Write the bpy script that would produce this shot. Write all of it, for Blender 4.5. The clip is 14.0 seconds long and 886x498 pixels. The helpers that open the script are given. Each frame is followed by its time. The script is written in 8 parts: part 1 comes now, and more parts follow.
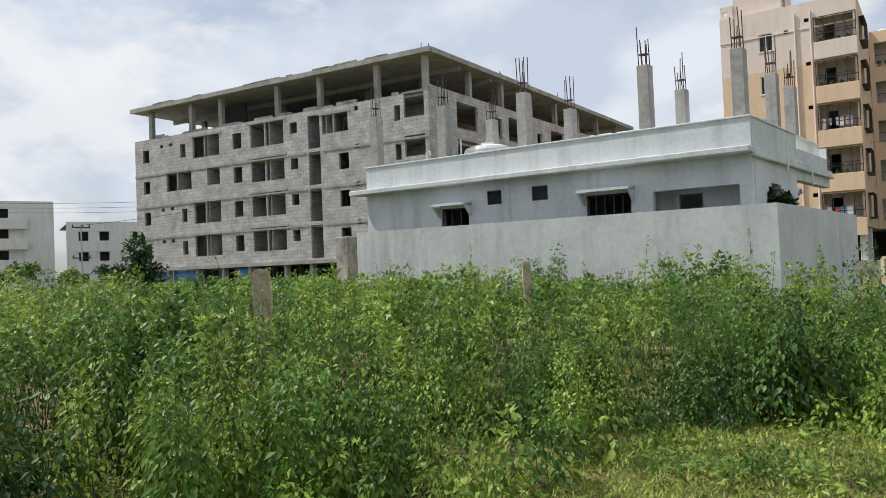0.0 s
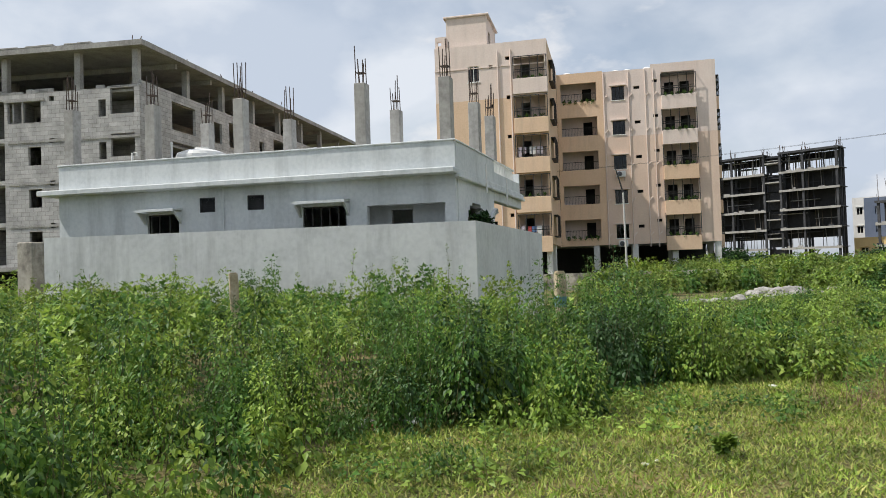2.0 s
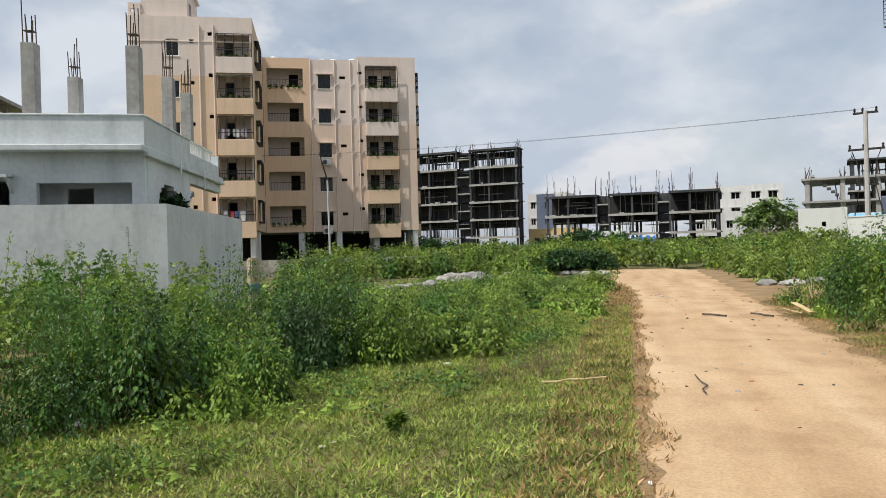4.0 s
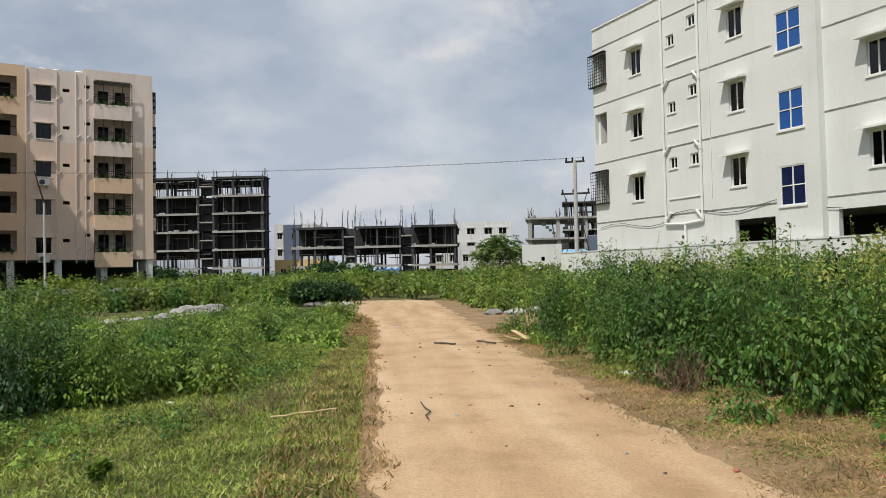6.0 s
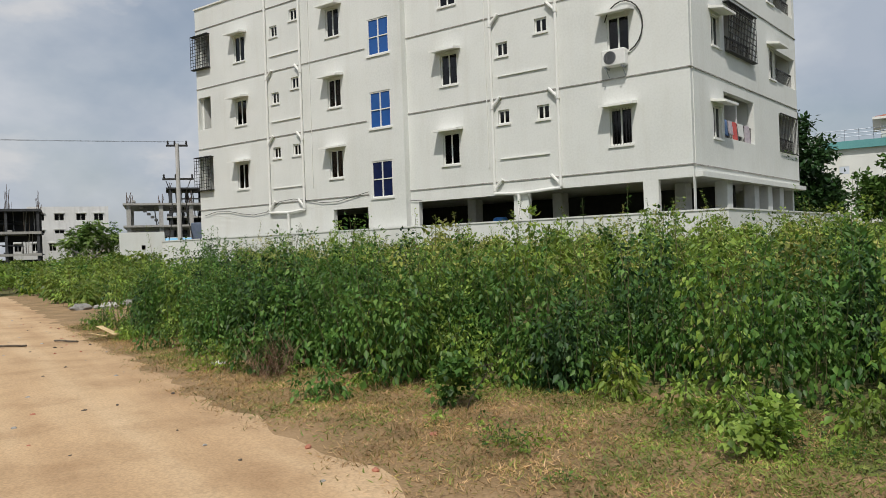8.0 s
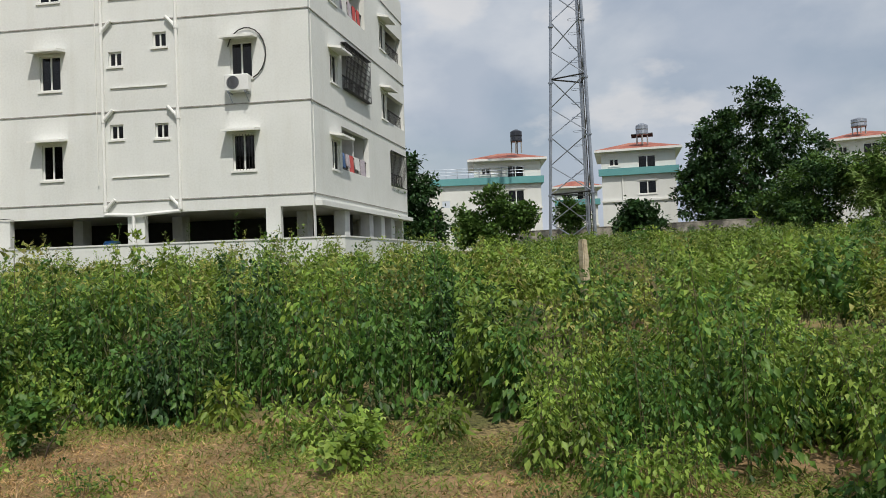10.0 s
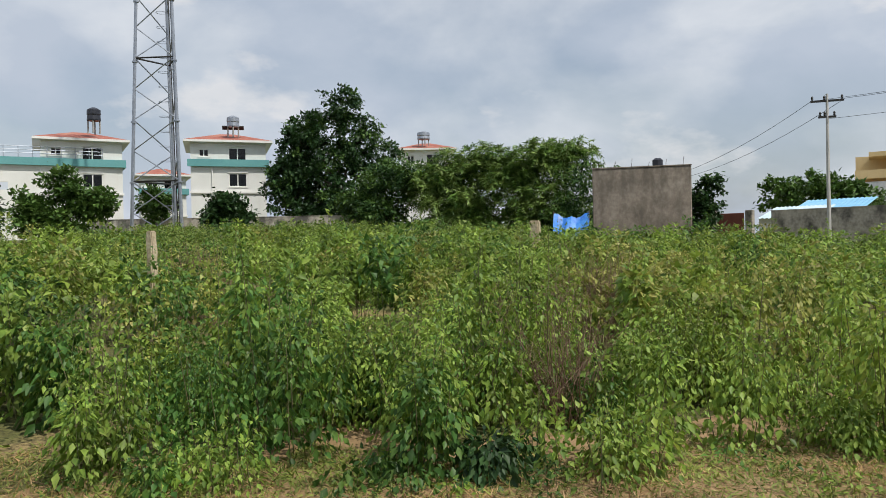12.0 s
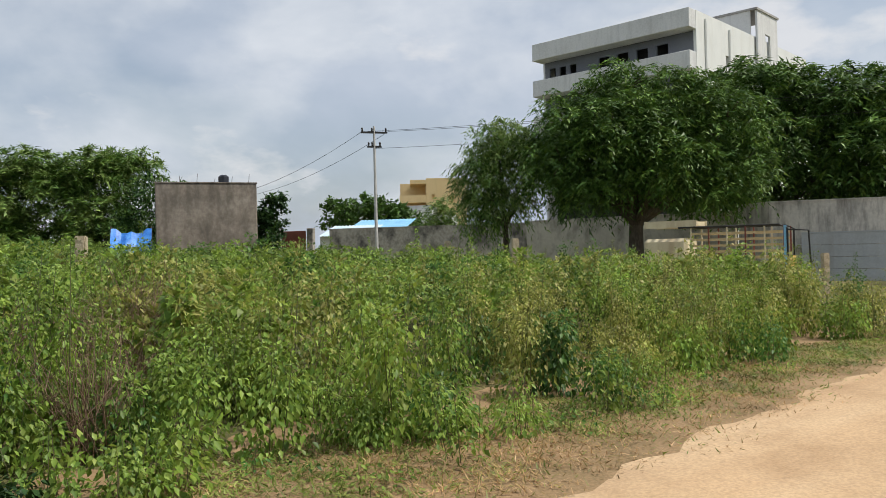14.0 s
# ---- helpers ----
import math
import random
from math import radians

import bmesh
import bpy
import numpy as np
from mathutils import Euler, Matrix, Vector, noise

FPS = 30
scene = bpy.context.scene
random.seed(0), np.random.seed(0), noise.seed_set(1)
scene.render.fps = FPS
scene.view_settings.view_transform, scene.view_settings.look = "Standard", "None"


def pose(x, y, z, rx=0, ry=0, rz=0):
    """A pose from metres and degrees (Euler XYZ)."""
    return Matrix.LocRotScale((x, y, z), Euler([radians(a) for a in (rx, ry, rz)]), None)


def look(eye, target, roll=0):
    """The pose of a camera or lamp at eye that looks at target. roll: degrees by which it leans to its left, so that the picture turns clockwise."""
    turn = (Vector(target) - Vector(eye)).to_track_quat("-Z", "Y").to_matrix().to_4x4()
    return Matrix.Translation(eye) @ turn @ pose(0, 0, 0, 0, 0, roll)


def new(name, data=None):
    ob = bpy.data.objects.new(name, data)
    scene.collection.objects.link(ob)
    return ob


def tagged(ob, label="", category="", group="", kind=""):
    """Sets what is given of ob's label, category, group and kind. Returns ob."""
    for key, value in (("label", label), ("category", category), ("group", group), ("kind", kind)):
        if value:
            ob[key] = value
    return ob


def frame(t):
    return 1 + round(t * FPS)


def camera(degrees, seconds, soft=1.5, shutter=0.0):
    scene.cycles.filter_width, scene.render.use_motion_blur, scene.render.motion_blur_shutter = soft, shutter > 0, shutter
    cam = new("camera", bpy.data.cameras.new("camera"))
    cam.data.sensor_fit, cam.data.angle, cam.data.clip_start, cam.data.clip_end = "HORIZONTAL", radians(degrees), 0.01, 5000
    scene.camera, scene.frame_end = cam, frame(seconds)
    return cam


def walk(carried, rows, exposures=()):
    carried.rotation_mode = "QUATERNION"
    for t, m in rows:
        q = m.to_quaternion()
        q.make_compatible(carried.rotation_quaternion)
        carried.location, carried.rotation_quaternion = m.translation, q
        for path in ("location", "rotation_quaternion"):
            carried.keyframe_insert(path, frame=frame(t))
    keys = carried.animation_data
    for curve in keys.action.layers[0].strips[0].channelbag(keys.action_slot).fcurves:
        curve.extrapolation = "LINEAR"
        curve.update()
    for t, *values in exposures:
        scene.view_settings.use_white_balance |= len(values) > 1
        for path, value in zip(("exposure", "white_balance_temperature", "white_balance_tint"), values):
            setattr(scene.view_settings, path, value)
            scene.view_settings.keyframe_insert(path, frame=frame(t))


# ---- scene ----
cam = camera(62.02, 14.0, soft=0.6)
PATH = [
    (0, pose(-0.000, 0.550, 1.60, 91.53, 2.30, 0.01)),
    (0.5, pose(0.058, 0.547, 1.60, 91.27, 1.75, -6.00)),
    (1, pose(0.101, 0.541, 1.60, 91.37, 1.65, -10.56)),
    (1.5, pose(0.144, 0.531, 1.60, 91.50, 1.73, -15.21)),
    (2, pose(0.200, 0.512, 1.60, 91.62, 1.82, -21.30)),
    (2.5, pose(0.255, 0.488, 1.60, 91.60, 1.77, -27.58)),
    (3, pose(0.296, 0.463, 1.60, 91.32, 1.65, -32.61)),
    (3.5, pose(0.336, 0.435, 1.60, 90.50, 1.46, -37.67)),
    (4, pose(0.381, 0.397, 1.60, 89.92, 1.47, -43.78)),
    (4.2, pose(0.395, 0.383, 1.60, 89.89, 1.52, -45.87)),
    (6.3, pose(0.503, 0.223, 1.60, 92.20, 1.28, -66.07)),
    (6.5, pose(0.510, 0.206, 1.60, 92.28, 1.42, -68.05)),
    (7, pose(0.531, 0.145, 1.60, 91.69, 1.80, -74.75)),
    (7.5, pose(0.547, 0.055, 1.60, 90.69, 2.20, -84.31)),
    (8, pose(0.549, -0.027, 1.60, 90.15, 1.97, -92.76)),
    (8.2, pose(0.547, -0.058, 1.60, 90.19, 1.70, -96.05)),
    (10.3, pose(0.450, -0.316, 1.60, 91.30, 2.12, -125.12)),
    (10.5, pose(0.433, -0.339, 1.60, 91.41, 2.09, -128.10)),
    (11, pose(0.383, -0.395, 1.60, 91.05, 2.06, -135.87)),
    (11.5, pose(0.324, -0.444, 1.60, 90.17, 2.02, -143.88)),
    (12, pose(0.259, -0.485, 1.60, 89.69, 1.15, -151.86)),
    (12.5, pose(0.199, -0.513, 1.60, 90.16, 1.17, -158.76)),
    (13, pose(0.123, -0.536, 1.60, 90.07, 2.10, -167.11)),
    (13.5, pose(0.036, -0.549, 1.60, 90.03, 1.23, -176.27)),
    (14, pose(-0.041, -0.548, 1.60, 90.25, 1.37, -184.24)),
]
EXPO = [(0, 0.26), (3.0, 0.2), (4.2, 0.07), (6.5, -0.15), (8.2, -0.25), (10.5, -0.1), (12, 0.05), (14, 0.08)]
walk(cam, PATH, EXPO)

# ---------------------------------------------------------------- world, sun
SUN_AZ, SUN_EL = radians(78), radians(56)
world = bpy.data.worlds.new("sky")
scene.world = world
world.use_nodes = True
wn, wl = world.node_tree.nodes, world.node_tree.links
wn.clear()
w_out = wn.new("ShaderNodeOutputWorld")
w_bg = wn.new("ShaderNodeBackground")
w_sky = wn.new("ShaderNodeTexSky")
w_sky.sky_type = "NISHITA"
w_sky.sun_disc = False
w_sky.sun_elevation = SUN_EL
w_sky.sun_rotation = -SUN_AZ
w_sky.dust_density = 2.5
w_sky.air_density = 1.2
w_co = wn.new("ShaderNodeTexCoord")
w_map = wn.new("ShaderNodeMapping")
w_map.inputs["Scale"].default_value = (1.0, 1.0, 1.7)
w_map.inputs["Location"].default_value = (0.35, 0.1, 0.2)
w_n = wn.new("ShaderNodeTexNoise")
w_n.inputs["Scale"].default_value = 2.9
w_n.inputs["Detail"].default_value = 9
w_n.inputs["Roughness"].default_value = 0.52
w_n.inputs["Distortion"].default_value = 0.25
w_r = wn.new("ShaderNodeValToRGB")
w_r.color_ramp.elements[0].position, w_r.color_ramp.elements[1].position = 0.36, 0.58
w_n2 = wn.new("ShaderNodeTexNoise")
w_n2.inputs["Scale"].default_value = 5.0
w_n2.inputs["Detail"].default_value = 7
w_c = wn.new("ShaderNodeValToRGB")
w_c.color_ramp.elements[0].position, w_c.color_ramp.elements[1].position = 0.42, 0.60
w_c.color_ramp.elements[0].color = (4.7, 5.3, 6.25, 1)
w_c.color_ramp.elements[1].color = (6.3, 6.7, 7.3, 1)
w_r.color_ramp.elements[0].color = (0.45, 0.45, 0.45, 1)
w_mix = wn.new("ShaderNodeMix")
w_mix.data_type = "RGBA"
wl.new(w_co.outputs["Generated"], w_map.inputs["Vector"])
wl.new(w_map.outputs["Vector"], w_n.inputs["Vector"])
wl.new(w_map.outputs["Vector"], w_n2.inputs["Vector"])
wl.new(w_n.outputs["Fac"], w_r.inputs["Fac"])
wl.new(w_n2.outputs["Fac"], w_c.inputs["Fac"])
wl.new(w_r.outputs["Color"], w_mix.inputs["Factor"])
wl.new(w_sky.outputs["Color"], w_mix.inputs["A"])
wl.new(w_c.outputs["Color"], w_mix.inputs["B"])
# puffs of bright cumulus with firm edges
w_n3 = wn.new("ShaderNodeTexNoise")
w_n3.inputs["Scale"].default_value = 3.6
w_n3.inputs["Detail"].default_value = 8
w_n3.inputs["Roughness"].default_value = 0.55
w_map3 = wn.new("ShaderNodeMapping")
w_map3.inputs["Scale"].default_value = (1.0, 1.0, 2.1)
w_map3.inputs["Location"].default_value = (2.35, 0.6, 0.4)
w_r3 = wn.new("ShaderNodeValToRGB")
w_r3.color_ramp.elements[0].position, w_r3.color_ramp.elements[1].position = 0.56, 0.64
w_r3.color_ramp.elements[1].color = (0.6, 0.6, 0.6, 1)
w_mix3 = wn.new("ShaderNodeMix")
w_mix3.data_type = "RGBA"
w_mix3.inputs["B"].default_value = (7.8, 7.7, 7.7, 1)
wl.new(w_co.outputs["Generated"], w_map3.inputs["Vector"])
wl.new(w_map3.outputs["Vector"], w_n3.inputs["Vector"])
wl.new(w_n3.outputs["Fac"], w_r3.inputs["Fac"])
wl.new(w_r3.outputs["Color"], w_mix3.inputs["Factor"])
wl.new(w_mix.outputs["Result"], w_mix3.inputs["A"])
wl.new(w_mix3.outputs["Result"], w_bg.inputs["Color"])
w_bg.inputs["Strength"].default_value = 0.103
wl.new(w_bg.outputs["Background"], w_out.inputs["Surface"])

sun = new("sun", bpy.data.lights.new("sun", "SUN"))
sun.data.energy = 3.7
sun.data.angle = radians(0.6)
sun.data.color = (1.0, 0.95, 0.87)
sun.matrix_basis = look((0, 0, 60), (60 * math.sin(SUN_AZ) * math.cos(SUN_EL), -60 * math.cos(SUN_AZ) * math.cos(SUN_EL), 60 - 60 * math.sin(SUN_EL)))


# ---------------------------------------------------------------- materials
def nodes_of(name):
    m = bpy.data.materials.new(name)
    m.use_nodes = True
    return m, m.node_tree.nodes, m.node_tree.links, m.node_tree.nodes["Principled BSDF"]


def ramp(n, cols, lo=0.3, hi=0.7):
    r = n.new("ShaderNodeValToRGB")
    el = r.color_ramp.elements
    while len(el) < len(cols):
        el.new(0.5)
    for i, c in enumerate(cols):
        el[i].position = lo + (hi - lo) * i / max(1, len(cols) - 1)
        el[i].color = (*c, 1)
    return r


def surface(name, cols, rough=0.85, scale=1.2, fine=25.0, bump=0.3, metal=0.0, stretch=(1, 1, 1), stain=None, stain_amount=0.5, stain_stretch=(1, 1, 0.12), per_object=0.0, stain_from=0.5):
    """Plain surface with colour mottling at two scales, fine relief and, if given, stains of their own shape."""
    m, n, l, b = nodes_of(name)
    co = n.new("ShaderNodeTexCoord")
    mp = n.new("ShaderNodeMapping")
    mp.inputs["Scale"].default_value = stretch
    l.new(co.outputs["Object"], mp.inputs["Vector"])
    big = n.new("ShaderNodeTexNoise")
    big.inputs["Scale"].default_value = scale
    big.inputs["Detail"].default_value = 6
    small = n.new("ShaderNodeTexNoise")
    small.inputs["Scale"].default_value = fine
    small.inputs["Detail"].default_value = 4
    l.new(mp.outputs["Vector"], big.inputs["Vector"])
    l.new(mp.outputs["Vector"], small.inputs["Vector"])
    add = n.new("ShaderNodeMath")
    add.operation = "MULTIPLY_ADD"
    l.new(small.outputs["Fac"], add.inputs[0])
    add.inputs[1].default_value = 0.45
    sub = n.new("ShaderNodeMath")
    sub.operation = "MULTIPLY"
    l.new(big.outputs["Fac"], sub.inputs[0])
    sub.inputs[1].default_value = 0.55
    l.new(sub.outputs[0], add.inputs[2])
    r = ramp(n, cols, 0.36, 0.64)
    l.new(add.outputs[0], r.inputs["Fac"])
    colour = r.outputs["Color"]
    if stain:
        mp2 = n.new("ShaderNodeMapping")
        mp2.inputs["Scale"].default_value = stain_stretch
        l.new(co.outputs["Object"], mp2.inputs["Vector"])
        st = n.new("ShaderNodeTexNoise")
        st.inputs["Scale"].default_value = 1.6
        st.inputs["Detail"].default_value = 7
        st.inputs["Roughness"].default_value = 0.65
        l.new(mp2.outputs["Vector"], st.inputs["Vector"])
        sr = ramp(n, [(0, 0, 0), (stain_amount,) * 3], stain_from, stain_from + 0.2)
        l.new(st.outputs["Fac"], sr.inputs["Fac"])
        mx = n.new("ShaderNodeMix")
        mx.data_type = "RGBA"
        l.new(sr.outputs["Color"], mx.inputs["Factor"])
        l.new(colour, mx.inputs["A"])
        mx.inputs["B"].default_value = (*stain, 1)
        colour = mx.outputs["Result"]
    if per_object:
        oi = n.new("ShaderNodeObjectInfo")
        hs = n.new("ShaderNodeHueSaturation")
        mr = n.new("ShaderNodeMapRange")
        mr.inputs["To Min"].default_value, mr.inputs["To Max"].default_value = 1 - per_object, 1 + per_object
        l.new(oi.outputs["Random"], mr.inputs["Value"])
        l.new(mr.outputs["Result"], hs.inputs["Value"])
        l.new(colour, hs.inputs["Color"])
        colour = hs.outputs["Color"]
    l.new(colour, b.inputs["Base Color"])
    b.inputs["Roughness"].default_value = rough
    b.inputs["Metallic"].default_value = metal
    if bump:
        bp = n.new("ShaderNodeBump")
        bp.inputs["Strength"].default_value = bump
        bp.inputs["Distance"].default_value = 0.02
        l.new(add.outputs[0], bp.inputs["Height"])
        l.new(bp.outputs["Normal"], b.inputs["Normal"])
    return m


def foliage(name, cols, rough=0.5, through_light=0.14):
    """Leaves: each one has its own green, and lets some light through."""
    m, n, l, b = nodes_of(name)
    g = n.new("ShaderNodeNewGeometry")
    r = ramp(n, cols, 0.0, 1.0)
    l.new(g.outputs["Random Per Island"], r.inputs["Fac"])
    co = n.new("ShaderNodeTexCoord")
    nz = n.new("ShaderNodeTexNoise")
    nz.inputs["Scale"].default_value = 1.5
    nz.inputs["Detail"].default_value = 6
    nz.inputs["Roughness"].default_value = 0.7
    l.new(co.outputs["Object"], nz.inputs["Vector"])
    hs = n.new("ShaderNodeHueSaturation")
    mr = n.new("ShaderNodeMapRange")
    mr.inputs["From Min"].default_value, mr.inputs["From Max"].default_value = 0.3, 0.7
    mr.inputs["To Min"].default_value, mr.inputs["To Max"].default_value = 0.28, 1.62
    l.new(nz.outputs["Fac"], mr.inputs["Value"])
    l.new(mr.outputs["Result"], hs.inputs["Value"])
    l.new(r.outputs["Color"], hs.inputs["Color"])
    l.new(hs.outputs["Color"], b.inputs["Base Color"])
    b.inputs["Roughness"].default_value = rough
    b.inputs["Specular IOR Level"].default_value = 0.25
    t = n.new("ShaderNodeBsdfTranslucent")
    bright = n.new("ShaderNodeHueSaturation")
    bright.inputs["Value"].default_value = 1.5
    bright.inputs["Hue"].default_value = 0.485
    l.new(hs.outputs["Color"], bright.inputs["Color"])
    l.new(bright.outputs["Color"], t.inputs["Color"])
    mx = n.new("ShaderNodeMixShader")
    mx.inputs["Fac"].default_value = through_light
    l.new(b.outputs["BSDF"], mx.inputs[1])
    l.new(t.outputs["BSDF"], mx.inputs[2])
    l.new(mx.outputs["Shader"], n["Material Output"].inputs["Surface"])
    return m


def block_work(name, c1, c2, joint, w=0.42, h=0.2):
    """Bare block masonry with wide mortar smears."""
    m, n, l, b = nodes_of(name)
    co = n.new("ShaderNodeTexCoord")
    sp = n.new("ShaderNodeSeparateXYZ")
    l.new(co.outputs["Object"], sp.inputs[0])
    ad = n.new("ShaderNodeMath")
    l.new(sp.outputs[0], ad.inputs[0])
    l.new(sp.outputs[1], ad.inputs[1])
    cb = n.new("ShaderNodeCombineXYZ")
    l.new(ad.outputs[0], cb.inputs[0])
    l.new(sp.outputs[2], cb.inputs[1])
    br = n.new("ShaderNodeTexBrick")
    l.new(cb.outputs[0], br.inputs["Vector"])
    br.inputs["Scale"].default_value = 1.0
    br.inputs["Brick Width"].default_value = w
    br.inputs["Row Height"].default_value = h
    br.inputs["Mortar Size"].default_value = 0.016
    br.inputs["Color1"].default_value = (*c1, 1)
    br.inputs["Color2"].default_value = (*c2, 1)
    br.inputs["Mortar"].default_value = (*joint, 1)
    nz = n.new("ShaderNodeTexNoise")
    nz.inputs["Scale"].default_value = 0.9
    nz.inputs["Detail"].default_value = 10
    nz.inputs["Roughness"].default_value = 0.68
    l.new(co.outputs["Object"], nz.inputs["Vector"])
    hs = n.new("ShaderNodeHueSaturation")
    mr = n.new("ShaderNodeMapRange")
    mr.inputs["From Min"].default_value, mr.inputs["From Max"].default_value = 0.3, 0.7
    mr.inputs["To Min"].default_value, mr.inputs["To Max"].default_value = 0.62, 1.3
    l.new(nz.outputs["Fac"], mr.inputs["Value"])
    l.new(mr.outputs["Result"], hs.inputs["Value"])
    l.new(br.outputs["Color"], hs.inputs["Color"])
    l.new(hs.outputs["Color"], b.inputs["Base Color"])
    b.inputs["Roughness"].default_value = 0.95
    bp = n.new("ShaderNodeBump")
    bp.inputs["Strength"].default_value = 0.6
    bp.inputs["Distance"].default_value = 0.02
    inv = n.new("ShaderNodeMath")
    inv.operation = "SUBTRACT"
    inv.inputs[0].default_value = 1
    l.new(br.outputs["Fac"], inv.inputs[1])
    l.new(inv.outputs[0], bp.inputs["Height"])
    l.new(bp.outputs["Normal"], b.inputs["Normal"])
    return m


def glass(name, tint, gloss=0.06):
    m, n, l, b = nodes_of(name)
    tr = n.new("ShaderNodeBsdfTransparent")
    tr.inputs["Color"].default_value = (*tint, 1)
    gl = n.new("ShaderNodeBsdfGlossy")
    gl.inputs["Roughness"].default_value = gloss
    fr = n.new("ShaderNodeFresnel")
    fr.inputs["IOR"].default_value = 1.5
    mx = n.new("ShaderNodeMixShader")
    l.new(fr.outputs[0], mx.inputs[0])
    l.new(tr.outputs[0], mx.inputs[1])
    l.new(gl.outputs[0], mx.inputs[2])
    l.new(mx.outputs[0], n["Material Output"].inputs["Surface"])
    return m


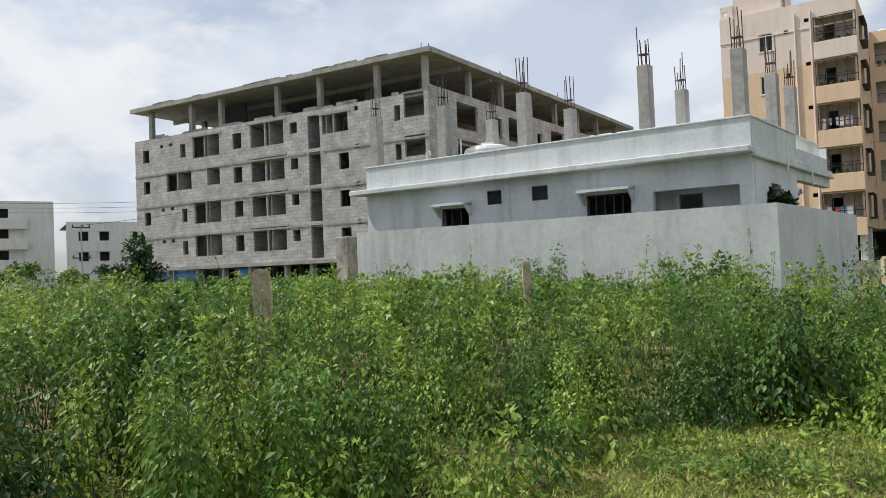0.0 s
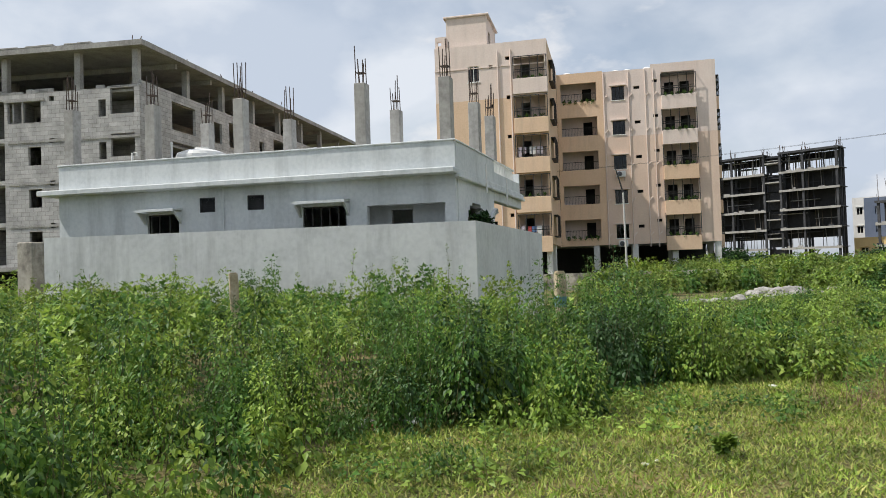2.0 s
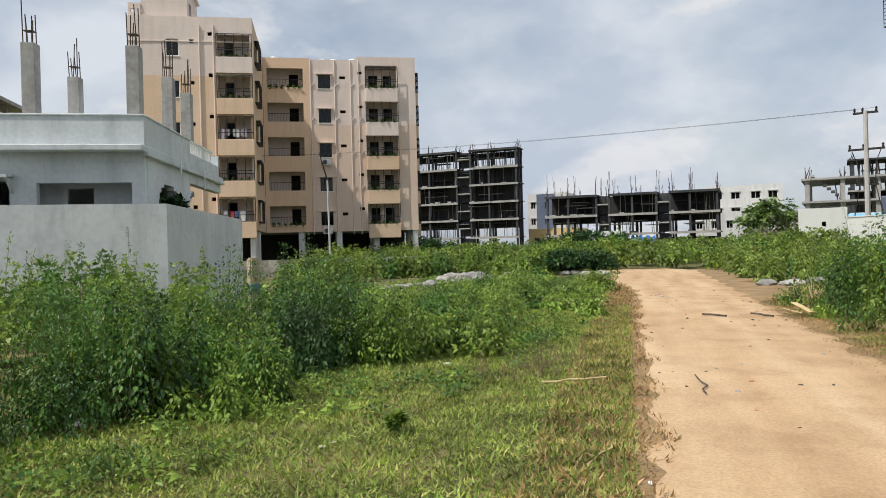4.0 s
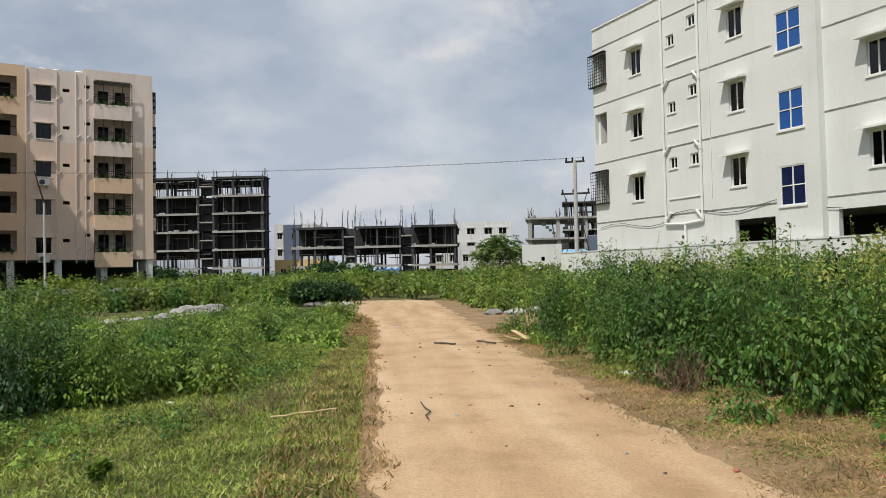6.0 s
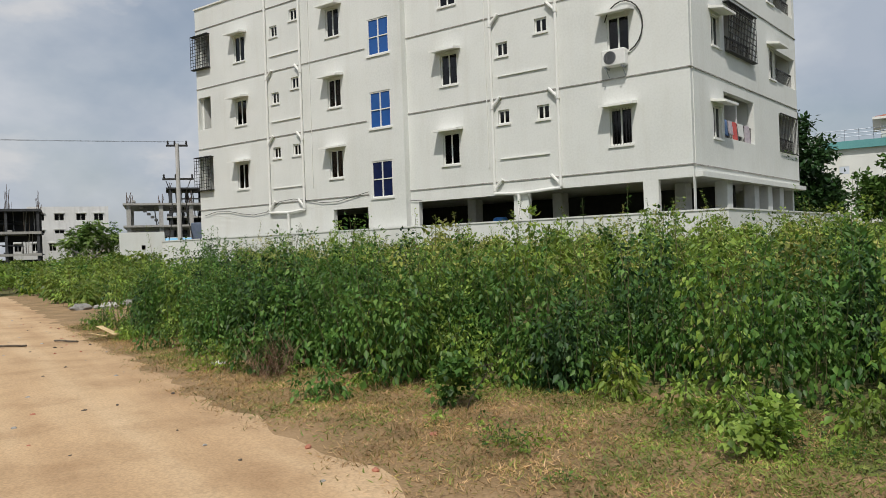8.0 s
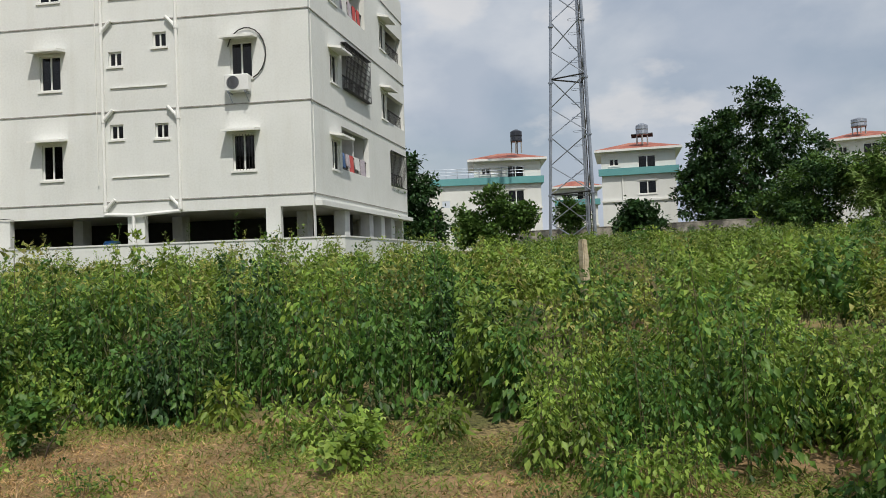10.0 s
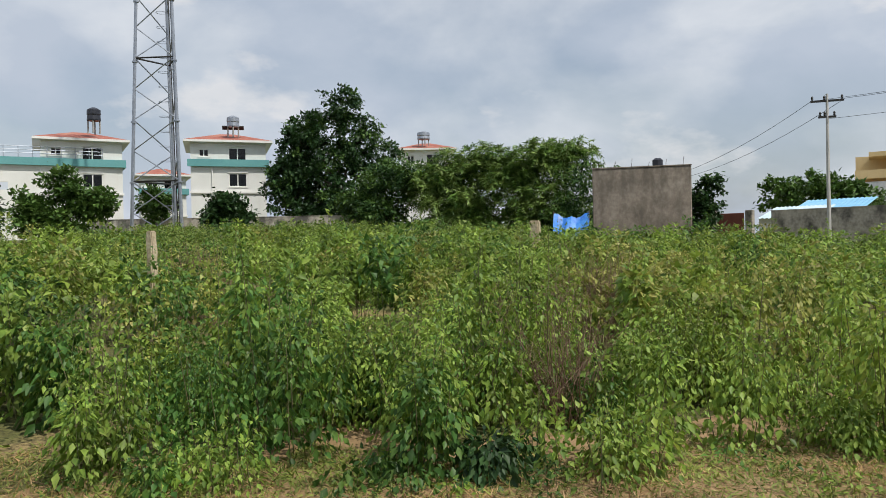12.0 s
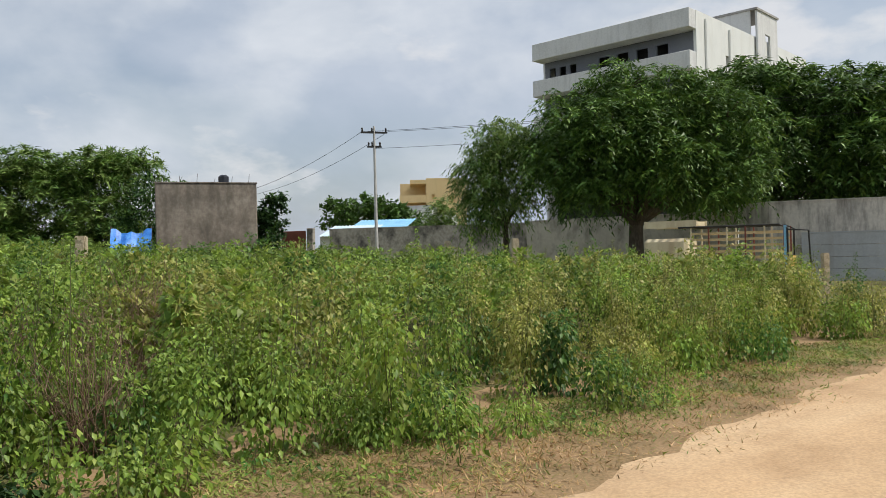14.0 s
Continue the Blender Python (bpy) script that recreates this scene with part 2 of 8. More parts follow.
M = dict(
    white=surface("white_paint", [(0.66, 0.67, 0.64), (0.715, 0.725, 0.695), (0.75, 0.76, 0.73)], 0.75, 0.5, 14, 0.12, stain=(0.55, 0.53, 0.46), stain_amount=0.25),
    trim=surface("white_trim", [(0.74, 0.74, 0.7), (0.82, 0.82, 0.79)], 0.6, 1.5, 30, 0.08),
    plaster=surface("pale_plaster", [(0.50, 0.535, 0.55), (0.58, 0.61, 0.62), (0.64, 0.665, 0.67)], 0.9, 0.8, 9, 0.25, stain=(0.25, 0.27, 0.275), stain_amount=0.45),
    wallplaster=surface("grey_plaster", [(0.50, 0.515, 0.52), (0.58, 0.595, 0.60), (0.64, 0.655, 0.655)], 0.9, 0.9, 7, 0.3, stain=(0.27, 0.28, 0.28), stain_amount=0.5),
    concrete=surface("bare_concrete", [(0.26, 0.25, 0.235), (0.35, 0.34, 0.32), (0.43, 0.42, 0.395)], 0.95, 0.9, 8, 0.5, stain=(0.15, 0.145, 0.135), stain_amount=0.5),
    # base taken near black and bluish to carry the far frames' shade, stains over it
    darkconcrete=surface("weathered_shaded_concrete", [(0.028, 0.030, 0.034), (0.048, 0.050, 0.055), (0.085, 0.088, 0.094)], 0.95, 0.5, 5, 0.4, stain=(0.05, 0.05, 0.05), stain_amount=0.6),
    blocks=block_work("cement_blocks", (0.50, 0.49, 0.475), (0.40, 0.392, 0.38), (0.30, 0.29, 0.275), 0.62, 0.3),
    farblocks=block_work("stone_blocks", (0.42, 0.41, 0.38), (0.33, 0.32, 0.30), (0.2, 0.19, 0.18), 0.45, 0.22),
    rebar=surface("rusty_rebar", [(0.07, 0.055, 0.05), (0.13, 0.09, 0.07)], 0.8, 6, 40, 0.2, metal=0.4),
    orange=surface("peach_paint", [(0.66, 0.47, 0.31), (0.72, 0.52, 0.355), (0.76, 0.565, 0.40)], 0.85, 0.35, 8, 0.12, stain=(0.44, 0.33, 0.24), stain_amount=0.35),
    pink=surface("pale_pink_paint", [(0.69, 0.57, 0.50), (0.74, 0.625, 0.555), (0.78, 0.675, 0.60)], 0.85, 0.35, 8, 0.12, stain=(0.5, 0.42, 0.37), stain_amount=0.35),
    deeporange=surface("orange_paint", [(0.60, 0.36, 0.19), (0.68, 0.42, 0.235)], 0.85, 0.35, 8, 0.12, stain=(0.4, 0.26, 0.16), stain_amount=0.35),
    peach=surface("warm_peach_paint", [(0.66, 0.50, 0.395), (0.71, 0.55, 0.44), (0.75, 0.59, 0.48)], 0.85, 0.35, 8, 0.12, stain=(0.46, 0.36, 0.29), stain_amount=0.35),
    slate=surface("slate_grey_paint", [(0.15, 0.16, 0.185), (0.20, 0.21, 0.235)], 0.85, 0.4, 8, 0.12),
    greypaint=surface("grey_white_paint", [(0.58, 0.58, 0.565), (0.66, 0.66, 0.645), (0.71, 0.71, 0.70)], 0.85, 0.3, 6, 0.12, stain=(0.38, 0.38, 0.37), stain_amount=0.45),
    yellow=surface("yellow_paint", [(0.68, 0.50, 0.24), (0.75, 0.57, 0.30)], 0.85, 0.35, 8, 0.1, stain=(0.5, 0.38, 0.22), stain_amount=0.3),
    bluepaint=surface("slate_blue_paint", [(0.10, 0.13, 0.19), (0.14, 0.17, 0.24)], 0.8, 0.5, 8, 0.1),
    teal=surface("teal_paint", [(0.10, 0.30, 0.31), (0.14, 0.37, 0.37)], 0.7, 0.7, 9, 0.1),
    roof=surface("red_roof_tiles", [(0.26, 0.075, 0.055), (0.34, 0.11, 0.075), (0.42, 0.19, 0.13)], 0.8, 0.8, 6, 0.4),
    # near-black colour that stands in for shade inside rooms and open floors
    dark=surface("interior_shade", [(0.025, 0.025, 0.026), (0.045, 0.044, 0.043)], 0.95, 0.6, 5, 0.1),
    black=surface("black_iron", [(0.02, 0.02, 0.02), (0.04, 0.038, 0.035)], 0.6, 5, 40, 0.1, metal=0.3),
    steel=surface("galvanised_steel", [(0.27, 0.30, 0.35), (0.38, 0.41, 0.46)], 0.45, 3, 20, 0.05, metal=0.6),
    pole=surface("pole_concrete", [(0.42, 0.41, 0.39), (0.55, 0.54, 0.52)], 0.9, 2, 25, 0.2),
    tarp=surface("blue_tarpaulin", [(0.02, 0.12, 0.48), (0.04, 0.22, 0.66), (0.10, 0.32, 0.72)], 0.45, 2.5, 12, 0.6),
    bluesheet=surface("blue_sheet_roof", [(0.16, 0.40, 0.62), (0.26, 0.52, 0.72)], 0.5, 1.5, 12, 0.2),
    palesheet=surface("pale_blue_sheet", [(0.45, 0.58, 0.66), (0.56, 0.68, 0.74)], 0.5, 1.5, 12, 0.2),
    oldwall=surface("stained_wall_plaster", [(0.31, 0.28, 0.235), (0.45, 0.415, 0.355), (0.57, 0.53, 0.455)], 0.95, 0.7, 6, 0.5, stain=(0.06, 0.058, 0.055), stain_amount=0.9, stain_stretch=(0.7, 0.7, 0.55), stain_from=0.44),
    streakwall=surface("rain_streaked_plaster", [(0.44, 0.42, 0.38), (0.56, 0.535, 0.485), (0.66, 0.63, 0.57)], 0.95, 0.9, 7, 0.5, stain=(0.15, 0.14, 0.125), stain_amount=0.75, stain_stretch=(1.4, 1.4, 0.3), stain_from=0.46),
    greenwall=surface("pale_wall_plaster", [(0.50, 0.47, 0.39), (0.60, 0.57, 0.48)], 0.95, 0.7, 6, 0.4, stain=(0.16, 0.14, 0.11), stain_amount=0.6, stain_stretch=(0.9, 0.9, 0.6), stain_from=0.47),
    brownwall=surface("bare_cement_render", [(0.20, 0.165, 0.135), (0.28, 0.235, 0.195), (0.37, 0.32, 0.27)], 0.95, 0.6, 5, 0.5, stain=(0.10, 0.085, 0.07), stain_amount=0.7, stain_stretch=(0.8, 0.8, 0.35), stain_from=0.42),
    gate=surface("grey_gate_paint", [(0.34, 0.37, 0.40), (0.42, 0.45, 0.48)], 0.5, 1.2, 14, 0.1, stain=(0.22, 0.2, 0.18), stain_amount=0.3),
    rust=surface("rusty_red_iron", [(0.16, 0.05, 0.035), (0.24, 0.08, 0.055)], 0.8, 2, 20, 0.3),
    cream=surface("cream_enamel", [(0.62, 0.53, 0.34), (0.70, 0.62, 0.43)], 0.55, 3, 25, 0.1, stain=(0.35, 0.22, 0.12), stain_amount=0.5),
    yellowiron=surface("yellow_enamel", [(0.62, 0.42, 0.10), (0.72, 0.52, 0.18)], 0.55, 3, 25, 0.1),
    plastic=surface("white_plastic", [(0.70, 0.70, 0.68), (0.78, 0.78, 0.76)], 0.45, 2, 20, 0.05),
    blacktank=surface("black_plastic", [(0.015, 0.017, 0.025), (0.03, 0.033, 0.045)], 0.4, 2, 20, 0.05),
    post=surface("weathered_post_stone", [(0.33, 0.27, 0.18), (0.46, 0.38, 0.26), (0.58, 0.50, 0.37)], 0.95, 6, 30, 0.9, stain=(0.2, 0.17, 0.12), stain_amount=0.35),
    postblue=surface("faded_blue_paint", [(0.10, 0.22, 0.25), (0.2, 0.33, 0.35)], 0.9, 8, 35, 0.5),
    bark=surface("bark", [(0.05, 0.04, 0.03), (0.10, 0.08, 0.06), (0.15, 0.125, 0.10)], 0.95, 3, 18, 0.8, stretch=(1, 1, 0.3)),
    stem=surface("weed_stem", [(0.07, 0.09, 0.03), (0.12, 0.12, 0.05), (0.15, 0.11, 0.06)], 0.8, 3, 18, 0.0),
    twig=surface("dry_twigs", [(0.13, 0.075, 0.045), (0.22, 0.14, 0.09), (0.30, 0.21, 0.14)], 0.9, 3, 18, 0.0),
    stone=surface("grey_stone", [(0.20, 0.19, 0.175), (0.31, 0.30, 0.28), (0.42, 0.405, 0.375)], 0.9, 4, 22, 0.6, per_object=0.25),
    straw=surface("pale_bamboo", [(0.50, 0.36, 0.18), (0.66, 0.50, 0.28)], 0.8, 4, 22, 0.3),
    paper=surface("white_litter", [(0.62, 0.62, 0.6), (0.75, 0.75, 0.73)], 0.7, 8, 40, 0.3),
    brickred=surface("broken_brick", [(0.35, 0.13, 0.08), (0.46, 0.20, 0.13)], 0.9, 8, 40, 0.5),
    cloth=surface("washing", [(0.35, 0.30, 0.36), (0.55, 0.50, 0.52)], 0.9, 6, 40, 0.3),
    clothred=surface("red_cloth", [(0.45, 0.05, 0.06), (0.6, 0.12, 0.10)], 0.9, 6, 40, 0.3),
    clothblue=surface("blue_cloth", [(0.12, 0.22, 0.45), (0.2, 0.3, 0.55)], 0.9, 6, 40, 0.3),
    pane=glass("window_glass", (0.16, 0.18, 0.2)),
    bluepane=surface("blue_film_glass", [(0.010, 0.075, 0.29), (0.016, 0.10, 0.35)], 0.22, 0.6, 4, 0.02),
    darkpane=surface("navy_film_glass", [(0.006, 0.012, 0.05), (0.01, 0.02, 0.08)], 0.1, 0.6, 4, 0.02),
    weed=foliage("weed_leaves", [(0.080, 0.150, 0.024), (0.130, 0.220, 0.035), (0.195, 0.300, 0.048), (0.240, 0.350, 0.062), (0.285, 0.37, 0.085)], 0.45, 0.3),
    weedlush=foliage("lush_weed_leaves", [(0.038, 0.100, 0.020), (0.060, 0.145, 0.028), (0.092, 0.190, 0.036), (0.135, 0.235, 0.048)], 0.45, 0.3),
    weedyellow=foliage("yellow_green_weed_leaves", [(0.095, 0.165, 0.024), (0.150, 0.235, 0.032), (0.215, 0.300, 0.044), (0.28, 0.34, 0.07)], 0.45, 0.3),
    weedolive=foliage("olive_weed_leaves", [(0.120, 0.150, 0.030), (0.190, 0.225, 0.044), (0.275, 0.305, 0.066), (0.36, 0.365, 0.10), (0.44, 0.41, 0.15)], 0.45, 0.3),
    weedfar=foliage("field_leaves", [(0.075, 0.135, 0.022), (0.115, 0.185, 0.032), (0.165, 0.235, 0.045), (0.23, 0.28, 0.07)], 0.45, 0.3),
    weeddark=foliage("dark_shrub_leaves", [(0.020, 0.055, 0.016), (0.035, 0.085, 0.024), (0.055, 0.115, 0.032)]),
    lawn=foliage("creeping_grass", [(0.13, 0.21, 0.03), (0.19, 0.275, 0.045), (0.27, 0.33, 0.06), (0.40, 0.37, 0.12)]),
    dry=foliage("dry_grass", [(0.19, 0.18, 0.05), (0.32, 0.225, 0.085), (0.42, 0.26, 0.12), (0.52, 0.36, 0.19)]),
    vergegreen=foliage("verge_grass", [(0.12, 0.17, 0.03), (0.18, 0.23, 0.045), (0.26, 0.28, 0.07)]),
    treedark=foliage("dark_tree_leaves", [(0.016, 0.045, 0.014), (0.028, 0.070, 0.020), (0.045, 0.098, 0.028)], 0.45),
    treemid=foliage("tree_leaves", [(0.045, 0.10, 0.020), (0.075, 0.15, 0.030), (0.11, 0.195, 0.042)], 0.5),
    neem=foliage("feathery_tree_leaves", [(0.042, 0.100, 0.018), (0.080, 0.165, 0.028), (0.13, 0.235, 0.042), (0.19, 0.29, 0.062)], 0.5),
    acacia=foliage("pale_feathery_leaves", [(0.12, 0.205, 0.05), (0.185, 0.28, 0.07), (0.26, 0.35, 0.10)], 0.5),
)


def earth():
    m, n, l, b = nodes_of("field_soil")
    co = n.new("ShaderNodeTexCoord")
    n1 = n.new("ShaderNodeTexNoise")
    n1.inputs["Scale"].default_value = 0.9
    n1.inputs["Detail"].default_value = 9
    n2 = n.new("ShaderNodeTexNoise")
    n2.inputs["Scale"].default_value = 22
    n2.inputs["Detail"].default_value = 5
    for q in (n1, n2):
        l.new(co.outputs["Object"], q.inputs["Vector"])
    r1 = ramp(n, [(0.11, 0.10, 0.032), (0.12, 0.125, 0.035), (0.28, 0.21, 0.09)], 0.35, 0.68)
    r2 = ramp(n, [(0.45, 0.45, 0.45), (1.25, 1.25, 1.25)], 0.3, 0.7)
    l.new(n1.outputs["Fac"], r1.inputs["Fac"])
    l.new(n2.outputs["Fac"], r2.inputs["Fac"])
    mx = n.new("ShaderNodeMix")
    mx.data_type = "RGBA"
    mx.blend_type = "MULTIPLY"
    mx.inputs["Factor"].default_value = 1
    l.new(r1.outputs["Color"], mx.inputs["A"])
    l.new(r2.outputs["Color"], mx.inputs["B"])
    l.new(mx.outputs["Result"], b.inputs["Base Color"])
    b.inputs["Roughness"].default_value = 1.0
    bp = n.new("ShaderNodeBump")
    bp.inputs["Strength"].default_value = 0.9
    bp.inputs["Distance"].default_value = 0.04
    l.new(n2.outputs["Fac"], bp.inputs["Height"])
    l.new(bp.outputs["Normal"], b.inputs["Normal"])
    return m


def track_dirt():
    """Packed sandy dirt: pale wheel lines along the track, reddish crumbs, pebbles."""
    m, n, l, b = nodes_of("packed_dirt")
    co = n.new("ShaderNodeTexCoord")
    mp = n.new("ShaderNodeMapping")
    mp.inputs["Scale"].default_value = (0.10, 1.1, 1.0)
    l.new(co.outputs["Object"], mp.inputs["Vector"])
    n0 = n.new("ShaderNodeTexNoise")
    n0.inputs["Scale"].default_value = 1.3
    n0.inputs["Detail"].default_value = 6
    l.new(mp.outputs["Vector"], n0.inputs["Vector"])
    n1 = n.new("ShaderNodeTexNoise")
    n1.inputs["Scale"].default_value = 1.1
    n1.inputs["Detail"].default_value = 9
    n1.inputs["Roughness"].default_value = 0.62
    n2 = n.new("ShaderNodeTexNoise")
    n2.inputs["Scale"].default_value = 38
    n2.inputs["Detail"].default_value = 5
    for q in (n1, n2):
        l.new(co.outputs["Object"], q.inputs["Vector"])
    r0 = ramp(n, [(0.40, 0.255, 0.135), (0.49, 0.33, 0.185), (0.56, 0.40, 0.24)], 0.3, 0.7)
    r1 = ramp(n, [(0.80, 0.76, 0.72), (1.0, 1.0, 1.0), (1.1, 1.1, 1.1)], 0.3, 0.7)
    r2 = ramp(n, [(0.84, 0.84, 0.84), (1.08, 1.08, 1.08)], 0.32, 0.62)
    l.new(n0.outputs["Fac"], r0.inputs["Fac"])
    l.new(n1.outputs["Fac"], r1.inputs["Fac"])
    l.new(n2.outputs["Fac"], r2.inputs["Fac"])
    colour = r0.outputs["Color"]
    for r in (r1, r2):
        mx = n.new("ShaderNodeMix")
        mx.data_type = "RGBA"
        mx.blend_type = "MULTIPLY"
        mx.inputs["Factor"].default_value = 1
        l.new(colour, mx.inputs["A"])
        l.new(r.outputs["Color"], mx.inputs["B"])
        colour = mx.outputs["Result"]
    l.new(colour, b.inputs["Base Color"])
    b.inputs["Roughness"].default_value = 0.95
    ad = n.new("ShaderNodeMath")
    ad.operation = "MULTIPLY_ADD"
    l.new(n2.outputs["Fac"], ad.inputs[0])
    ad.inputs[1].default_value = 0.25
    l.new(n1.outputs["Fac"], ad.inputs[2])
    bp = n.new("ShaderNodeBump")
    bp.inputs["Strength"].default_value = 0.5
    bp.inputs["Distance"].default_value = 0.05
    l.new(ad.outputs[0], bp.inputs["Height"])
    l.new(bp.outputs["Normal"], b.inputs["Normal"])
    return m


M["earth"], M["dirt"] = earth(), track_dirt()
M["verge"] = surface("dry_verge_soil", [(0.18, 0.125, 0.055), (0.27, 0.175, 0.085), (0.36, 0.235, 0.125)], 0.95, 1.3, 40, 0.8)


# ---------------------------------------------------------------- mesh tools
class Geo:
    """Collects boxes, walls, tubes and sheets, all through one matrix."""

    def __init__(self, m=None):
        self.v, self.f, self.m = [], [], m or Matrix()

    def add(self, vs, fs):
        k = len(self.v)
        self.v += [self.m @ Vector(p) for p in vs]
        self.f += [[k + i for i in q] for q in fs]
        return self

    def box(self, x0, x1, y0, y1, z0, z1):
        return self.add([(x, y, z) for z in (z0, z1) for y in (y0, y1) for x in (x0, x1)],
                        [(0, 2, 3, 1), (4, 5, 7, 6), (0, 1, 5, 4), (2, 6, 7, 3), (0, 4, 6, 2), (1, 3, 7, 5)])

    def soft(self, x0, x1, y0, y1, z0, z1, r=0.015):
        """A box with its edges taken off."""
        bm = bmesh.new()
        bmesh.ops.create_cube(bm, size=1)
        for q in bm.verts:
            q.co = ((x0 + x1) / 2 + q.co.x * (x1 - x0), (y0 + y1) / 2 + q.co.y * (y1 - y0), (z0 + z1) / 2 + q.co.z * (z1 - z0))
        bmesh.ops.bevel(bm, geom=bm.edges[:], offset=r, segments=1, affect="EDGES")
        bm.verts.index_update()
        self.add([q.co for q in bm.verts], [[w.index for w in q.verts] for q in bm.faces])
        bm.free()
        return self

    def tube(self, p, q, r0, r1=None, n=8):
        r1 = r0 if r1 is None else r1
        p, q = Vector(p), Vector(q)
        d = (q - p).normalized()
        a = d.orthogonal().normalized()
        c = d.cross(a)
        ring = [(math.cos(2 * math.pi * i / n), math.sin(2 * math.pi * i / n)) for i in range(n)]
        vs = [p + (a * x + c * y) * r0 for x, y in ring] + [q + (a * x + c * y) * r1 for x, y in ring]
        fs = [(i, (i + 1) % n, n + (i + 1) % n, n + i) for i in range(n)]
        return self.add(vs, fs + [tuple(range(n))[::-1], tuple(range(n, 2 * n))])

    def run(self, pts, r, n=6):
        """One unbroken tube through the points."""
        pts = [Vector(p) for p in pts]
        k = len(pts)
        vs, side = [], None
        for i, p in enumerate(pts):
            d = (pts[min(i + 1, k - 1)] - pts[max(i - 1, 0)]).normalized()
            if side is None:
                side = d.orthogonal().normalized()
            side = (side - d * side.dot(d)).normalized()
            up = d.cross(side)
            vs += [p + (side * math.cos(2 * math.pi * j / n) + up * math.sin(2 * math.pi * j / n)) * r for j in range(n)]
        fs = [(i * n + j, i * n + (j + 1) % n, (i + 1) * n + (j + 1) % n, (i + 1) * n + j) for i in range(k - 1) for j in range(n)]
        return self.add(vs, fs + [tuple(range(n))[::-1], tuple(range((k - 1) * n, k * n))])

    def lathe(self, x, y, prof, n=20):
        """Rings (radius, z) round an upright axis."""
        k = len(prof)
        vs = [(x + r * math.cos(2 * math.pi * i / n), y + r * math.sin(2 * math.pi * i / n), z) for r, z in prof for i in range(n)]
        fs = [(j * n + i, j * n + (i + 1) % n, (j + 1) * n + (i + 1) % n, (j + 1) * n + i) for j in range(k - 1) for i in range(n)]
        return self.add(vs, fs + [tuple(range(n))[::-1], tuple(range((k - 1) * n, k * n))])

    def wall(self, x0, x1, z0, z1, holes, t, y=0.0, along="x"):
        """A wall with thickness t behind y and openings (a0, a1, z0, z1) through it."""
        xs = sorted({x0, x1, *[min(max(h[i], x0), x1) for h in holes for i in (0, 1)]})
        zs = sorted({z0, z1, *[min(max(h[i], z0), z1) for h in holes for i in (2, 3)]})
        nx, nz = len(xs) - 1, len(zs) - 1

        def solid(i, j):
            if not (0 <= i < nx and 0 <= j < nz):
                return False
            cx, cz = (xs[i] + xs[i + 1]) / 2, (zs[j] + zs[j + 1]) / 2
            return not any(h[0] < cx < h[1] and h[2] < cz < h[3] for h in holes)

        def pt(a, d, z):
            return (a, y + d, z) if along == "x" else (y - d, a, z)
        for i in range(nx):
            for j in range(nz):
                if not solid(i, j):
                    continue
                a0, a1, b0, b1 = xs[i], xs[i + 1], zs[j], zs[j + 1]
                self.add([pt(a0, 0, b0), pt(a1, 0, b0), pt(a1, 0, b1), pt(a0, 0, b1)], [(0, 1, 2, 3)])
                self.add([pt(a0, t, b0), pt(a1, t, b0), pt(a1, t, b1), pt(a0, t, b1)], [(3, 2, 1, 0)])
                if not solid(i - 1, j):
                    self.add([pt(a0, 0, b0), pt(a0, t, b0), pt(a0, t, b1), pt(a0, 0, b1)], [(3, 2, 1, 0)])
                if not solid(i + 1, j):
                    self.add([pt(a1, 0, b0), pt(a1, t, b0), pt(a1, t, b1), pt(a1, 0, b1)], [(0, 1, 2, 3)])
                if not solid(i, j - 1):
                    self.add([pt(a0, 0, b0), pt(a1, 0, b0), pt(a1, t, b0), pt(a0, t, b0)], [(3, 2, 1, 0)])
                if not solid(i, j + 1):
                    self.add([pt(a0, 0, b1), pt(a1, 0, b1), pt(a1, t, b1), pt(a0, t, b1)], [(0, 1, 2, 3)])
        return self

    def mesh(self, name, mat):
        me = bpy.data.meshes.new(name)
        seen, at, vs = {}, [], []
        for p in self.v:
            key = (round(p.x, 4), round(p.y, 4), round(p.z, 4))
            if key not in seen:
                seen[key] = len(vs)
                vs.append(tuple(p))
            at.append(seen[key])
        fs = [[at[i] for i in q] for q in self.f]
        me.from_pydata(vs, [], [q for q in fs if len(set(q)) == len(q)])
        me.materials.append(mat)
        me.update()
        return me


def part(name, geo, mat, parent=None, label=""):
    ob = new(name, geo.mesh(name, mat))
    if parent is not None:
        ob.parent = parent
    return tagged(ob, label)


def thing(name, m, label, category, group="", kind=""):
    ob = new(name)
    ob.empty_display_size = 0.3
    ob.matrix_basis = m
    return tagged(ob, label, category, group, kind)


def facing(x, y, dx, dy, z=0.0):
    """A frame at (x, y, z) whose x axis runs along (dx, dy) and whose y axis leads away behind it."""
    return pose(x, y, z, 0, 0, math.degrees(math.atan2(dy, dx)))


# the track's own directions: along it, and to its right
AX, AY = 0.846, 0.533


def along(x, y):
    return AX * x + AY * y, AY * x - AX * y


def spot(s, off):
    return AX * s + AY * off, AY * s - AX * off


def ground_z(x, y):
    """The field climbs gently to the right of the track."""
    s, off = AX * x + AY * y, AY * x - AX * y
    rise = np.clip((s + 30) / 34, 0, 1)
    return 0.045 * np.clip(off - 7, 0, 90) * rise * rise * (3 - 2 * rise)


def gz(x, y):
    return float(ground_z(np.array(x, float), np.array(y, float)))


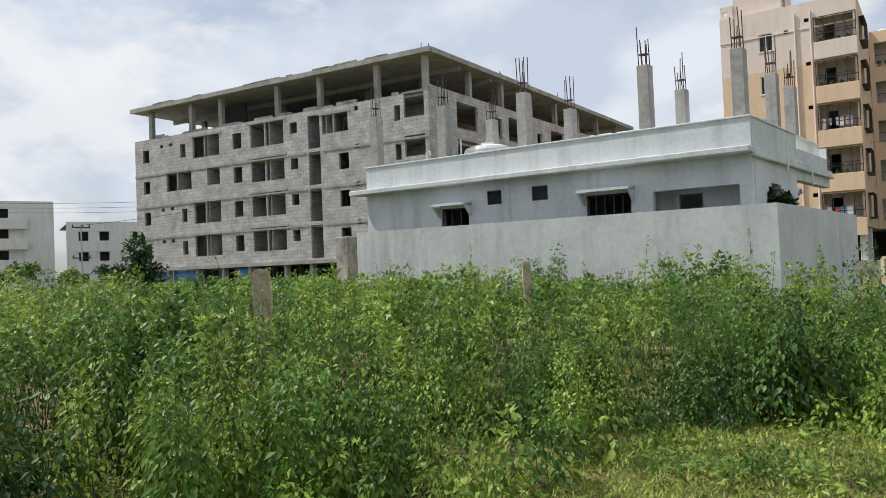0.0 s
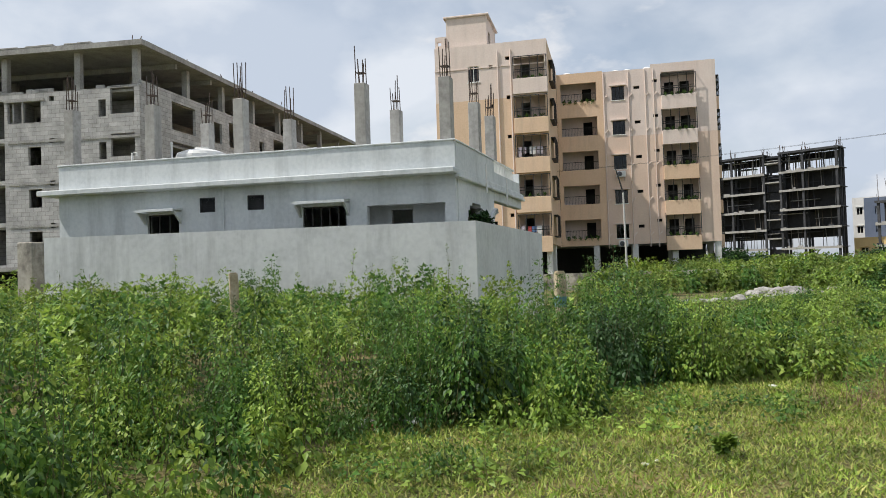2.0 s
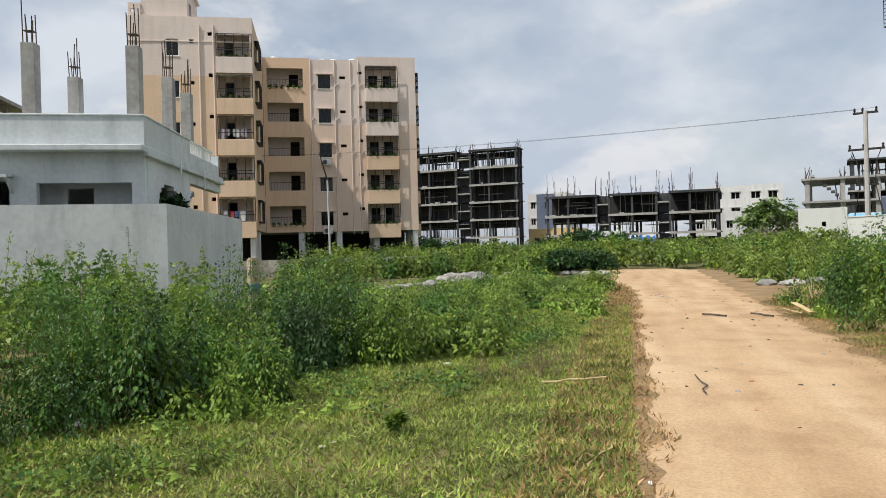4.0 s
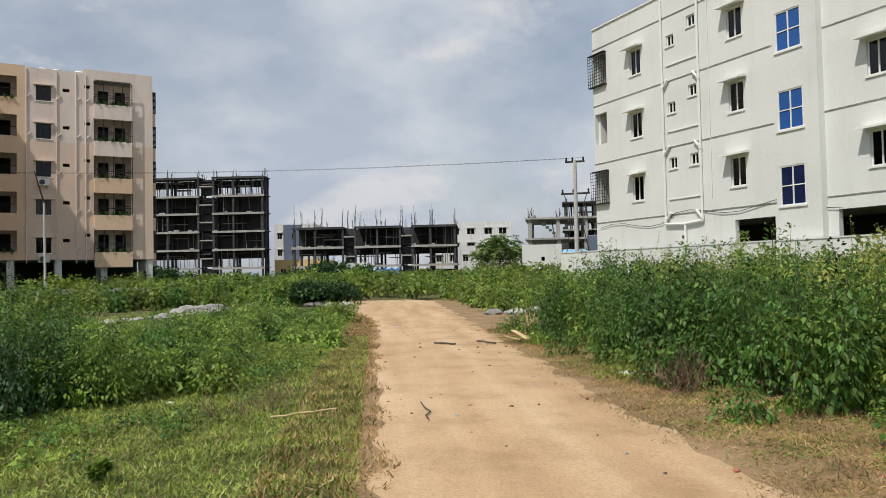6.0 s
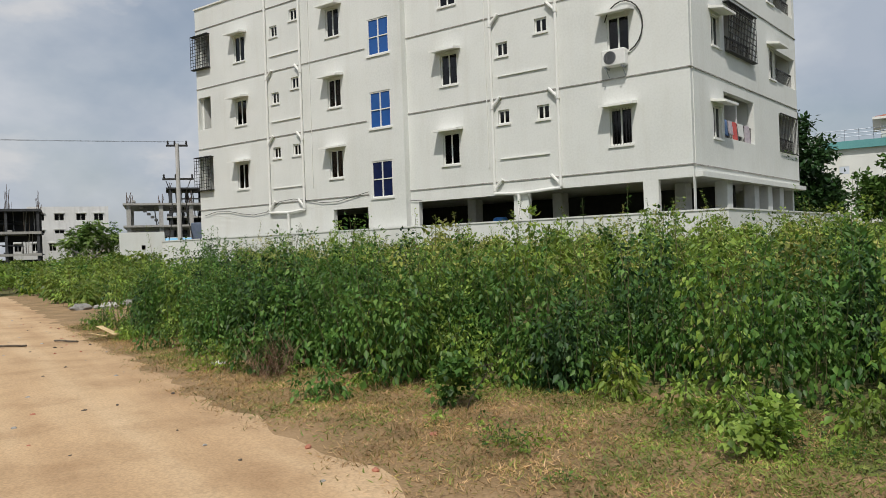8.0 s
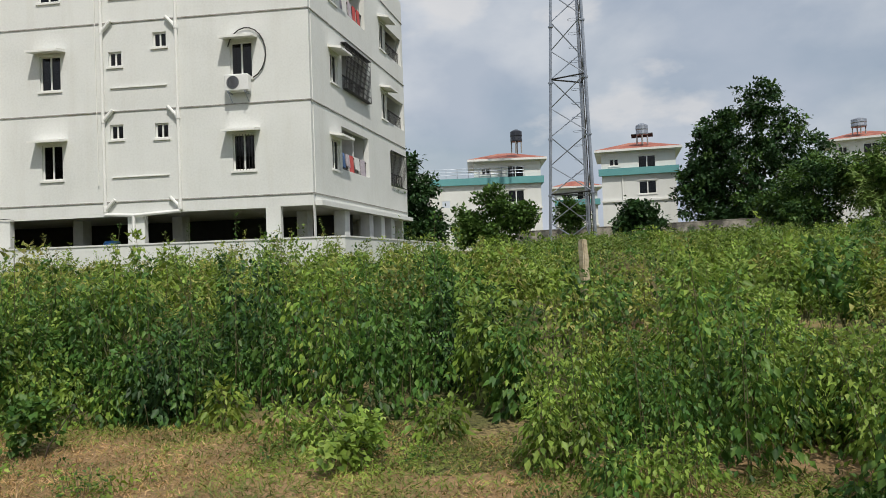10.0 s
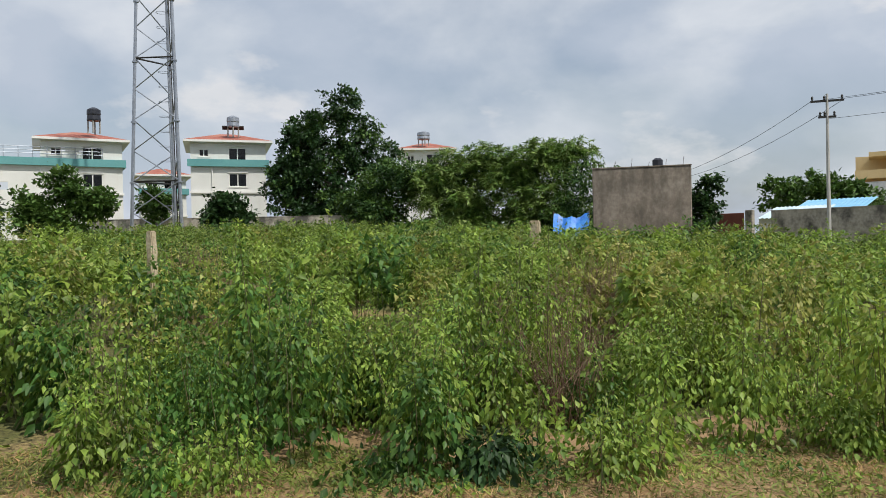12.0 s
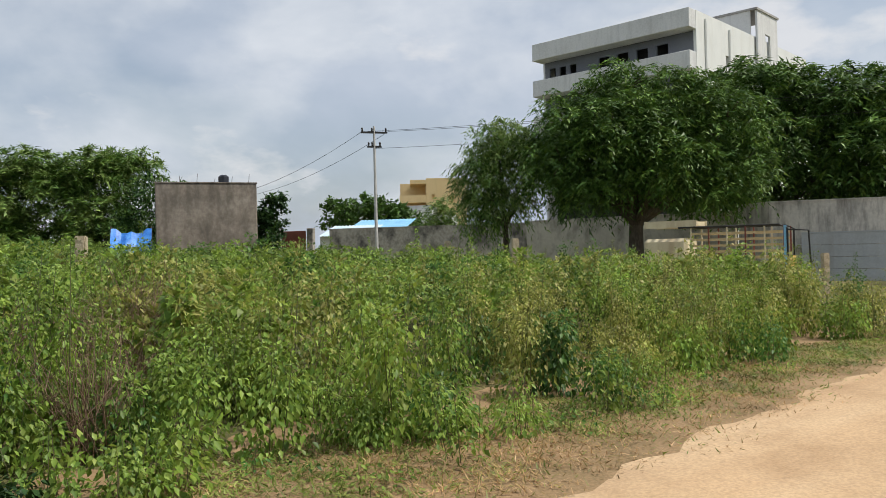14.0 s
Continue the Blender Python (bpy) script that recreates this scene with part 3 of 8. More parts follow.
def tri_mesh(name, verts, tris, mats, index=None):
    me = bpy.data.meshes.new(name)
    me.vertices.add(len(verts))
    me.vertices.foreach_set("co", np.asarray(verts, np.float32).ravel())
    me.loops.add(len(tris) * 3)
    me.loops.foreach_set("vertex_index", np.asarray(tris, np.int32).ravel())
    me.polygons.add(len(tris))
    me.polygons.foreach_set("loop_start", np.arange(0, len(tris) * 3, 3, dtype=np.int32))
    me.polygons.foreach_set("loop_total", np.full(len(tris), 3, np.int32))
    for m in mats:
        me.materials.append(m)
    if index is not None:
        me.polygons.foreach_set("material_index", np.asarray(index, np.int32))
    me.update(calc_edges=True)
    return me


def unit(a):
    return a / (np.linalg.norm(a, axis=1, keepdims=True) + 1e-9)


def leaf_tris(rng, base, way, length, width=0.42, plain=False):
    """Folded pointed leaves: four corners and two faces each; plain ones have one face."""
    n = len(base)
    side = unit(np.cross(way, unit(rng.normal(size=(n, 3)) * 0.4 + (0, 0, 1))))
    if plain:
        ln = length[:, None]
        v = np.stack([base + side * ln * width, base + way * ln, base - side * ln * width * 0.8 + way * ln * 0.2], 1).reshape(-1, 3)
        return v, np.arange(n * 3).reshape(-1, 3)
    up = np.cross(side, way)
    ln = length[:, None]
    mid = base + way * ln * 0.38
    v = np.stack([base, mid + side * ln * width + up * ln * 0.12, base + way * ln, mid - side * ln * width + up * ln * 0.12], 1).reshape(-1, 3)
    k = np.arange(n)[:, None] * 4
    t = np.stack([k + (0, 1, 2), k + (0, 2, 3)], 1).reshape(-1, 3)
    return v, t


def strip_tris(p, q, r0, r1):
    """Thin three-sided stalks from p to q."""
    n = len(p)
    vs = []
    for a in (0, 2.1, 4.2):
        o = np.array((math.cos(a), math.sin(a), 0))
        vs += [p + o * r0[:, None], q + o * r1[:, None]]
    v = np.stack(vs, 1).reshape(-1, 3)
    k = np.arange(n)[:, None] * 6
    t = np.stack([k + c for c in ((0, 2, 3), (0, 3, 1), (2, 4, 5), (2, 5, 3), (4, 0, 1), (4, 1, 5))], 1).reshape(-1, 3)
    return v, t


def join(lots):
    vs, ts, ix, k = [], [], [], 0
    for (v, t), i in lots:
        vs.append(v)
        ts.append(t + k)
        ix.append(np.full(len(t), i))
        k += len(v)
    return np.concatenate(vs), np.concatenate(ts), np.concatenate(ix)


def patchy(x, y, k=1.0, p=0.0):
    """Smooth unevenness from -1 to 1 over the plan."""
    return (np.sin(x * 1.1 * k + p + 1.7 * np.sin(y * 0.6 * k)) + np.sin(y * 1.4 * k + 2 * p + 1.3 * np.sin(x * 0.8 * k)) + np.sin((x + y) * 2.3 * k + p) * 0.7) / 2.7


def weeds(name, seed, xy, high, leaves, leaf, spread, mats, label, low=0.1, spires=0.12, vary=0.28, droop=0.7, gap=-0.28, bush=5, wide=0.13, tint=0.0, plain=False):
    """Leafy plants of several leaning stalks each. high: metres; leaves: a stalk's leaf count; leaf: its leaf length;
    spread: how far leaves reach from the stalk; bush: stalks to a plant. mats: the leaf kinds, and the stalk last."""
    rng = np.random.default_rng(seed)
    n = len(xy)
    x, y = xy[:, 0], xy[:, 1]
    high = np.broadcast_to(high, (n,)).copy()
    keep = (patchy(x, y, 2.6, seed) + 0.5 * patchy(x, y, 5.3, seed + 2) + 0.5 * rng.random(n)) > gap
    xy, high = xy[keep], high[keep]
    n = len(xy)
    plants = max(1, n // bush)
    own = np.arange(n) % plants
    off = rng.normal(size=(n, 2)).clip(-1.8, 1.8) * wide
    cx, cy = xy[own, 0], xy[own, 1]
    x, y = cx + off[:, 0], cy + off[:, 1]
    px, py = xy[:plants, 0], xy[:plants, 1]
    plant = 1 + vary * (0.55 * patchy(px, py, 0.9, seed) + 0.55 * patchy(px, py, 2.6, seed) + 0.55 * rng.normal(size=plants).clip(-1.8, 1.8))
    bulk = 0.75 + 0.5 * rng.random(plants)
    away = np.linalg.norm(off, axis=1) / max(wide, 1e-6)
    h = high[own] * plant[own].clip(0.35, 1.7) * (1.04 - 0.13 * away) * (1 + 0.07 * rng.normal(size=n).clip(-2, 2))
    tall = rng.random(n) < spires
    h = np.where(tall, h * (1.06 + 0.2 * rng.random(n)), h)
    z = ground_z(x, y)
    lean = (off * 0.9 / max(wide, 1e-6) * 0.16 + rng.normal(size=(n, 2)) * 0.1) * h[:, None]
    foot = np.stack([x, y, z - 0.03], 1)
    top = np.stack([x + lean[:, 0], y + lean[:, 1], z + h], 1)
    who = np.repeat(np.arange(n), leaves)
    m = len(who)
    t = low + (1.0 - low) * rng.random(m) ** 0.72
    a = rng.random(m) * 2 * np.pi
    narrow = np.where(tall[who] & (t > 0.78), 0.3, 1.0)
    r = spread * (1.1 - 0.72 * t) * np.sqrt(rng.random(m)) * narrow * bulk[own][who]
    out = np.stack([np.cos(a), np.sin(a), np.zeros(m)], 1)
    base = foot[who] + (top - foot)[who] * t[:, None] + out * r[:, None]
    way = out * (0.45 + 0.5 * rng.random(m))[:, None] + rng.normal(size=(m, 3)) * 0.2
    way[:, 2] += np.where(t > 0.92, 0.5, np.where(t > 0.75, -0.3 - 0.6 * rng.random(m), -droop * (0.6 + 1.0 * rng.random(m))))
    size = leaf * (0.45 + 0.85 * rng.random(m)) * (1.15 - 0.5 * t) * (0.65 + 0.7 * rng.random(plants))[own][who] * np.where(narrow < 1, 0.6, 1)
    kinds = len(mats) - 1
    mood = 0.5 + 0.34 * patchy(px, py, 0.75, seed + 1) + 0.3 * patchy(px, py, 2.1, seed + 5) + 0.17 * rng.normal(size=plants) + tint
    kind = (mood * kinds).astype(int).clip(0, kinds - 1)[own]
    lv, lt = leaf_tris(rng, base, unit(way), size, 0.38 if plain else 0.28, plain)
    sv, st = strip_tris(foot, top, 0.003 + 0.003 * h, np.full(n, 0.002))
    v, f = np.concatenate([lv, sv]), np.concatenate([lt, st + len(lv)])
    ix = np.concatenate([np.repeat(kind[who], 1 if plain else 2), np.full(len(st), kinds)])
    return tagged(new(name, tri_mesh(name, v, f, mats, ix)), label, "weeds", kind="stuff")


def scatter(seed, count, s0, s1, o0, o1, keep):
    rng = np.random.default_rng(seed)
    s, o = s0 + (s1 - s0) * rng.random(count), o0 + (o1 - o0) * rng.random(count)
    x, y = spot(s, o)
    k = keep(x, y, s, o)
    return np.stack([x[k], y[k]], 1)


# ---------------------------------------------------------------- ground and track
def make_ground():
    radii = [0.0] + [0.5 * 1.075 ** i for i in range(122)]
    n = 200
    vs, fs = [], []
    for r in radii[1:]:
        for i in range(n):
            a = 2 * math.pi * i / n
            x, y = r * math.cos(a), r * math.sin(a)
            vs.append((x, y, gz(x, y) - 0.012))
    k = len(radii) - 1
    for j in range(k - 1):
        for i in range(n):
            fs.append((j * n + i, j * n + (i + 1) % n, (j + 1) * n + (i + 1) % n, (j + 1) * n + i))
    vs.append((0, 0, gz(0, 0) - 0.012))
    fs += [(len(vs) - 1, i, (i + 1) % n) for i in range(n)]
    me = bpy.data.meshes.new("ground")
    me.from_pydata(vs, [], fs)
    me.materials.append(M["earth"])
    for q in me.polygons:
        q.use_smooth = True
    tagged(new("ground", me), "open field of soil under patchy weeds and dry grass", "ground", kind="structure")


def edge_right(s):
    return np.where(s < 4, 2.95 + 0.13 * np.clip(4 - s, 0, 14), 2.95 + 0.02 * np.clip(s - 10, 0, 40))


def edge_left(s):
    return np.where(s > 26, 0.0 - 0.09 * (s - 26), 0.05 + 0.0 * s)


def make_track():
    rng = np.random.default_rng(3)
    ss = np.arange(-70, 47.5, 0.3)
    vs, fs = [], []
    w = 14
    for i, s in enumerate(ss):
        wob = 0.05 * math.sin(s * 1.9) + 0.04 * math.sin(s * 4.7 + 1) + 0.05 * rng.normal()
        wob2 = 0.07 * math.sin(s * 2.3 + 2) + 0.05 * math.sin(s * 5.1) + 0.05 * rng.normal()
        a, b = float(edge_left(s)) + wob, float(edge_right(s)) + wob2
        pinch = max(0.0, (s - 44.5) / 3.0)
        a, b = a + pinch * 1.4, b - pinch * 1.4
        for j in range(w):
            f = j / (w - 1)
            x, y = spot(s, a + (b - a) * f)
            sink = -0.021 if j in (0, w - 1) else 0.006 + 0.012 * math.sin(f * math.pi) - 0.012 * (math.exp(-((f - 0.3) / 0.09) ** 2) + math.exp(-((f - 0.72) / 0.09) ** 2)) + 0.003 * rng.normal()
            vs.append((x, y, gz(x, y) + (max(sink, 0.002) if sink > -0.02 else -0.007)))
    for i in range(len(ss) - 1):
        for j in range(w - 1):
            fs.append((i * w + j, (i + 1) * w + j, (i + 1) * w + j + 1, i * w + j + 1))
    me = bpy.data.meshes.new("road")
    turn = facing(0, 0, AX, AY)
    inv = turn.inverted()
    me.from_pydata([tuple(inv @ Vector(p)) for p in vs], [], [q[::-1] for q in fs])
    me.materials.append(M["dirt"])
    for q in me.polygons:
        q.use_smooth = True
    ob = new("road", me)
    ob.matrix_basis = turn
    tagged(ob, "packed sandy dirt track with worn ragged edges", "dirt road", kind="structure")


def make_verge():
    """Bare dry soil that frays out on both sides of the track."""
    rng = np.random.default_rng(6)
    ss = np.arange(-60, 46, 0.25)
    for side, w0, w1 in ((-1, 0.15, 0.6), (1, 2.5, 4.2)):
        vs, fs = [], []
        for s in ss:
            e = float(edge_left(s)) if side < 0 else float(edge_right(s))
            reach = w0 + (w1 - w0) * (0.5 + 0.28 * math.sin(s * 1.3 + side) + 0.22 * math.sin(s * 3.7)) + 0.09 * rng.normal()
            for k, f in enumerate((-0.5, 0.0, 0.5, 0.85, 1.0)):
                x, y = spot(s, e + side * (reach * f if f > 0 else 0.25 * f * 2))
                vs.append((x, y, gz(x, y) + (-0.005 if k < 4 else -0.02)))
        for i in range(len(ss) - 1):
            for j in range(4):
                q = (i * 5 + j, (i + 1) * 5 + j, (i + 1) * 5 + j + 1, i * 5 + j + 1)
                fs.append(q if side < 0 else q[::-1])
        me = bpy.data.meshes.new("verge")
        me.from_pydata(vs, [], fs)
        me.materials.append(M["verge"])
        tagged(new("verge", me), "bare dry soil fraying into grass at the track's edge", "verge", kind="structure")


make_ground()
make_track()
make_verge()


# ---------------------------------------------------------------- parts of buildings
def grille(name, parent, m, boxes, mat, label=""):
    """A grille whose first box is its main rail; the other bars are its pieces."""
    ob = part(name, Geo(m).box(*boxes[0]), M[mat], parent, label)
    for q in boxes[1:]:
        part("bar", Geo(m).box(*q), M[mat], ob)
    return ob


def window(parent, m, w, h, y=0.07, leaves=2, hood=True, sill=True, frame_mat="trim", pane_mat="pane", rail=False, bars=False):
    """A sliding window set in an opening w wide and h high, m at its lower left corner, y going inward."""
    e = 0.05
    cut = [(e if i == 0 else w * i / leaves + 0.025, w - e if i == leaves - 1 else w * (i + 1) / leaves - 0.025) for i in range(leaves)]
    rows = [(e, h / 2 - 0.02), (h / 2 + 0.02, h - e)] if rail else [(e, h - e)]
    holes = [(a, c, z0, z1) for a, c in cut for z0, z1 in rows]
    ob = part("window", Geo(m).wall(0, w, 0, h, holes, 0.07, y), M[frame_mat], parent, "white-framed sliding window" if frame_mat == "trim" else "dark-framed window")
    for a, c, z0, z1 in holes:
        part("pane", Geo(m).box(a - 0.01, c + 0.01, y + 0.03, y + 0.036, z0 - 0.01, z1 + 0.01), M[pane_mat], ob)
    if bars:
        for i in range(1, 7):
            part("bar", Geo(m).box(w * i / 7 - 0.006, w * i / 7 + 0.006, y - 0.03, y - 0.018, 0, h), M["black"], ob)
    if hood:
        k = Geo(m)
        k.add([(-0.2, 0, h + 0.2), (w + 0.2, 0, h + 0.2), (w + 0.2, -0.48, h + 0.1), (-0.2, -0.48, h + 0.1),
               (-0.2, 0, h + 0.10), (w + 0.2, 0, h + 0.10), (w + 0.2, -0.48, h + 0.02), (-0.2, -0.48, h + 0.02)],
              [(3, 2, 1, 0), (4, 5, 6, 7), (0, 1, 5, 4), (2, 3, 7, 6), (1, 2, 6, 5), (3, 0, 4, 7)])
        part("hood", k, M["trim"], ob)
    if sill:
        part("sill", Geo(m).box(-0.06, w + 0.06, -0.05, 0.06, -0.07, -0.003), M["trim"], ob)
    return ob


def air_conditioner(parent, m):
    g = Geo(m).soft(0, 0.8, -0.36, -0.06, 0, 0.55, 0.03)
    ob = part("air_conditioner", g, M["plastic"], parent, "white outdoor air conditioner unit")
    fan = Geo(m)
    c, r = (0.29, 0.275), 0.2
    for rr in (r, r * 0.72, r * 0.42, r * 0.18):
        ring = [(c[0] + rr * math.cos(t * math.pi / 8), -0.372, c[1] + rr * math.sin(t * math.pi / 8)) for t in range(17)]
        fan.run(ring, 0.011, 4)
    part("fan_guard", fan, M["black"], ob)
    part("fan_opening", Geo(m).add([(c[0] + r * math.cos(t * math.pi / 8), -0.364, c[1] + r * math.sin(t * math.pi / 8)) for t in range(16)], [tuple(range(16))]), M["slate"], ob)
    br = Geo(m)
    for x in (0.12, 0.68):
        br.box(x - 0.02, x + 0.02, -0.38, 0, -0.05, -0.01).tube((x, -0.34, -0.03), (x, 0, -0.3), 0.014, None, 5)
    part("bracket", br, M["steel"], ob)
    return ob


def balcony_things(parent, m, w, kind, seed):
    """Railing with washing, or pot plants, on a balcony w wide."""
    rng = random.Random(seed)
    g = Geo(m)
    g.box(0, w, -0.02, 0.02, 0.93, 0.97).box(0, w, -0.02, 0.02, 0.08, 0.11)
    k = int(w / 0.13)
    for i in range(k + 1):
        g.box(i * w / k - 0.007, i * w / k + 0.007, -0.008, 0.008, 0.1, 0.94)
    rail = part("railing", g, M["black"], parent)
    if kind == "washing":
        x = 0.1
        while x < w - 0.35:
            d, h = rng.uniform(0.25, 0.5), rng.uniform(0.45, 0.8)
            b = Geo(m).add([(x, -0.05, 1.0), (x + d, -0.05, 1.0), (x + d - 0.02, -0.07 - rng.random() * 0.05, 1.0 - h), (x + 0.03, -0.08, 1.0 - h * 0.9),
                            (x, -0.02, 1.0), (x + d, -0.02, 1.0), (x + d - 0.02, -0.04, 1.0 - h), (x + 0.03, -0.04, 1.0 - h * 0.9)],
                           [(0, 3, 2, 1), (4, 5, 6, 7), (0, 1, 5, 4), (2, 3, 7, 6), (1, 2, 6, 5), (3, 0, 4, 7)])
            part("washing", b, M[rng.choice(["cloth", "clothred", "cloth", "clothblue", "paper", "cloth"])], rail)
            x += d + rng.uniform(0.02, 0.25)
    elif kind == "plants":
        r2 = np.random.default_rng(seed)
        pots = max(1, int(w / 0.5))
        for k in range(pots):
            n = 60
            base = np.stack([(k + 0.5) * w / pots + r2.normal(size=n) * 0.07, r2.normal(size=n) * 0.06, 0.1 + 0.34 * r2.random(n) ** 1.5], 1)
            way = unit(r2.normal(size=(n, 3)) + (0, -0.3, 0.2))
            v, t = leaf_tris(r2, base, way, 0.1 + 0.1 * r2.random(n), 0.35)
            v = np.array([m @ Vector(p) for p in v])
            ob = new("pot_plant", tri_mesh("pot_plant", v, t, [M["treemid"]]))
            ob.parent = rail
    return rail


# ---------------------------------------------------------------- white apartment block
def white_block():
    base = facing(38.03, 10.24, -0.617, -0.788)
    b = thing("apartment_block", base, "white-painted four-storey apartment block on open parking stilts", "apartment building")
    sh = Matrix(((1, 0.1, 0, 0), (0, 0.994, 0, 0), (0, 0, 1, 0), (0, 0, 0, 1)))
    L, D, ZB, ZT = 24.4, 11.3, 3.66, 14.05
    U = lambda u: L - u
    front, hooded, small, blue = [], [], [], []
    for z in (4.88, 7.92, 10.95):
        for u in (21.12, 15.06, 9.08, 2.3):
            hooded.append((U(u) - 0.38, z, 0.76, 1.2))
    for u, zs in ((18.72, (6.1, 8.6, 11.65)), (17.43, (6.1, 9.1, 12.15)), (6.72, (6.14, 8.6, 11.6)), (5.12, (6.1, 9.15, 12.15))):
        for z in zs:
            small.append((U(u) - 0.24, z, 0.48, 0.5))
    for z in (3.85, 6.66, 9.62):
        blue.append((U(12.83), z, 1.1, 1.48))
    blue.append((U(12.83), 12.55, 1.1, 1.2))
    for x, z, w, h in hooded + small:
        front.append((x, x + w, z, z + h))
    corner = [(0.02, 1.1, 5.0, 6.65), (0.1, 1.05, 8.05, 9.63), (0.02, 1.1, 11.05, 12.7)]
    front += corner
    part("wall", Geo().wall(0, U(13.0), ZB, ZT, front, 0.22), M["white"], b)
    part("wall", Geo().wall(U(11.1), L, ZB, ZT, front, 0.22), M["white"], b)
    part("stair_bay", Geo().wall(U(13.0), U(11.1), 0.4, ZT + 0.5, [(x, x + w, z, z + h) for x, z, w, h in blue], 0.5, -0.3), M["white"], b)
    side_holes = [(1.8, 2.55, 5.03, 6.1), (2.77, 5.8, 5.12, 6.68), (1.85, 2.6, 8.1, 9.15), (3.0, 5.8, 8.1, 9.65), (7.75, 8.5, 7.9, 9.1), (8.52, 11.1, 7.9, 9.15), (8.75, 11.1, 5.1, 6.65),
                  (1.85, 2.6, 11.0, 12.2), (3.0, 5.8, 11.05, 12.7), (7.7, 8.5, 10.9, 12.1), (8.52, 11.0, 10.9, 12.15)]
    part("wall", Geo(sh).wall(0.22, D, ZB, ZT, side_holes, 0.22, L, "y"), M["white"], b)
    part("wall", Geo(sh).wall(0.23, L - 0.23, 0.3, ZT, [], 0.22, D - 0.23), M["white"], b)
    part("wall", Geo(sh).wall(0.22, D - 0.24, ZB, ZT, [], 0.22, 0.22, "y"), M["white"], b)
    roof = Geo(sh).box(0.24, L - 0.24, 0.24, D - 0.25, 13.0, 13.2)
    part("roof", roof, M["concrete"], b)
    for z in (3.66, 6.9, 9.95):
        part("floor_slab", Geo(sh).box(0.24, L - 0.24, 0.24, D - 0.25, z, z + 0.15), M["greypaint"], b)
    for z in (4.85, 7.9, 10.9):
        part("inner_wall", Geo(sh).box(0.24, L - 0.24, 4.6, 4.7, z - 1.0, z + 2.0), M["greypaint"], b)
        part("inner_wall", Geo(sh).box(L - 1.9, L - 1.8, 0.24, 4.58, z - 1.0, z + 2.0), M["greypaint"], b)
    # open parking floor: front lintel wall, piers, pillars
    holes = [(U(10.7), U(6.42), 0.3, 3.56), (U(5.82), U(1.62), 0.3, 3.62), (U(1.12), L - 0.02, 0.3, 3.64), (U(15.3), U(13.34), 2.5, 3.53)]
    part("wall", Geo().wall(0, U(13.0), 0.2, ZB - 0.002, holes, 0.22), M["white"], b)
    part("wall", Geo().wall(U(11.1), L, 0.2, ZB - 0.002, holes, 0.22), M["white"], b)
    for x in (U(6.1), U(1.4), U(0.3) + 0.05, U(10.0), U(3.8)):
        for y in (2.6, 6.0, 9.0):
            if (x > U(0.5) and y < 3) or x == U(3.8) and y < 4:
                continue
            part("pillar", Geo(sh).soft(x - 0.2, x + 0.2, y - 0.25, y + 0.25, 0.2, ZB - 0.002, 0.02), M["greypaint"], b)
    part("pillar", Geo(sh).soft(L - 0.45, L - 0.02, 2.9, 3.4, 0.2, ZB - 0.002, 0.02), M["white"], b)
    part("pillar", Geo(sh).soft(L - 0.45, L - 0.02, 7.2, 7.7, 0.2, ZB - 0.002, 0.02), M["white"], b)
    part("beam", Geo(sh).box(L + 0.01, L + 0.25, 0.1, D, ZB - 0.02, ZB + 0.14), M["white"], b)
    # dark sheet across the parking floor, its colour standing in for shade
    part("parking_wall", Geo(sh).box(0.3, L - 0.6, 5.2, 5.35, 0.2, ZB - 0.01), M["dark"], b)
    # floor lines
    for z in (4.02, 7.06, 10.06, 13.0):
        for x0, x1 in ((0, U(13.0) - 0.02), (U(11.1) + 0.02, L)):
            part("band", Geo().box(x0, x1, -0.03, -0.002, z, z + 0.035), M["stone"], b)
        part("band", Geo(sh).box(L + 0.002, L + 0.03, -0.028, D, z, z + 0.035), M["stone"], b)
    part("coping", Geo().box(-0.05, L + 0.05, -0.06, 0.28, ZT, ZT + 0.07), M["trim"], b)
    for x, z, w, h in hooded:
        window(b, Matrix.Translation((x, 0, z)), w, h, leaves=2, bars=(x > 20 and z < 6))
    for x, z, w, h in small:
        window(b, Matrix.Translation((x, 0, z)), w, h, hood=False)
    for i, (x, z, w, h) in enumerate(blue):
        window(b, Matrix.Translation((x, -0.3, z)), w, h, y=0.02, hood=False, sill=True, rail=True, pane_mat="darkpane" if i == 0 else "bluepane")
    for y0, z, w, h in ((1.8, 5.03, 0.75, 1.07), (1.85, 8.1, 0.75, 1.05), (7.75, 7.9, 0.75, 1.2), (1.85, 11.0, 0.75, 1.2), (7.7, 10.9, 0.8, 1.2)):
        m = sh @ Matrix.Translation((L, y0, z)) @ pose(0, 0, 0, 0, 0, 90)
        window(b, m, w, h)
    # balconies on the side
    for y0, y1, z0, z1, kind in ((2.77, 5.8, 5.12, 6.68, "washing"), (3.0, 5.8, 8.1, 9.65, "cage"), (8.52, 11.1, 7.9, 9.15, "rail"), (8.75, 11.1, 5.1, 6.65, "plants"), (3.0, 5.8, 11.05, 12.7, "washing"), (8.52, 11.0, 10.9, 12.15, "rail")):
        m = sh @ Matrix.Translation((L - 0.1, y0, z0)) @ pose(0, 0, 0, 0, 0, 90)
        rail = balcony_things(b, m @ Matrix.Translation((0, 0.05, -0.35)), y1 - y0, kind, int(y0 * 10 + z0 * 7))
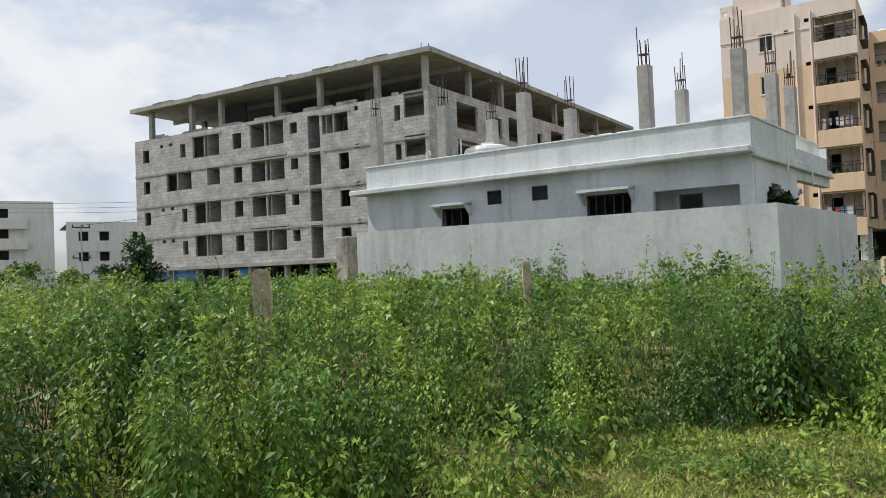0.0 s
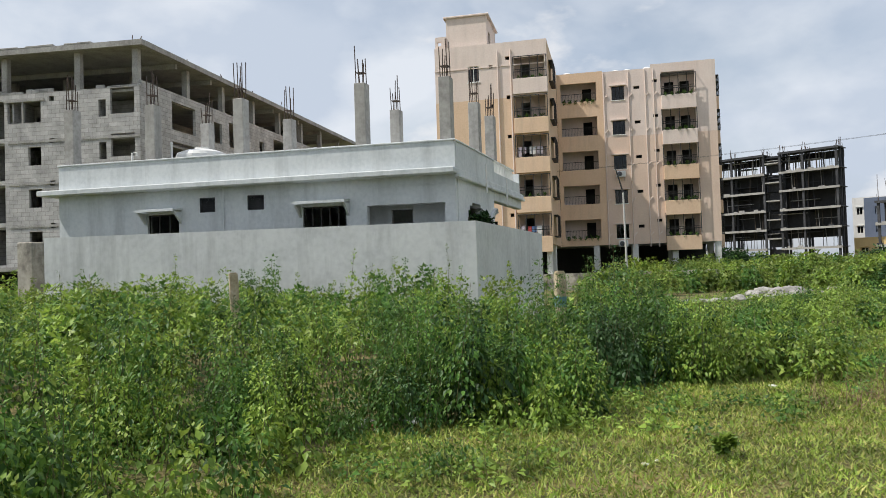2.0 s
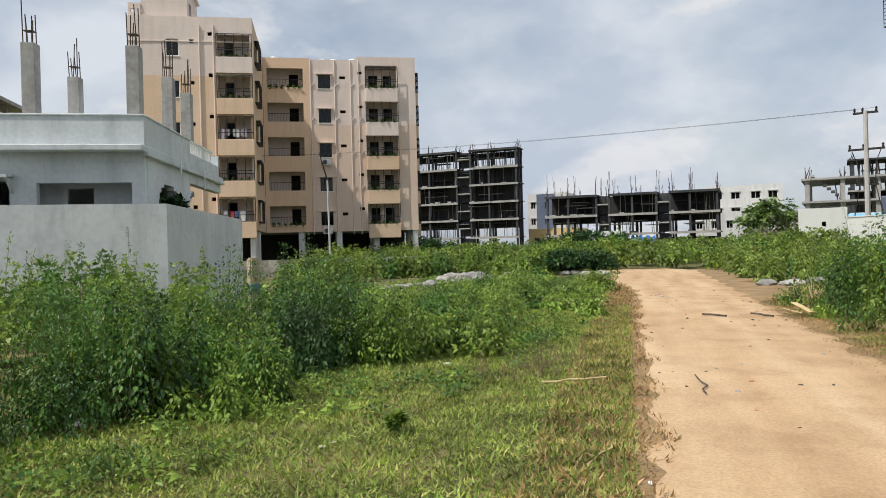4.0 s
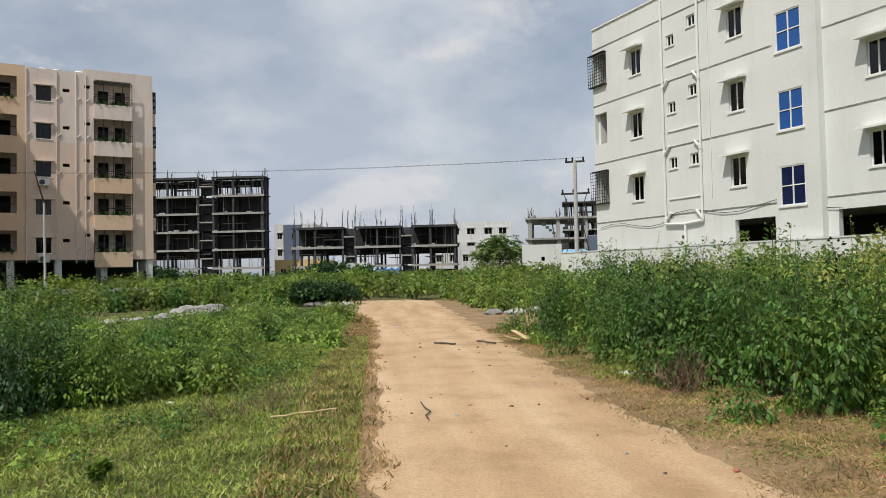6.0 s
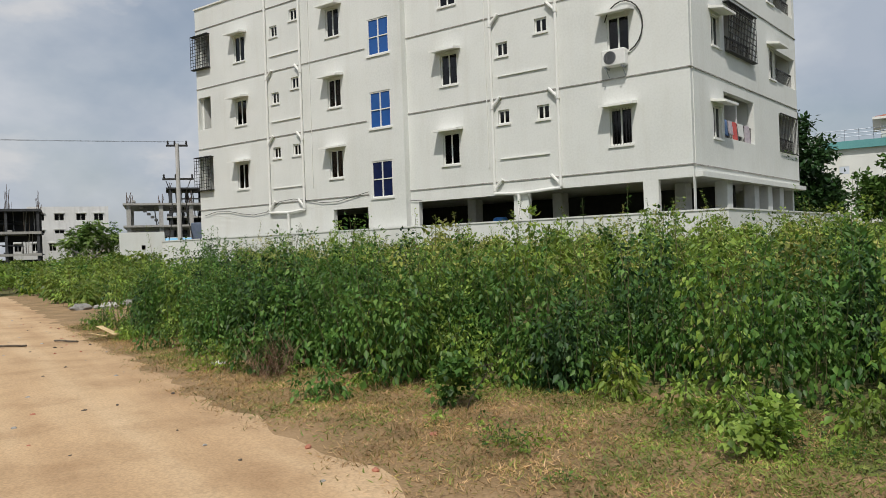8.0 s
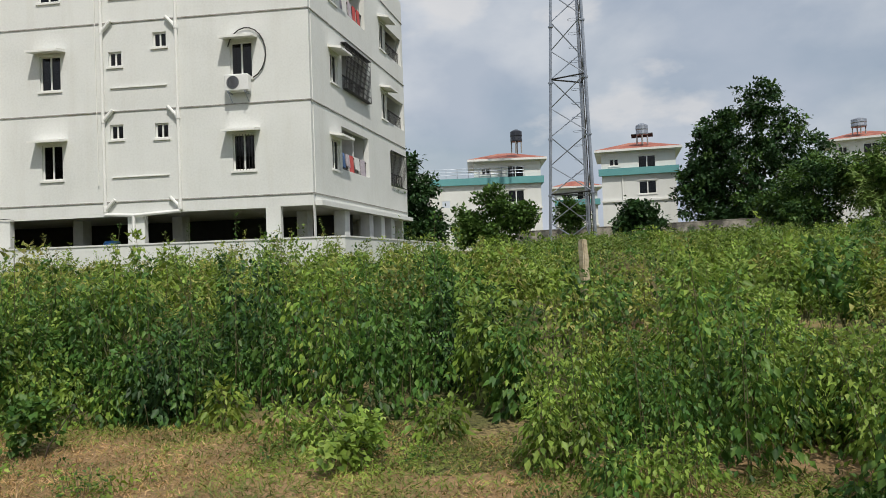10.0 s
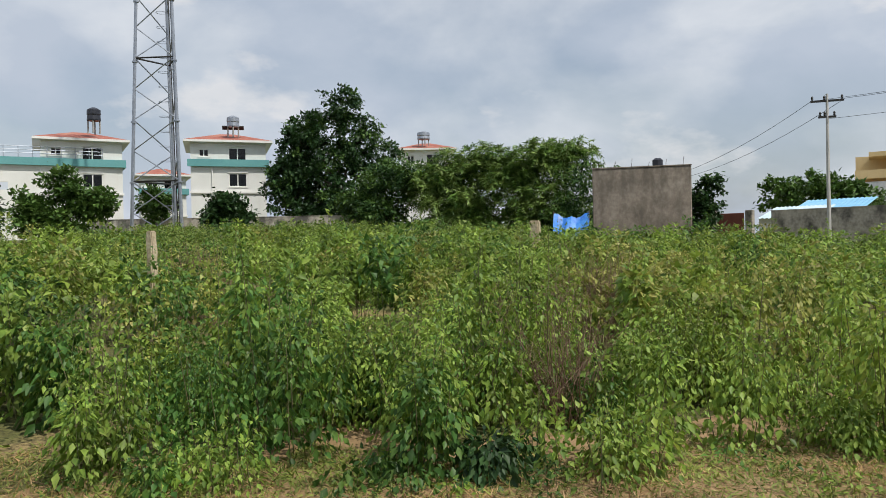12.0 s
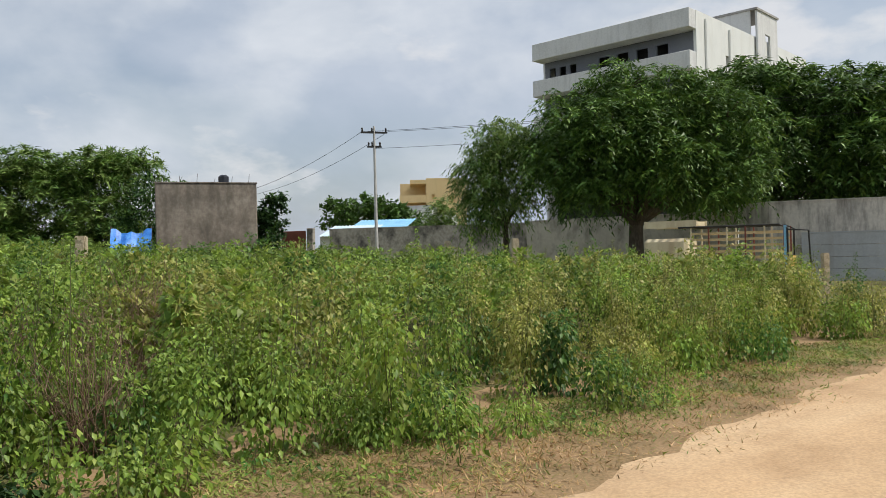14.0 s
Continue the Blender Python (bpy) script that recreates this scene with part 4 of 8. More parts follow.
        part("balcony_wall", Geo(sh).box(L - 1.75, L - 0.24, y1 + 0.02, y1 + 0.14, z0 - 0.4, z1 + 0.3), M["white"], b)
        if kind == "cage":
            g = [(L + 0.0, L + 0.2, y0 - 0.05, y1 + 0.05, z1 + 0.1, z1 + 0.13), (L + 0.02, L + 0.2, y0, y1, z0 - 0.03, z0)]
            for i in range(19):
                yy = y0 + (y1 - y0) * i / 18
                g.append((L + 0.16, L + 0.18, yy - 0.008, yy + 0.008, z0, z1 + 0.1))
            for i in range(9):
                zz = z0 + (z1 - z0 + 0.1) * i / 8
                g.append((L + 0.155, L + 0.185, y0, y1, zz - 0.01, zz + 0.01))
            grille("window_cage", b, sh, g, "black", "black iron balcony grille")
        if kind == "plants":
            g = [(L + 0.05, L + 0.09, y0, y1, z0, z0 + 0.03), (L + 0.05, L + 0.09, y0, y1, z1 - 0.03, z1)]
            for i in range(13):
                yy = y0 + (y1 - y0) * i / 12
                g.append((L + 0.06, L + 0.08, yy - 0.008, yy + 0.008, z0, z1))
            grille("window_cage", b, sh, g, "black", "black iron balcony grille")
    # corner grilles at the far end
    for z0, z1 in ((5.0, 6.65), (11.05, 12.7)):
        g = [(-0.17, 1.13, -0.2, 0, z0 - 0.02, z0 + 0.02), (-0.17, 1.13, -0.2, 0, z1 - 0.02, z1 + 0.02)]
        for i in range(8):
            x = -0.16 + i * 1.28 / 7
            g.append((x - 0.009, x + 0.009, -0.2, -0.18, z0, z1))
        for i in range(11):
            z = z0 + (z1 - z0) * i / 10
            g.append((-0.17, 1.13, -0.205, -0.175, z - 0.009, z + 0.009))
        grille("window_cage", b, Matrix(), g, "black", "black iron balcony grille")
    # drain pipes with their elbows
    for u, z0 in ((19.2, 3.62), (16.98, 3.62), (7.15, 3.62), (4.5, 3.66)):
        x = U(u)
        g = Geo().tube((x, -0.09, z0), (x, -0.09, ZT - 0.2), 0.055, None, 8)
        for z in (4.0, 7.0, 10.0):
            g.tube((x, -0.09, z - 0.25), (x + (0.35 if u in (19.2, 7.15) else -0.35), -0.09, z + 0.12), 0.06, None, 8)
            g.tube((x, -0.09, z - 0.3), (x, -0.09, z - 0.1), 0.075, None, 8)
        part("drain_pipe", g, M["trim"], b)
    for u0, u1, uj in ((19.2, 16.98, 18.0), (7.15, 4.5, 6.15)):
        g = Geo().run([(U(u0), -0.1, 3.62), (U(uj), -0.1, 3.56), (U(u1), -0.1, 3.64)], 0.06, 8).tube((U(uj), -0.1, 3.56), (U(uj), -0.1, 0.4), 0.06, None, 8)
        part("drain_pipe", g, M["trim"], b)
    for u, z in ((18.0, 4.7), (18.0, 7.75), (18.0, 10.75), (5.9, 4.85), (5.9, 7.85), (5.9, 10.85)):
        part("water_pipe", Geo().box(U(u) - 1.0, U(u) + 1.0, -0.05, -0.002, z, z + 0.03), M["trim"], b)
    for u in (16.45, 7.4):
        part("water_pipe", Geo().run([(U(u), -0.04, 4.6), (U(u), -0.04, 13.0)], 0.018, 5), M["trim"], b)
    air_conditioner(b, Matrix.Translation((U(2.75), 0, 7.42)))
    pts = [(U(2.4) + 0.3 * math.cos(a) * 2.2 + 0.3, -0.05, 8.7 + 0.85 * math.sin(a)) for a in [math.pi * (0.9 - 1.3 * i / 14) for i in range(15)]]
    part("cable", Geo().run(pts, 0.022, 5), M["black"], b)
    sag = [(0.4 + i * 0.9, -0.06, 3.75 + 0.16 * math.sin(i * 1.15) + (0.25 if 5 < i < 13 else 0)) for i in range(16)]
    part("cable", Geo().run(sag, 0.014, 4), M["black"], b)
    # things on the parking floor
    tank = thing("drum", base @ Matrix.Translation((U(7.6), 1.0, 0.5)), "blue plastic drum in the parking floor", "drum")
    part("body", Geo().lathe(0, 0, [(0.26, 0), (0.29, 0.05), (0.29, 2.2), (0.25, 2.28), (0.2, 2.3)], 14), M["tarp"], tank)


def boundary(name, pts, h, t, mat, label, coping=0.05):
    """A free-standing boundary wall along points, with a coping."""
    ob = thing(name, Matrix.Translation((*pts[0], 0)), label, "boundary wall", kind="structure")
    o = Vector((*pts[0], 0))
    for (x0, y0), (x1, y1) in zip(pts, pts[1:]):
        L = math.hypot(x1 - x0, y1 - y0)
        z = min(gz(x0, y0), gz(x1, y1))
        m = Matrix.Translation(-o) @ facing(x0, y0, x1 - x0, y1 - y0)
        part("wall_panel", Geo(m).box(0, L, 0, t, z - 0.3, h), M[mat], ob)
        if coping:
            part("coping", Geo(m).box(-0.02, L + 0.02, -0.03, t + 0.03, h, h + coping), M[mat], ob)
    return ob


white_block()
boundary("boundary_wall", [(39.9, 9.2 + 3.4), (38.6, 12.4), (22.0, -9.6), (31.0, -18.6)], 2.55, 0.18, "white", "low white-painted boundary wall of the apartment block")


# ---------------------------------------------------------------- one-storey house
def house():
    sh = Matrix(((1, 0.11, 0, 0), (0, 0.994, 0, 0), (0, 0, 1, 0), (0, 0, 0, 1)))
    base = facing(-2.51, 25.8, 0.836, -0.549)
    b = thing("house", base, "one-storey unfinished grey-white plastered house with roof columns", "house")
    L, D = 12.4, 8.2
    holes = [(3.02, 4.05, 2.3, 3.5), (4.73, 5.23, 3.5, 3.93), (6.25, 6.77, 3.5, 3.93), (7.95, 9.25, 2.3, 3.5), (9.86, 12.08, 2.3, 3.45)]
    part("wall", Geo().wall(0, L, 0, 4.2, holes, 0.23), M["plaster"], b)
    part("wall", Geo(sh).wall(0.23, 4.2, 0, 4.2, [(1.1, 3.0, 1.2, 3.1), (1.16, 2.94, 3.0, 3.3), (1.32, 2.78, 3.2, 3.44), (1.6, 2.5, 3.4, 3.54)], 0.23, L, "y"), M["plaster"], b)
    part("wall", Geo(sh).wall(0.23, L - 4.0, 0, 4.2, [], 0.2, D - 0.2), M["plaster"], b)
    part("wall", Geo(sh).wall(L - 3.98, L - 0.24, 0, 4.2, [], 0.2, 4.0), M["plaster"], b)
    part("wall", Geo(sh).wall(4.21, D - 0.21, 0, 4.2, [], 0.2, L - 4.0, "y"), M["plaster"], b)
    part("wall", Geo(sh).wall(0.23, D - 0.2, 0, 4.2, [], 0.2, 0.2, "y"), M["plaster"], b)
    # roof slab that juts out, and the parapet on it
    part("roof", Geo(sh).soft(-0.42, L + 0.08, -0.42, D + 0.3, 4.202, 4.36, 0.02), M["plaster"], b)
    part("parapet", Geo().wall(0, L, 4.36, 5.12, [], 0.12), M["plaster"], b)
    part("parapet", Geo(sh).wall(0.12, 4.3, 4.36, 5.12, [], 0.12, L, "y"), M["plaster"], b)
    part("parapet", Geo(sh).wall(4.302, D, 4.36, 4.75, [], 0.12, L, "y"), M["plaster"], b)
    part("parapet", Geo(sh).wall(0, L, 4.36, 5.12, [], 0.12, D - 0.12), M["plaster"], b)
    part("parapet", Geo(sh).wall(0.12, D - 0.12, 4.36, 5.12, [], 0.12, 0.12, "y"), M["plaster"], b)
    part("parapet_cap", Geo().soft(-0.03, L + 0.03, -0.035, 0.15, 5.122, 5.17, 0.012), M["plaster"], b)
    part("parapet_cap", Geo(sh).soft(L - 0.15, L + 0.035, 0.155, 4.3, 5.122, 5.17, 0.012), M["plaster"], b)
    # plaster lines and the raised panel round the wide opening
    for x0, x1, z in ((4.2, 5.9, 3.98), (6.0, 8.0, 3.98), (9.55, 12.3, 3.95), (3.0, 4.2, 3.86)):
        part("lintel_band", Geo().box(x0, x1, -0.02, -0.002, z, z + 0.035), M["plaster"], b)
    # recessed porch behind the wide opening, with its inner door hole
    part("porch_wall", Geo().wall(9.6, 12.3, 1.0, 4.0, [(10.31, 10.95, 1.2, 3.38)], 0.12, 0.9), M["plaster"], b)
    part("porch_floor", Geo().box(9.6, 12.15, 0.25, 0.9, 1.9, 2.0), M["plaster"], b)
    for x0, x1, w in ((3.02, 4.05, 3), (7.95, 9.25, 5)):
        g = Geo()
        for i in range(w + 1):
            x = x0 + (x1 - x0) * i / w
            g.box(x - 0.02, x + 0.02, 0.08, 0.14, 2.3, 3.5)
        g.box(x0, x1, 0.085, 0.135, 2.3, 2.34).box(x0, x1, 0.085, 0.135, 3.46, 3.5)
        fr = part("window", g, M["black"], b, "unglazed window with dark iron frame")
        k = Geo().add([(x0 - 0.12, 0, 3.68), (x1 + 0.12, 0, 3.68), (x1 + 0.12, -0.5, 3.62), (x0 - 0.12, -0.5, 3.62),
                       (x0 - 0.12, 0, 3.62), (x1 + 0.12, 0, 3.62), (x1 + 0.12, -0.5, 3.55), (x0 - 0.12, -0.5, 3.55)],
                      [(3, 2, 1, 0), (4, 5, 6, 7), (0, 1, 5, 4), (2, 3, 7, 6), (1, 2, 6, 5), (3, 0, 4, 7)])
        for x in (x0 - 0.1, x1 + 0.04):
            k.add([(x, 0, 3.55), (x + 0.06, 0, 3.55), (x + 0.06, -0.42, 3.55), (x, -0.42, 3.55), (x, 0, 3.2), (x + 0.06, 0, 3.2)], [(0, 1, 5, 4), (3, 4, 5, 2), (0, 4, 3), (1, 2, 5), (0, 3, 2, 1)])
        part("hood", k, M["plaster"], fr)
    for x0, x1 in ((4.73, 5.23), (6.25, 6.77)):
        g = Geo()
        for i in range(7):
            z = 3.5 + 0.43 * i / 7
            g.add([(x0, 0.05, z), (x1, 0.05, z), (x1, 0.13, z + 0.07), (x0, 0.13, z + 0.07)], [(0, 1, 2, 3)])
        g.box(x0, x0 + 0.03, 0.02, 0.15, 3.5, 3.93).box(x1 - 0.03, x1, 0.02, 0.15, 3.5, 3.93).box(x0, x1, 0.02, 0.15, 3.5, 3.53).box(x0, x1, 0.02, 0.15, 3.9, 3.93)
        part("vent", g, M["darkconcrete"], b, "grey louvred vent")
    # scroll bracket under the open end of the roof, and the band below its edge
    g = Geo(sh)
    arc = [(3.45 + 0.75 * (1 - math.cos(math.pi / 2 * i / 8)), 2.55 + 1.0 * math.sin(math.pi / 2 * i / 8)) for i in range(9)]
    for (y0, z0), (y1, z1) in zip(arc, arc[1:]):
        g.add([(L - 0.2, y0, z0), (L - 0.2, y1, z1), (L - 0.2, y1 + 0.16, z1 - 0.16), (L - 0.2, y0 + 0.22, z0), (L + 0.1, y0, z0), (L + 0.1, y1, z1), (L + 0.1, y1 + 0.16, z1 - 0.16), (L + 0.1, y0 + 0.22, z0)],
              [(4, 7, 6, 5), (0, 1, 2, 3), (0, 4, 5, 1), (3, 2, 6, 7)])
    part("bracket", g, M["plaster"], b)
    part("side_band", Geo(sh).soft(L + 0.005, L + 0.14, -0.1, D + 0.25, 4.1, 4.2, 0.02), M["plaster"], b)
    part("portico_beam", Geo(sh).soft(L - 0.24, L, 4.21, D + 0.2, 3.8, 4.199, 0.02), M["plaster"], b)
    # white baluster rail beyond the parapet
    g = Geo(sh).box(L - 0.14, L - 0.02, 4.4, 7.4, 5.12, 5.18)
    for i in range(14):
        g.tube((L - 0.08, 4.5 + i * 0.21, 4.75), (L - 0.08, 4.5 + i * 0.21, 5.12), 0.05, 0.04, 6)
    part("baluster_rail", g, M["trim"], b, "white cement baluster rail")
    # stub columns with starter bars
    rng = random.Random(5)
    for y, xs in ((0.32, (0.2, 3.0, 5.9, 9.65, 12.1)), (3.6, (2.6, 5.65, 9.4, 12.0)), (6.0, (11.9,))):
        for x in xs:
            zt = 6.88 + rng.uniform(-0.05, 0.1)
            c = part("roof_column", Geo(sh).soft(x - 0.16, x + 0.16, y - 0.13, y + 0.2, 4.362, zt, 0.012), M["concrete"], b)
            for dx in (-0.11, 0.0, 0.11):
                for dy in (-0.08, 0.13):
                    hh = rng.uniform(0.55, 1.15)
                    part("starter_bar", Geo(sh).tube((x + dx, y + dy, zt - 0.05), (x + dx + rng.uniform(-0.05, 0.05), y + dy, zt + hh), 0.014, None, 5), M["rebar"], c)
            part("stirrup", Geo(sh).box(x - 0.12, x + 0.12, y - 0.09, y + 0.14, zt + 0.3, zt + 0.315), M["rebar"], c)
    # vent pipes at the roof edge
    part("vent_pipe", Geo().run([(3.55, 0.5, 4.36), (3.55, 0.5, 5.75)], 0.03, 6), M["plastic"], b)
    part("vent_pipe", Geo().run([(2.2, 0.5, 4.36), (2.2, 0.5, 5.5), (2.35, 0.5, 5.5), (2.35, 0.5, 5.4)], 0.03, 6), M["plastic"], b)
    part("drain_pipe", Geo().run([(5.5, -0.04, 2.2), (5.5, -0.04, 4.2)], 0.02, 6), M["plaster"], b)
    for y, z in ((2.6, 3.9), (5.3, 3.7)):
        part("drain_pipe", Geo(sh).run([(L + 0.18, y, z), (L + 0.18, y, z + 0.9)], 0.03, 6), M["plastic"], b)
    t = thing("water_tank", base @ Matrix.Translation((4.1, 1.3, 4.62)), "white plastic water tank lying on the house roof", "water tank")
    part("tank_body", Geo().lathe(0, 0, [(0.72, 0), (0.78, 0.06), (0.78, 0.75), (0.74, 0.84), (0.5, 0.93), (0.25, 0.98)], 22), M["plastic"], t)
    part("lid", Geo().lathe(0, 0, [(0.22, 0.985), (0.22, 1.03), (0.12, 1.05)], 14), M["plastic"], t)
    part("pipe", Geo().run([(0.79, 0, 0.7), (1.05, 0, 0.7), (1.12, 0, 0.78)], 0.03, 6), M["plastic"], t)


house()
boundary("boundary_wall", [(-2.6, 23.05), (7.63, 17.23), (13.4, 24.3)], 2.8, 0.16, "wallplaster", "tall grey plastered compound wall round the house", 0.0)
pier = thing("gate_pier", Matrix.Translation((-3.1, 23.4, 0)), "rough grey plastered gate pier at the compound wall", "pier")
part("pier_body", Geo(facing(0, 0, 0.836, -0.549)).soft(-0.28, 0.22, 0, 0.5, -0.1, 2.72, 0.03), M["oldwall"], pier)


# ---------------------------------------------------------------- unfinished block building
def unfinished():
    sh = Matrix(((1, 0.072, 0, 0), (0, 0.998, 0, 0), (0, 0, 1, 0), (0, 0, 0, 1)))
    base = facing(-28.16 - 0.3, 71.1 + 0.15, 0.868, -0.497)
    b = thing("unfinished_building", base, "unfinished five-storey building of bare grey cement blocks", "building under construction")
    X0, L, D = -1.1, 32.1, 41.0
    holes, deep = [], []
    for k in range(4):
        dz = -3.0 * k
        row = [(0.0, 0.92, 12.85, 14.05), (5.2, 5.9, 12.85, 14.08), (11.9, 12.94, 12.86, 14.24), (18.5, 19.3, 13.39, 14.31), (20.45, 21.7, 11.9, 14.6),
               (23.55, 24.55, 12.9, 14.2), (29.0, 29.56, 13.05, 14.26), (29.9, 31.7, 13.2, 15.0 - 0.2 * k), (14.03, 17.8, 12.72, 14.7)]
        row += [(2.42, 2.88, 14.03, 14.32), (3.68, 4.13, 14.05, 14.36), (25.2, 25.6, 14.4, 14.76)] if k != 1 else [(25.2, 25.6, 14.4, 14.76)]
        row += [(6.86, 10.24, 12.62, 14.5)] if k != 1 else [(3.24, 6.58, 12.85, 14.54), (8.63, 10.2, 12.99, 14.57)]
        if k == 1:
            row = [q for q in row if q[0] != 5.2]
        if k == 0:
            row.append((21.95, 24.56, 12.95, 14.45))
            row = [q for q in row if q[0] != 23.55]
        holes += [(a, c, z0 + dz, z1 + dz) for a, c, z0, z1 in row]
        deep += [(a, c, z0 + dz, z1 + dz) for a, c, z0, z1 in row if c - a > 1.3]
    part("wall", Geo().wall(X0, L, 2.75, 15.05, holes, 0.22), M["blocks"], b)
    side = []
    for k in range(4):
        dz = -3.0 * k
        for a, c, z0, z1 in ((1.5, 2.3, 12.9, 14.1), (3.9, 7.1, 12.7, 14.8), (9.9, 11.2, 12.7, 14.4), (12.4, 15.5, 12.7, 14.8), (18, 19, 12.9, 14.1), (21, 24, 12.7, 14.8), (27, 28, 12.9, 14.1), (31, 34, 12.7, 14.8), (37, 38, 12.9, 14.1)):
            side.append((a, c, z0 + dz, z1 + dz))
    part("wall", Geo(sh).wall(0.22, D, 2.75, 15.05, side, 0.22, L, "y"), M["blocks"], b)
    part("wall", Geo(sh).wall(X0 + 0.2, L - 0.3, 0, 15.05, [], 0.2, D - 0.2), M["blocks"], b)
    part("wall", Geo(sh).wall(0.22, D - 0.2, 2.75, 15.05, [], 0.2, X0 + 0.2, "y"), M["blocks"], b)
    for z in (2.45, 5.45, 8.45, 11.45, 14.75):
        part("floor_slab", Geo(sh).box(X0 + 0.22, L - 0.24, 0.23, D - 0.22, z, z + 0.18), M["concrete"], b)
    part("slab_edge", Geo(sh).box(X0 - 0.15, L + 0.1, -0.25, 0.22, 2.45, 2.745), M["concrete"], b)
    for z in (5.5, 8.5, 11.5):
        for q0, q1 in ((X0, 20.2), (22.0, L + 0.02)):
            part("slab_edge", Geo(sh).box(q0, q1, -0.05, -0.002, z, z + 0.16), M["concrete"], b)
    # rooms behind the openings
    for y in (2.4, 5.0):
        g = Geo().wall(X0 + 0.3, L - 0.4, 2.7, 14.7, [(q, q + 0.9, 3.0 * k + 2.8, 3.0 * k + 4.9) for k in range(4) for q in ((7.0, 15.2, 22.4, 30.6) if y < 3 else ())], 0.12, y)
        part("inner_wall", g, M["blocks"], b)
    for x in (1.5, 4.6, 8.55, 11.2, 13.5, 16.0, 18.15, 20.1, 22.2, 25.5, 28.3):
        part("inner_wall", Geo().box(x - 0.06, x + 0.06, 0.24, 2.38, 2.7, 14.7), M["blocks"], b)
    part("inner_wall", Geo(sh).box(L - 4.2, L - 4.1, 6, D - 1, 2.7, 14.7), M["blocks"], b)
    # hoods over the wide openings
    for a, c, z0, z1 in deep:
        if c - a > 2:
            part("lintel", Geo().box(a - 0.3, c + 0.3, -0.07, -0.002, z1 + 0.02, z1 + 0.2), M["concrete"], b)
            part("divider", Geo().box(a + (c - a) * 0.42, a + (c - a) * 0.42 + 0.14, 0.02, 0.2, z0, z1), M["concrete"], b)
    # ground floor columns, a dark sheet as the shade behind them, and the blue sheets
    for x in (-0.8, 3.0, 6.9, 10.2, 13.4, 17.5, 20.3, 24, 28, 31.7):
        part("column", Geo(sh).soft(x - 0.17, x + 0.17, 0.0, 0.5, -0.2, 2.448, 0.02), M["concrete"], b)
        part("column", Geo(sh).soft(x - 0.17, x + 0.17, 6.0, 6.5, -0.2, 2.448, 0.02), M["concrete"], b)
    part("ground_wall", Geo().box(-0.8, L - 0.5, 7.2, 7.4, -0.2, 2.44), M["dark"], b)
    for x0, x1 in ((-0.6, 2.8), (3.2, 6.7), (11.4, 14.0)):
        g, n = Geo(), 10
        for i in range(n):
            xa, xb = x0 + (x1 - x0) * i / n, x0 + (x1 - x0) * (i + 1) / n
            ya, yb = 0.55 + 0.06 * math.sin(i * 2.2), 0.55 + 0.06 * math.sin((i + 1) * 2.2)
            g.add([(xa, ya, 0.2), (xb, yb, 0.2), (xb, yb, 2.35 + 0.06 * math.cos(i + 1)), (xa, ya, 2.35 + 0.06 * math.cos(i)), (xa, ya + 0.02, 0.2), (xb, yb + 0.02, 0.2), (xb, yb + 0.02, 2.35), (xa, ya + 0.02, 2.35)], [(0, 1, 2, 3), (7, 6, 5, 4)])
        part("blue_sheet", g, M["tarp"], b, "blue tarpaulin hung at the ground floor")
    # open top floor: columns, roof slab with its edge beam, broken parapet
    rng = random.Random(9)
    g = Geo(sh)
    part("roof", Geo(sh).box(-0.95, L + 0.6, -0.5, D + 2.3, 17.74, 17.94), M["concrete"], b)
    part("roof_edge", Geo(sh).box(-0.96, L + 0.61, -0.55, -0.3, 17.72, 18.1), M["concrete"], b)
    part("roof_edge", Geo(sh).box(L + 0.4, L + 0.65, -0.29, D + 2.3, 17.72, 18.1), M["concrete"], b)
    for y in (4.5, 9.5, 15, 21, 27, 33, 39):
        part("roof_beam", Geo(sh).box(-1.1, L + 0.05, y - 0.12, y + 0.12, 17.35, 17.738), M["concrete"], b)
    for i in range(16):
        x = rng.uniform(-1, L - 1)
        part("edge_rubble", Geo().soft(x, x + rng.uniform(0.5, 3.0), -0.56, -0.32, 18.102, 18.102 + rng.uniform(0.06, 0.16), 0.02), M["concrete"], b)
    for i in range(22):
        x = rng.uniform(-0.8, L - 2)
        part("parapet_block", Geo().soft(x, x + rng.uniform(0.5, 2.2), 0.01, 0.2, 15.052, 15.052 + rng.uniform(0.1, 0.34), 0.02), M["blocks"], b)
    cols = [(x, 0.35) for x in (1.0, 6.5, 10.3, 17.0, 21.6, 27.3, 31.7)] + [(31.7, y) for y in (6.5, 11.9, 17.4, 22.9, 28.4, 33.8, 39.5)] + [(x, y) for y in (6.5, 17.4, 28.4) for x in (1.0, 6.5, 12, 17.0, 21.6, 27.3)]
    for x, y in cols:
        part("column", Geo(sh).soft(x - 0.22, x + 0.22, y - 0.2, y + 0.2, 14.9, 17.73, 0.02), M["concrete"], b)
    for x, y in [(31.7, 0.3), (31.9, 6.5), (31.9, 11.9), (31.9, 17.4), (31.9, 22.9), (27.3, 0.3)]:
        r = Geo(sh)
        for i in range(4):
            r.tube((x + rng.uniform(-0.2, 0.2), y + rng.uniform(-0.2, 0.2), 17.8), (x + rng.uniform(-0.3, 0.3), y + rng.uniform(-0.3, 0.3), 17.8 + rng.uniform(0.5, 1.1)), 0.03, None, 4)
        part("starter_bars", r, M["rebar"], b)
    # low inner walls of the open floor
    part("inner_wall", Geo(sh).box(L - 0.22, L - 0.02, 0.3, D - 0.3, 15.05, 15.5), M["blocks"], b)
